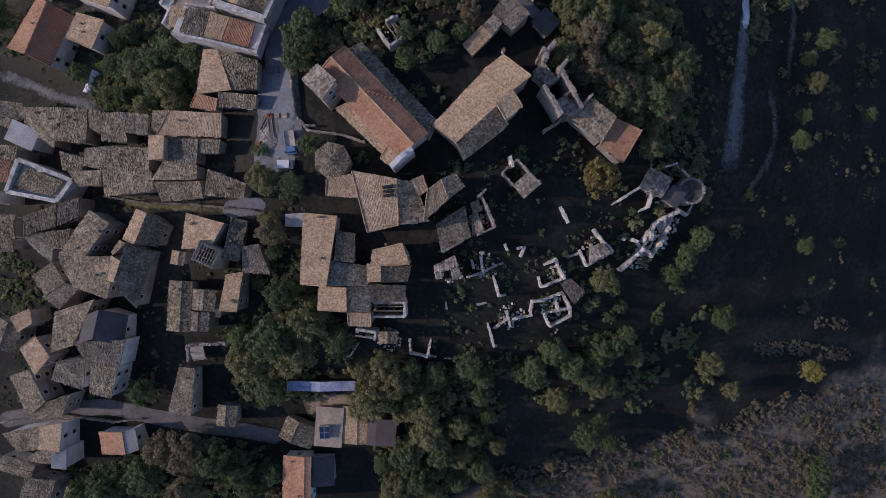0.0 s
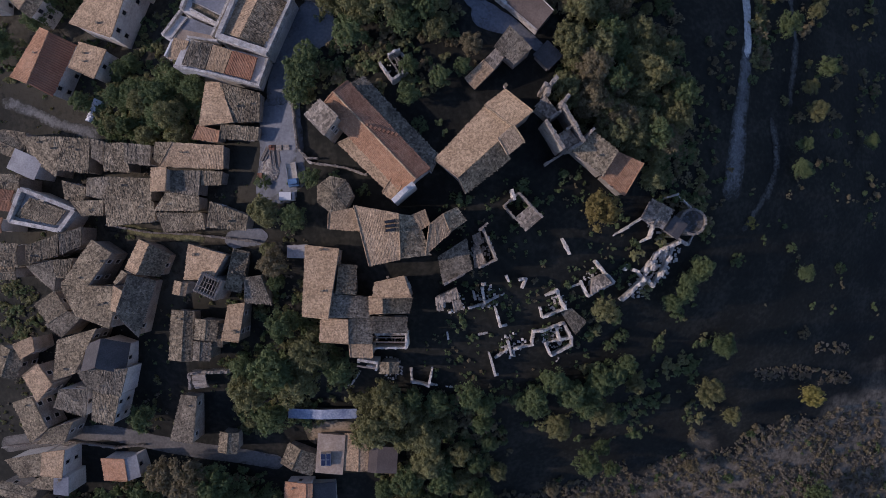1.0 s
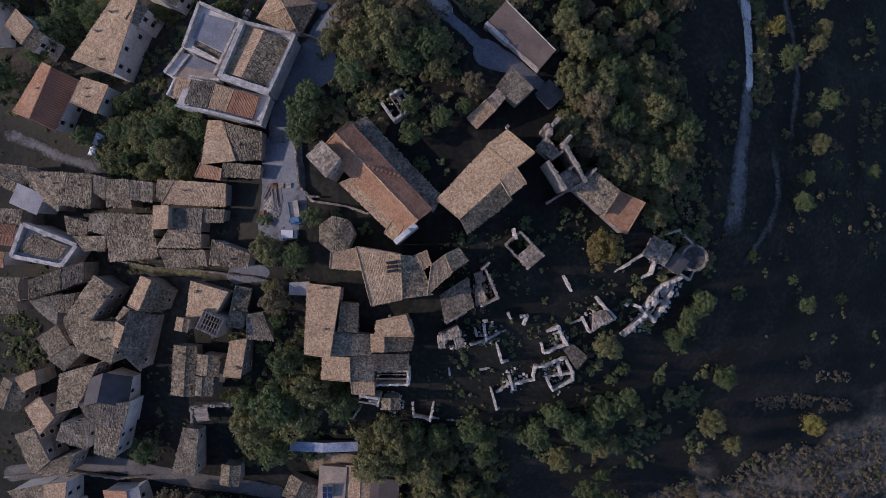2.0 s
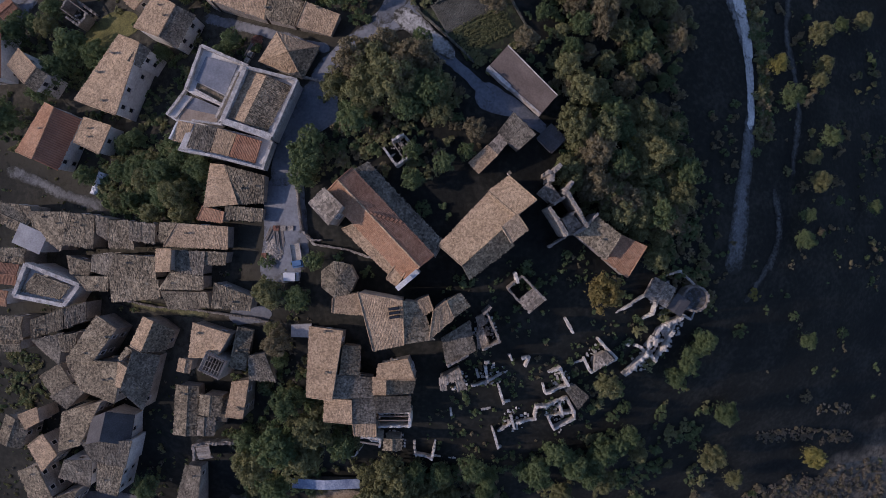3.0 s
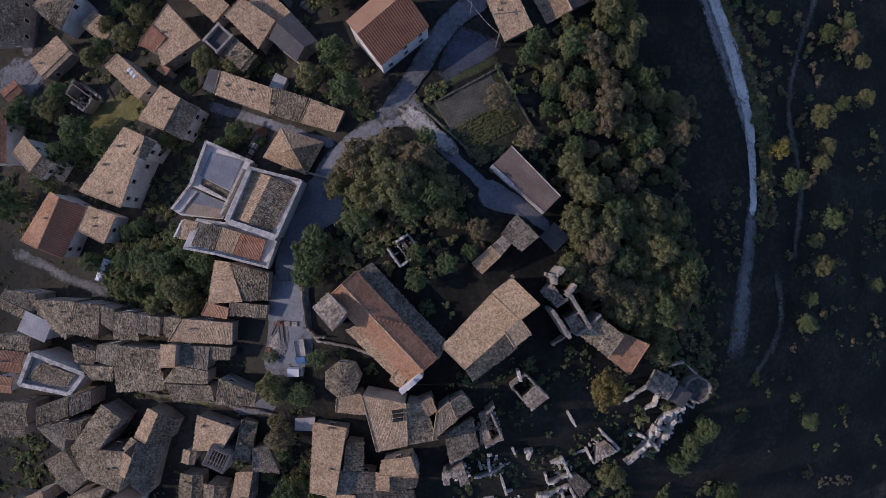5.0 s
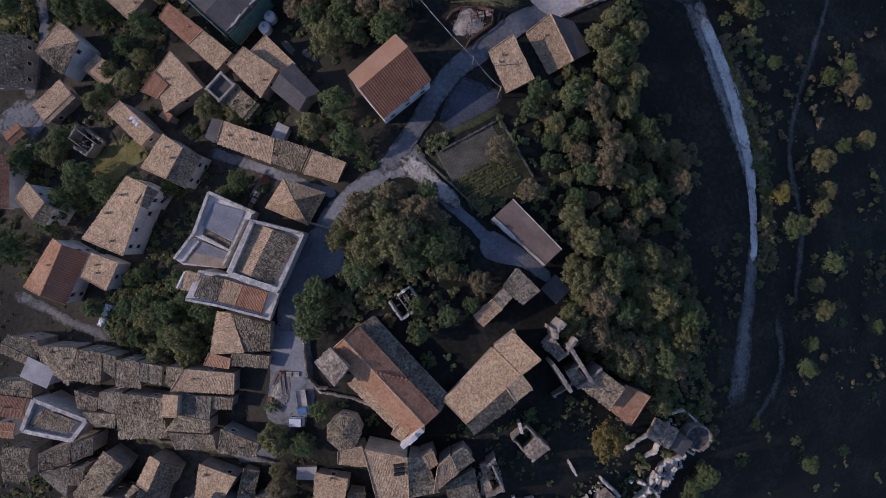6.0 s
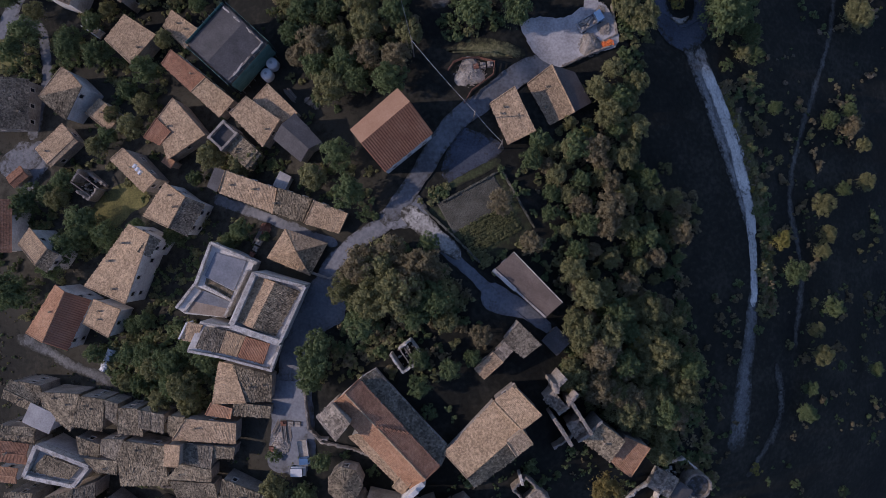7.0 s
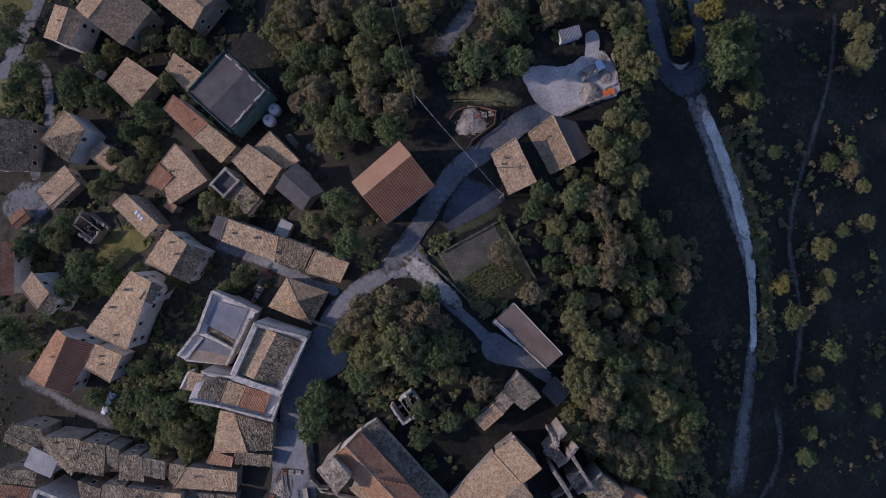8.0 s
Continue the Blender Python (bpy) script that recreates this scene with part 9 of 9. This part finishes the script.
def behind_walls(f, own):
    for e, x, y, a, L, W in STANDING:
        ca, sa = math.cos(radians(a)), math.sin(radians(a))
        u, v = (f.x - x) * ca + (f.y - y) * sa, -(f.x - x) * sa + (f.y - y) * ca
        less = 0.6 if e is own else 0.0
        if abs(u) < L / 2 - less and abs(v) < W / 2 - less:
            return True
    return False


def add_windows():
    rng = random.Random(3)
    for e, x, y, a, L, W, base, top, wall in HOUSES:
        ca, sa = math.cos(radians(a)), math.sin(radians(a))
        for nu, nv, span, reach, turn in ((0, -1, L, W / 2, 0), (0, 1, L, W / 2, 180), (1, 0, W, L / 2, 90), (-1, 0, W, L / 2, -90)):
            wx, wy = nu * ca - nv * sa, nu * sa + nv * ca
            if (x > 4 and wx > 0.3) or (x < -4 and wx < -0.3):
                continue
            n = int((span - 0.8) / 2.8)
            for i in range(n):
                s = (i + .5) / n * span - span / 2
                u, v = (s, nv * (reach + .03)) if nu == 0 else (nu * (reach + .03), s)
                px, py = x + u * ca - v * sa, y + u * sa + v * ca
                for lev in (1.6, 4.5):
                    pz = top - lev
                    if pz < ground(px, py) + 0.9 or rng.random() < 0.25 or hidden_wall(px + wx * .4, py + wy * .4, pz, e) or behind_walls(Vector((px + wx * .4, py + wy * .4, pz)), e):
                        continue
                    window(e, u, v, pz - base, turn)
    for e, p, q, mid, base in WALLS:
        d = Vector((q.x - p.x, q.y - p.y))
        if d.length < 2.4:
            continue
        out = Vector((d.y, -d.x)).normalized()
        m = (p + q) / 2
        if out.dot(Vector((m.x - mid.x, m.y - mid.y))) < 0:
            out = -out
        world_out = e.matrix_basis.to_3x3() @ Vector((out.x, out.y, 0))
        at = e.matrix_basis @ m
        if (at.x > 4 and world_out.x > 0.3) or (at.x < -4 and world_out.x < -0.3):
            continue
        turn = math.degrees(math.atan2(out.y, out.x)) + 90
        n = int((d.length - 0.6) / 2.6)
        for i in range(n):
            c = p.lerp(q, (i + .5) / n)
            for lev in (1.4, 4.2):
                z = c.z - lev
                w = e.matrix_basis @ Vector((c.x + out.x * .03, c.y + out.y * .03, z))
                f = w + world_out * .4
                if w.z < ground(w.x, w.y) + 0.9 or rng.random() < 0.3 or hidden_wall(f.x, f.y, f.z, e) or behind_walls(f, e):
                    continue
                window(e, c.x + out.x * .03, c.y + out.y * .03, z, turn)


add_windows()
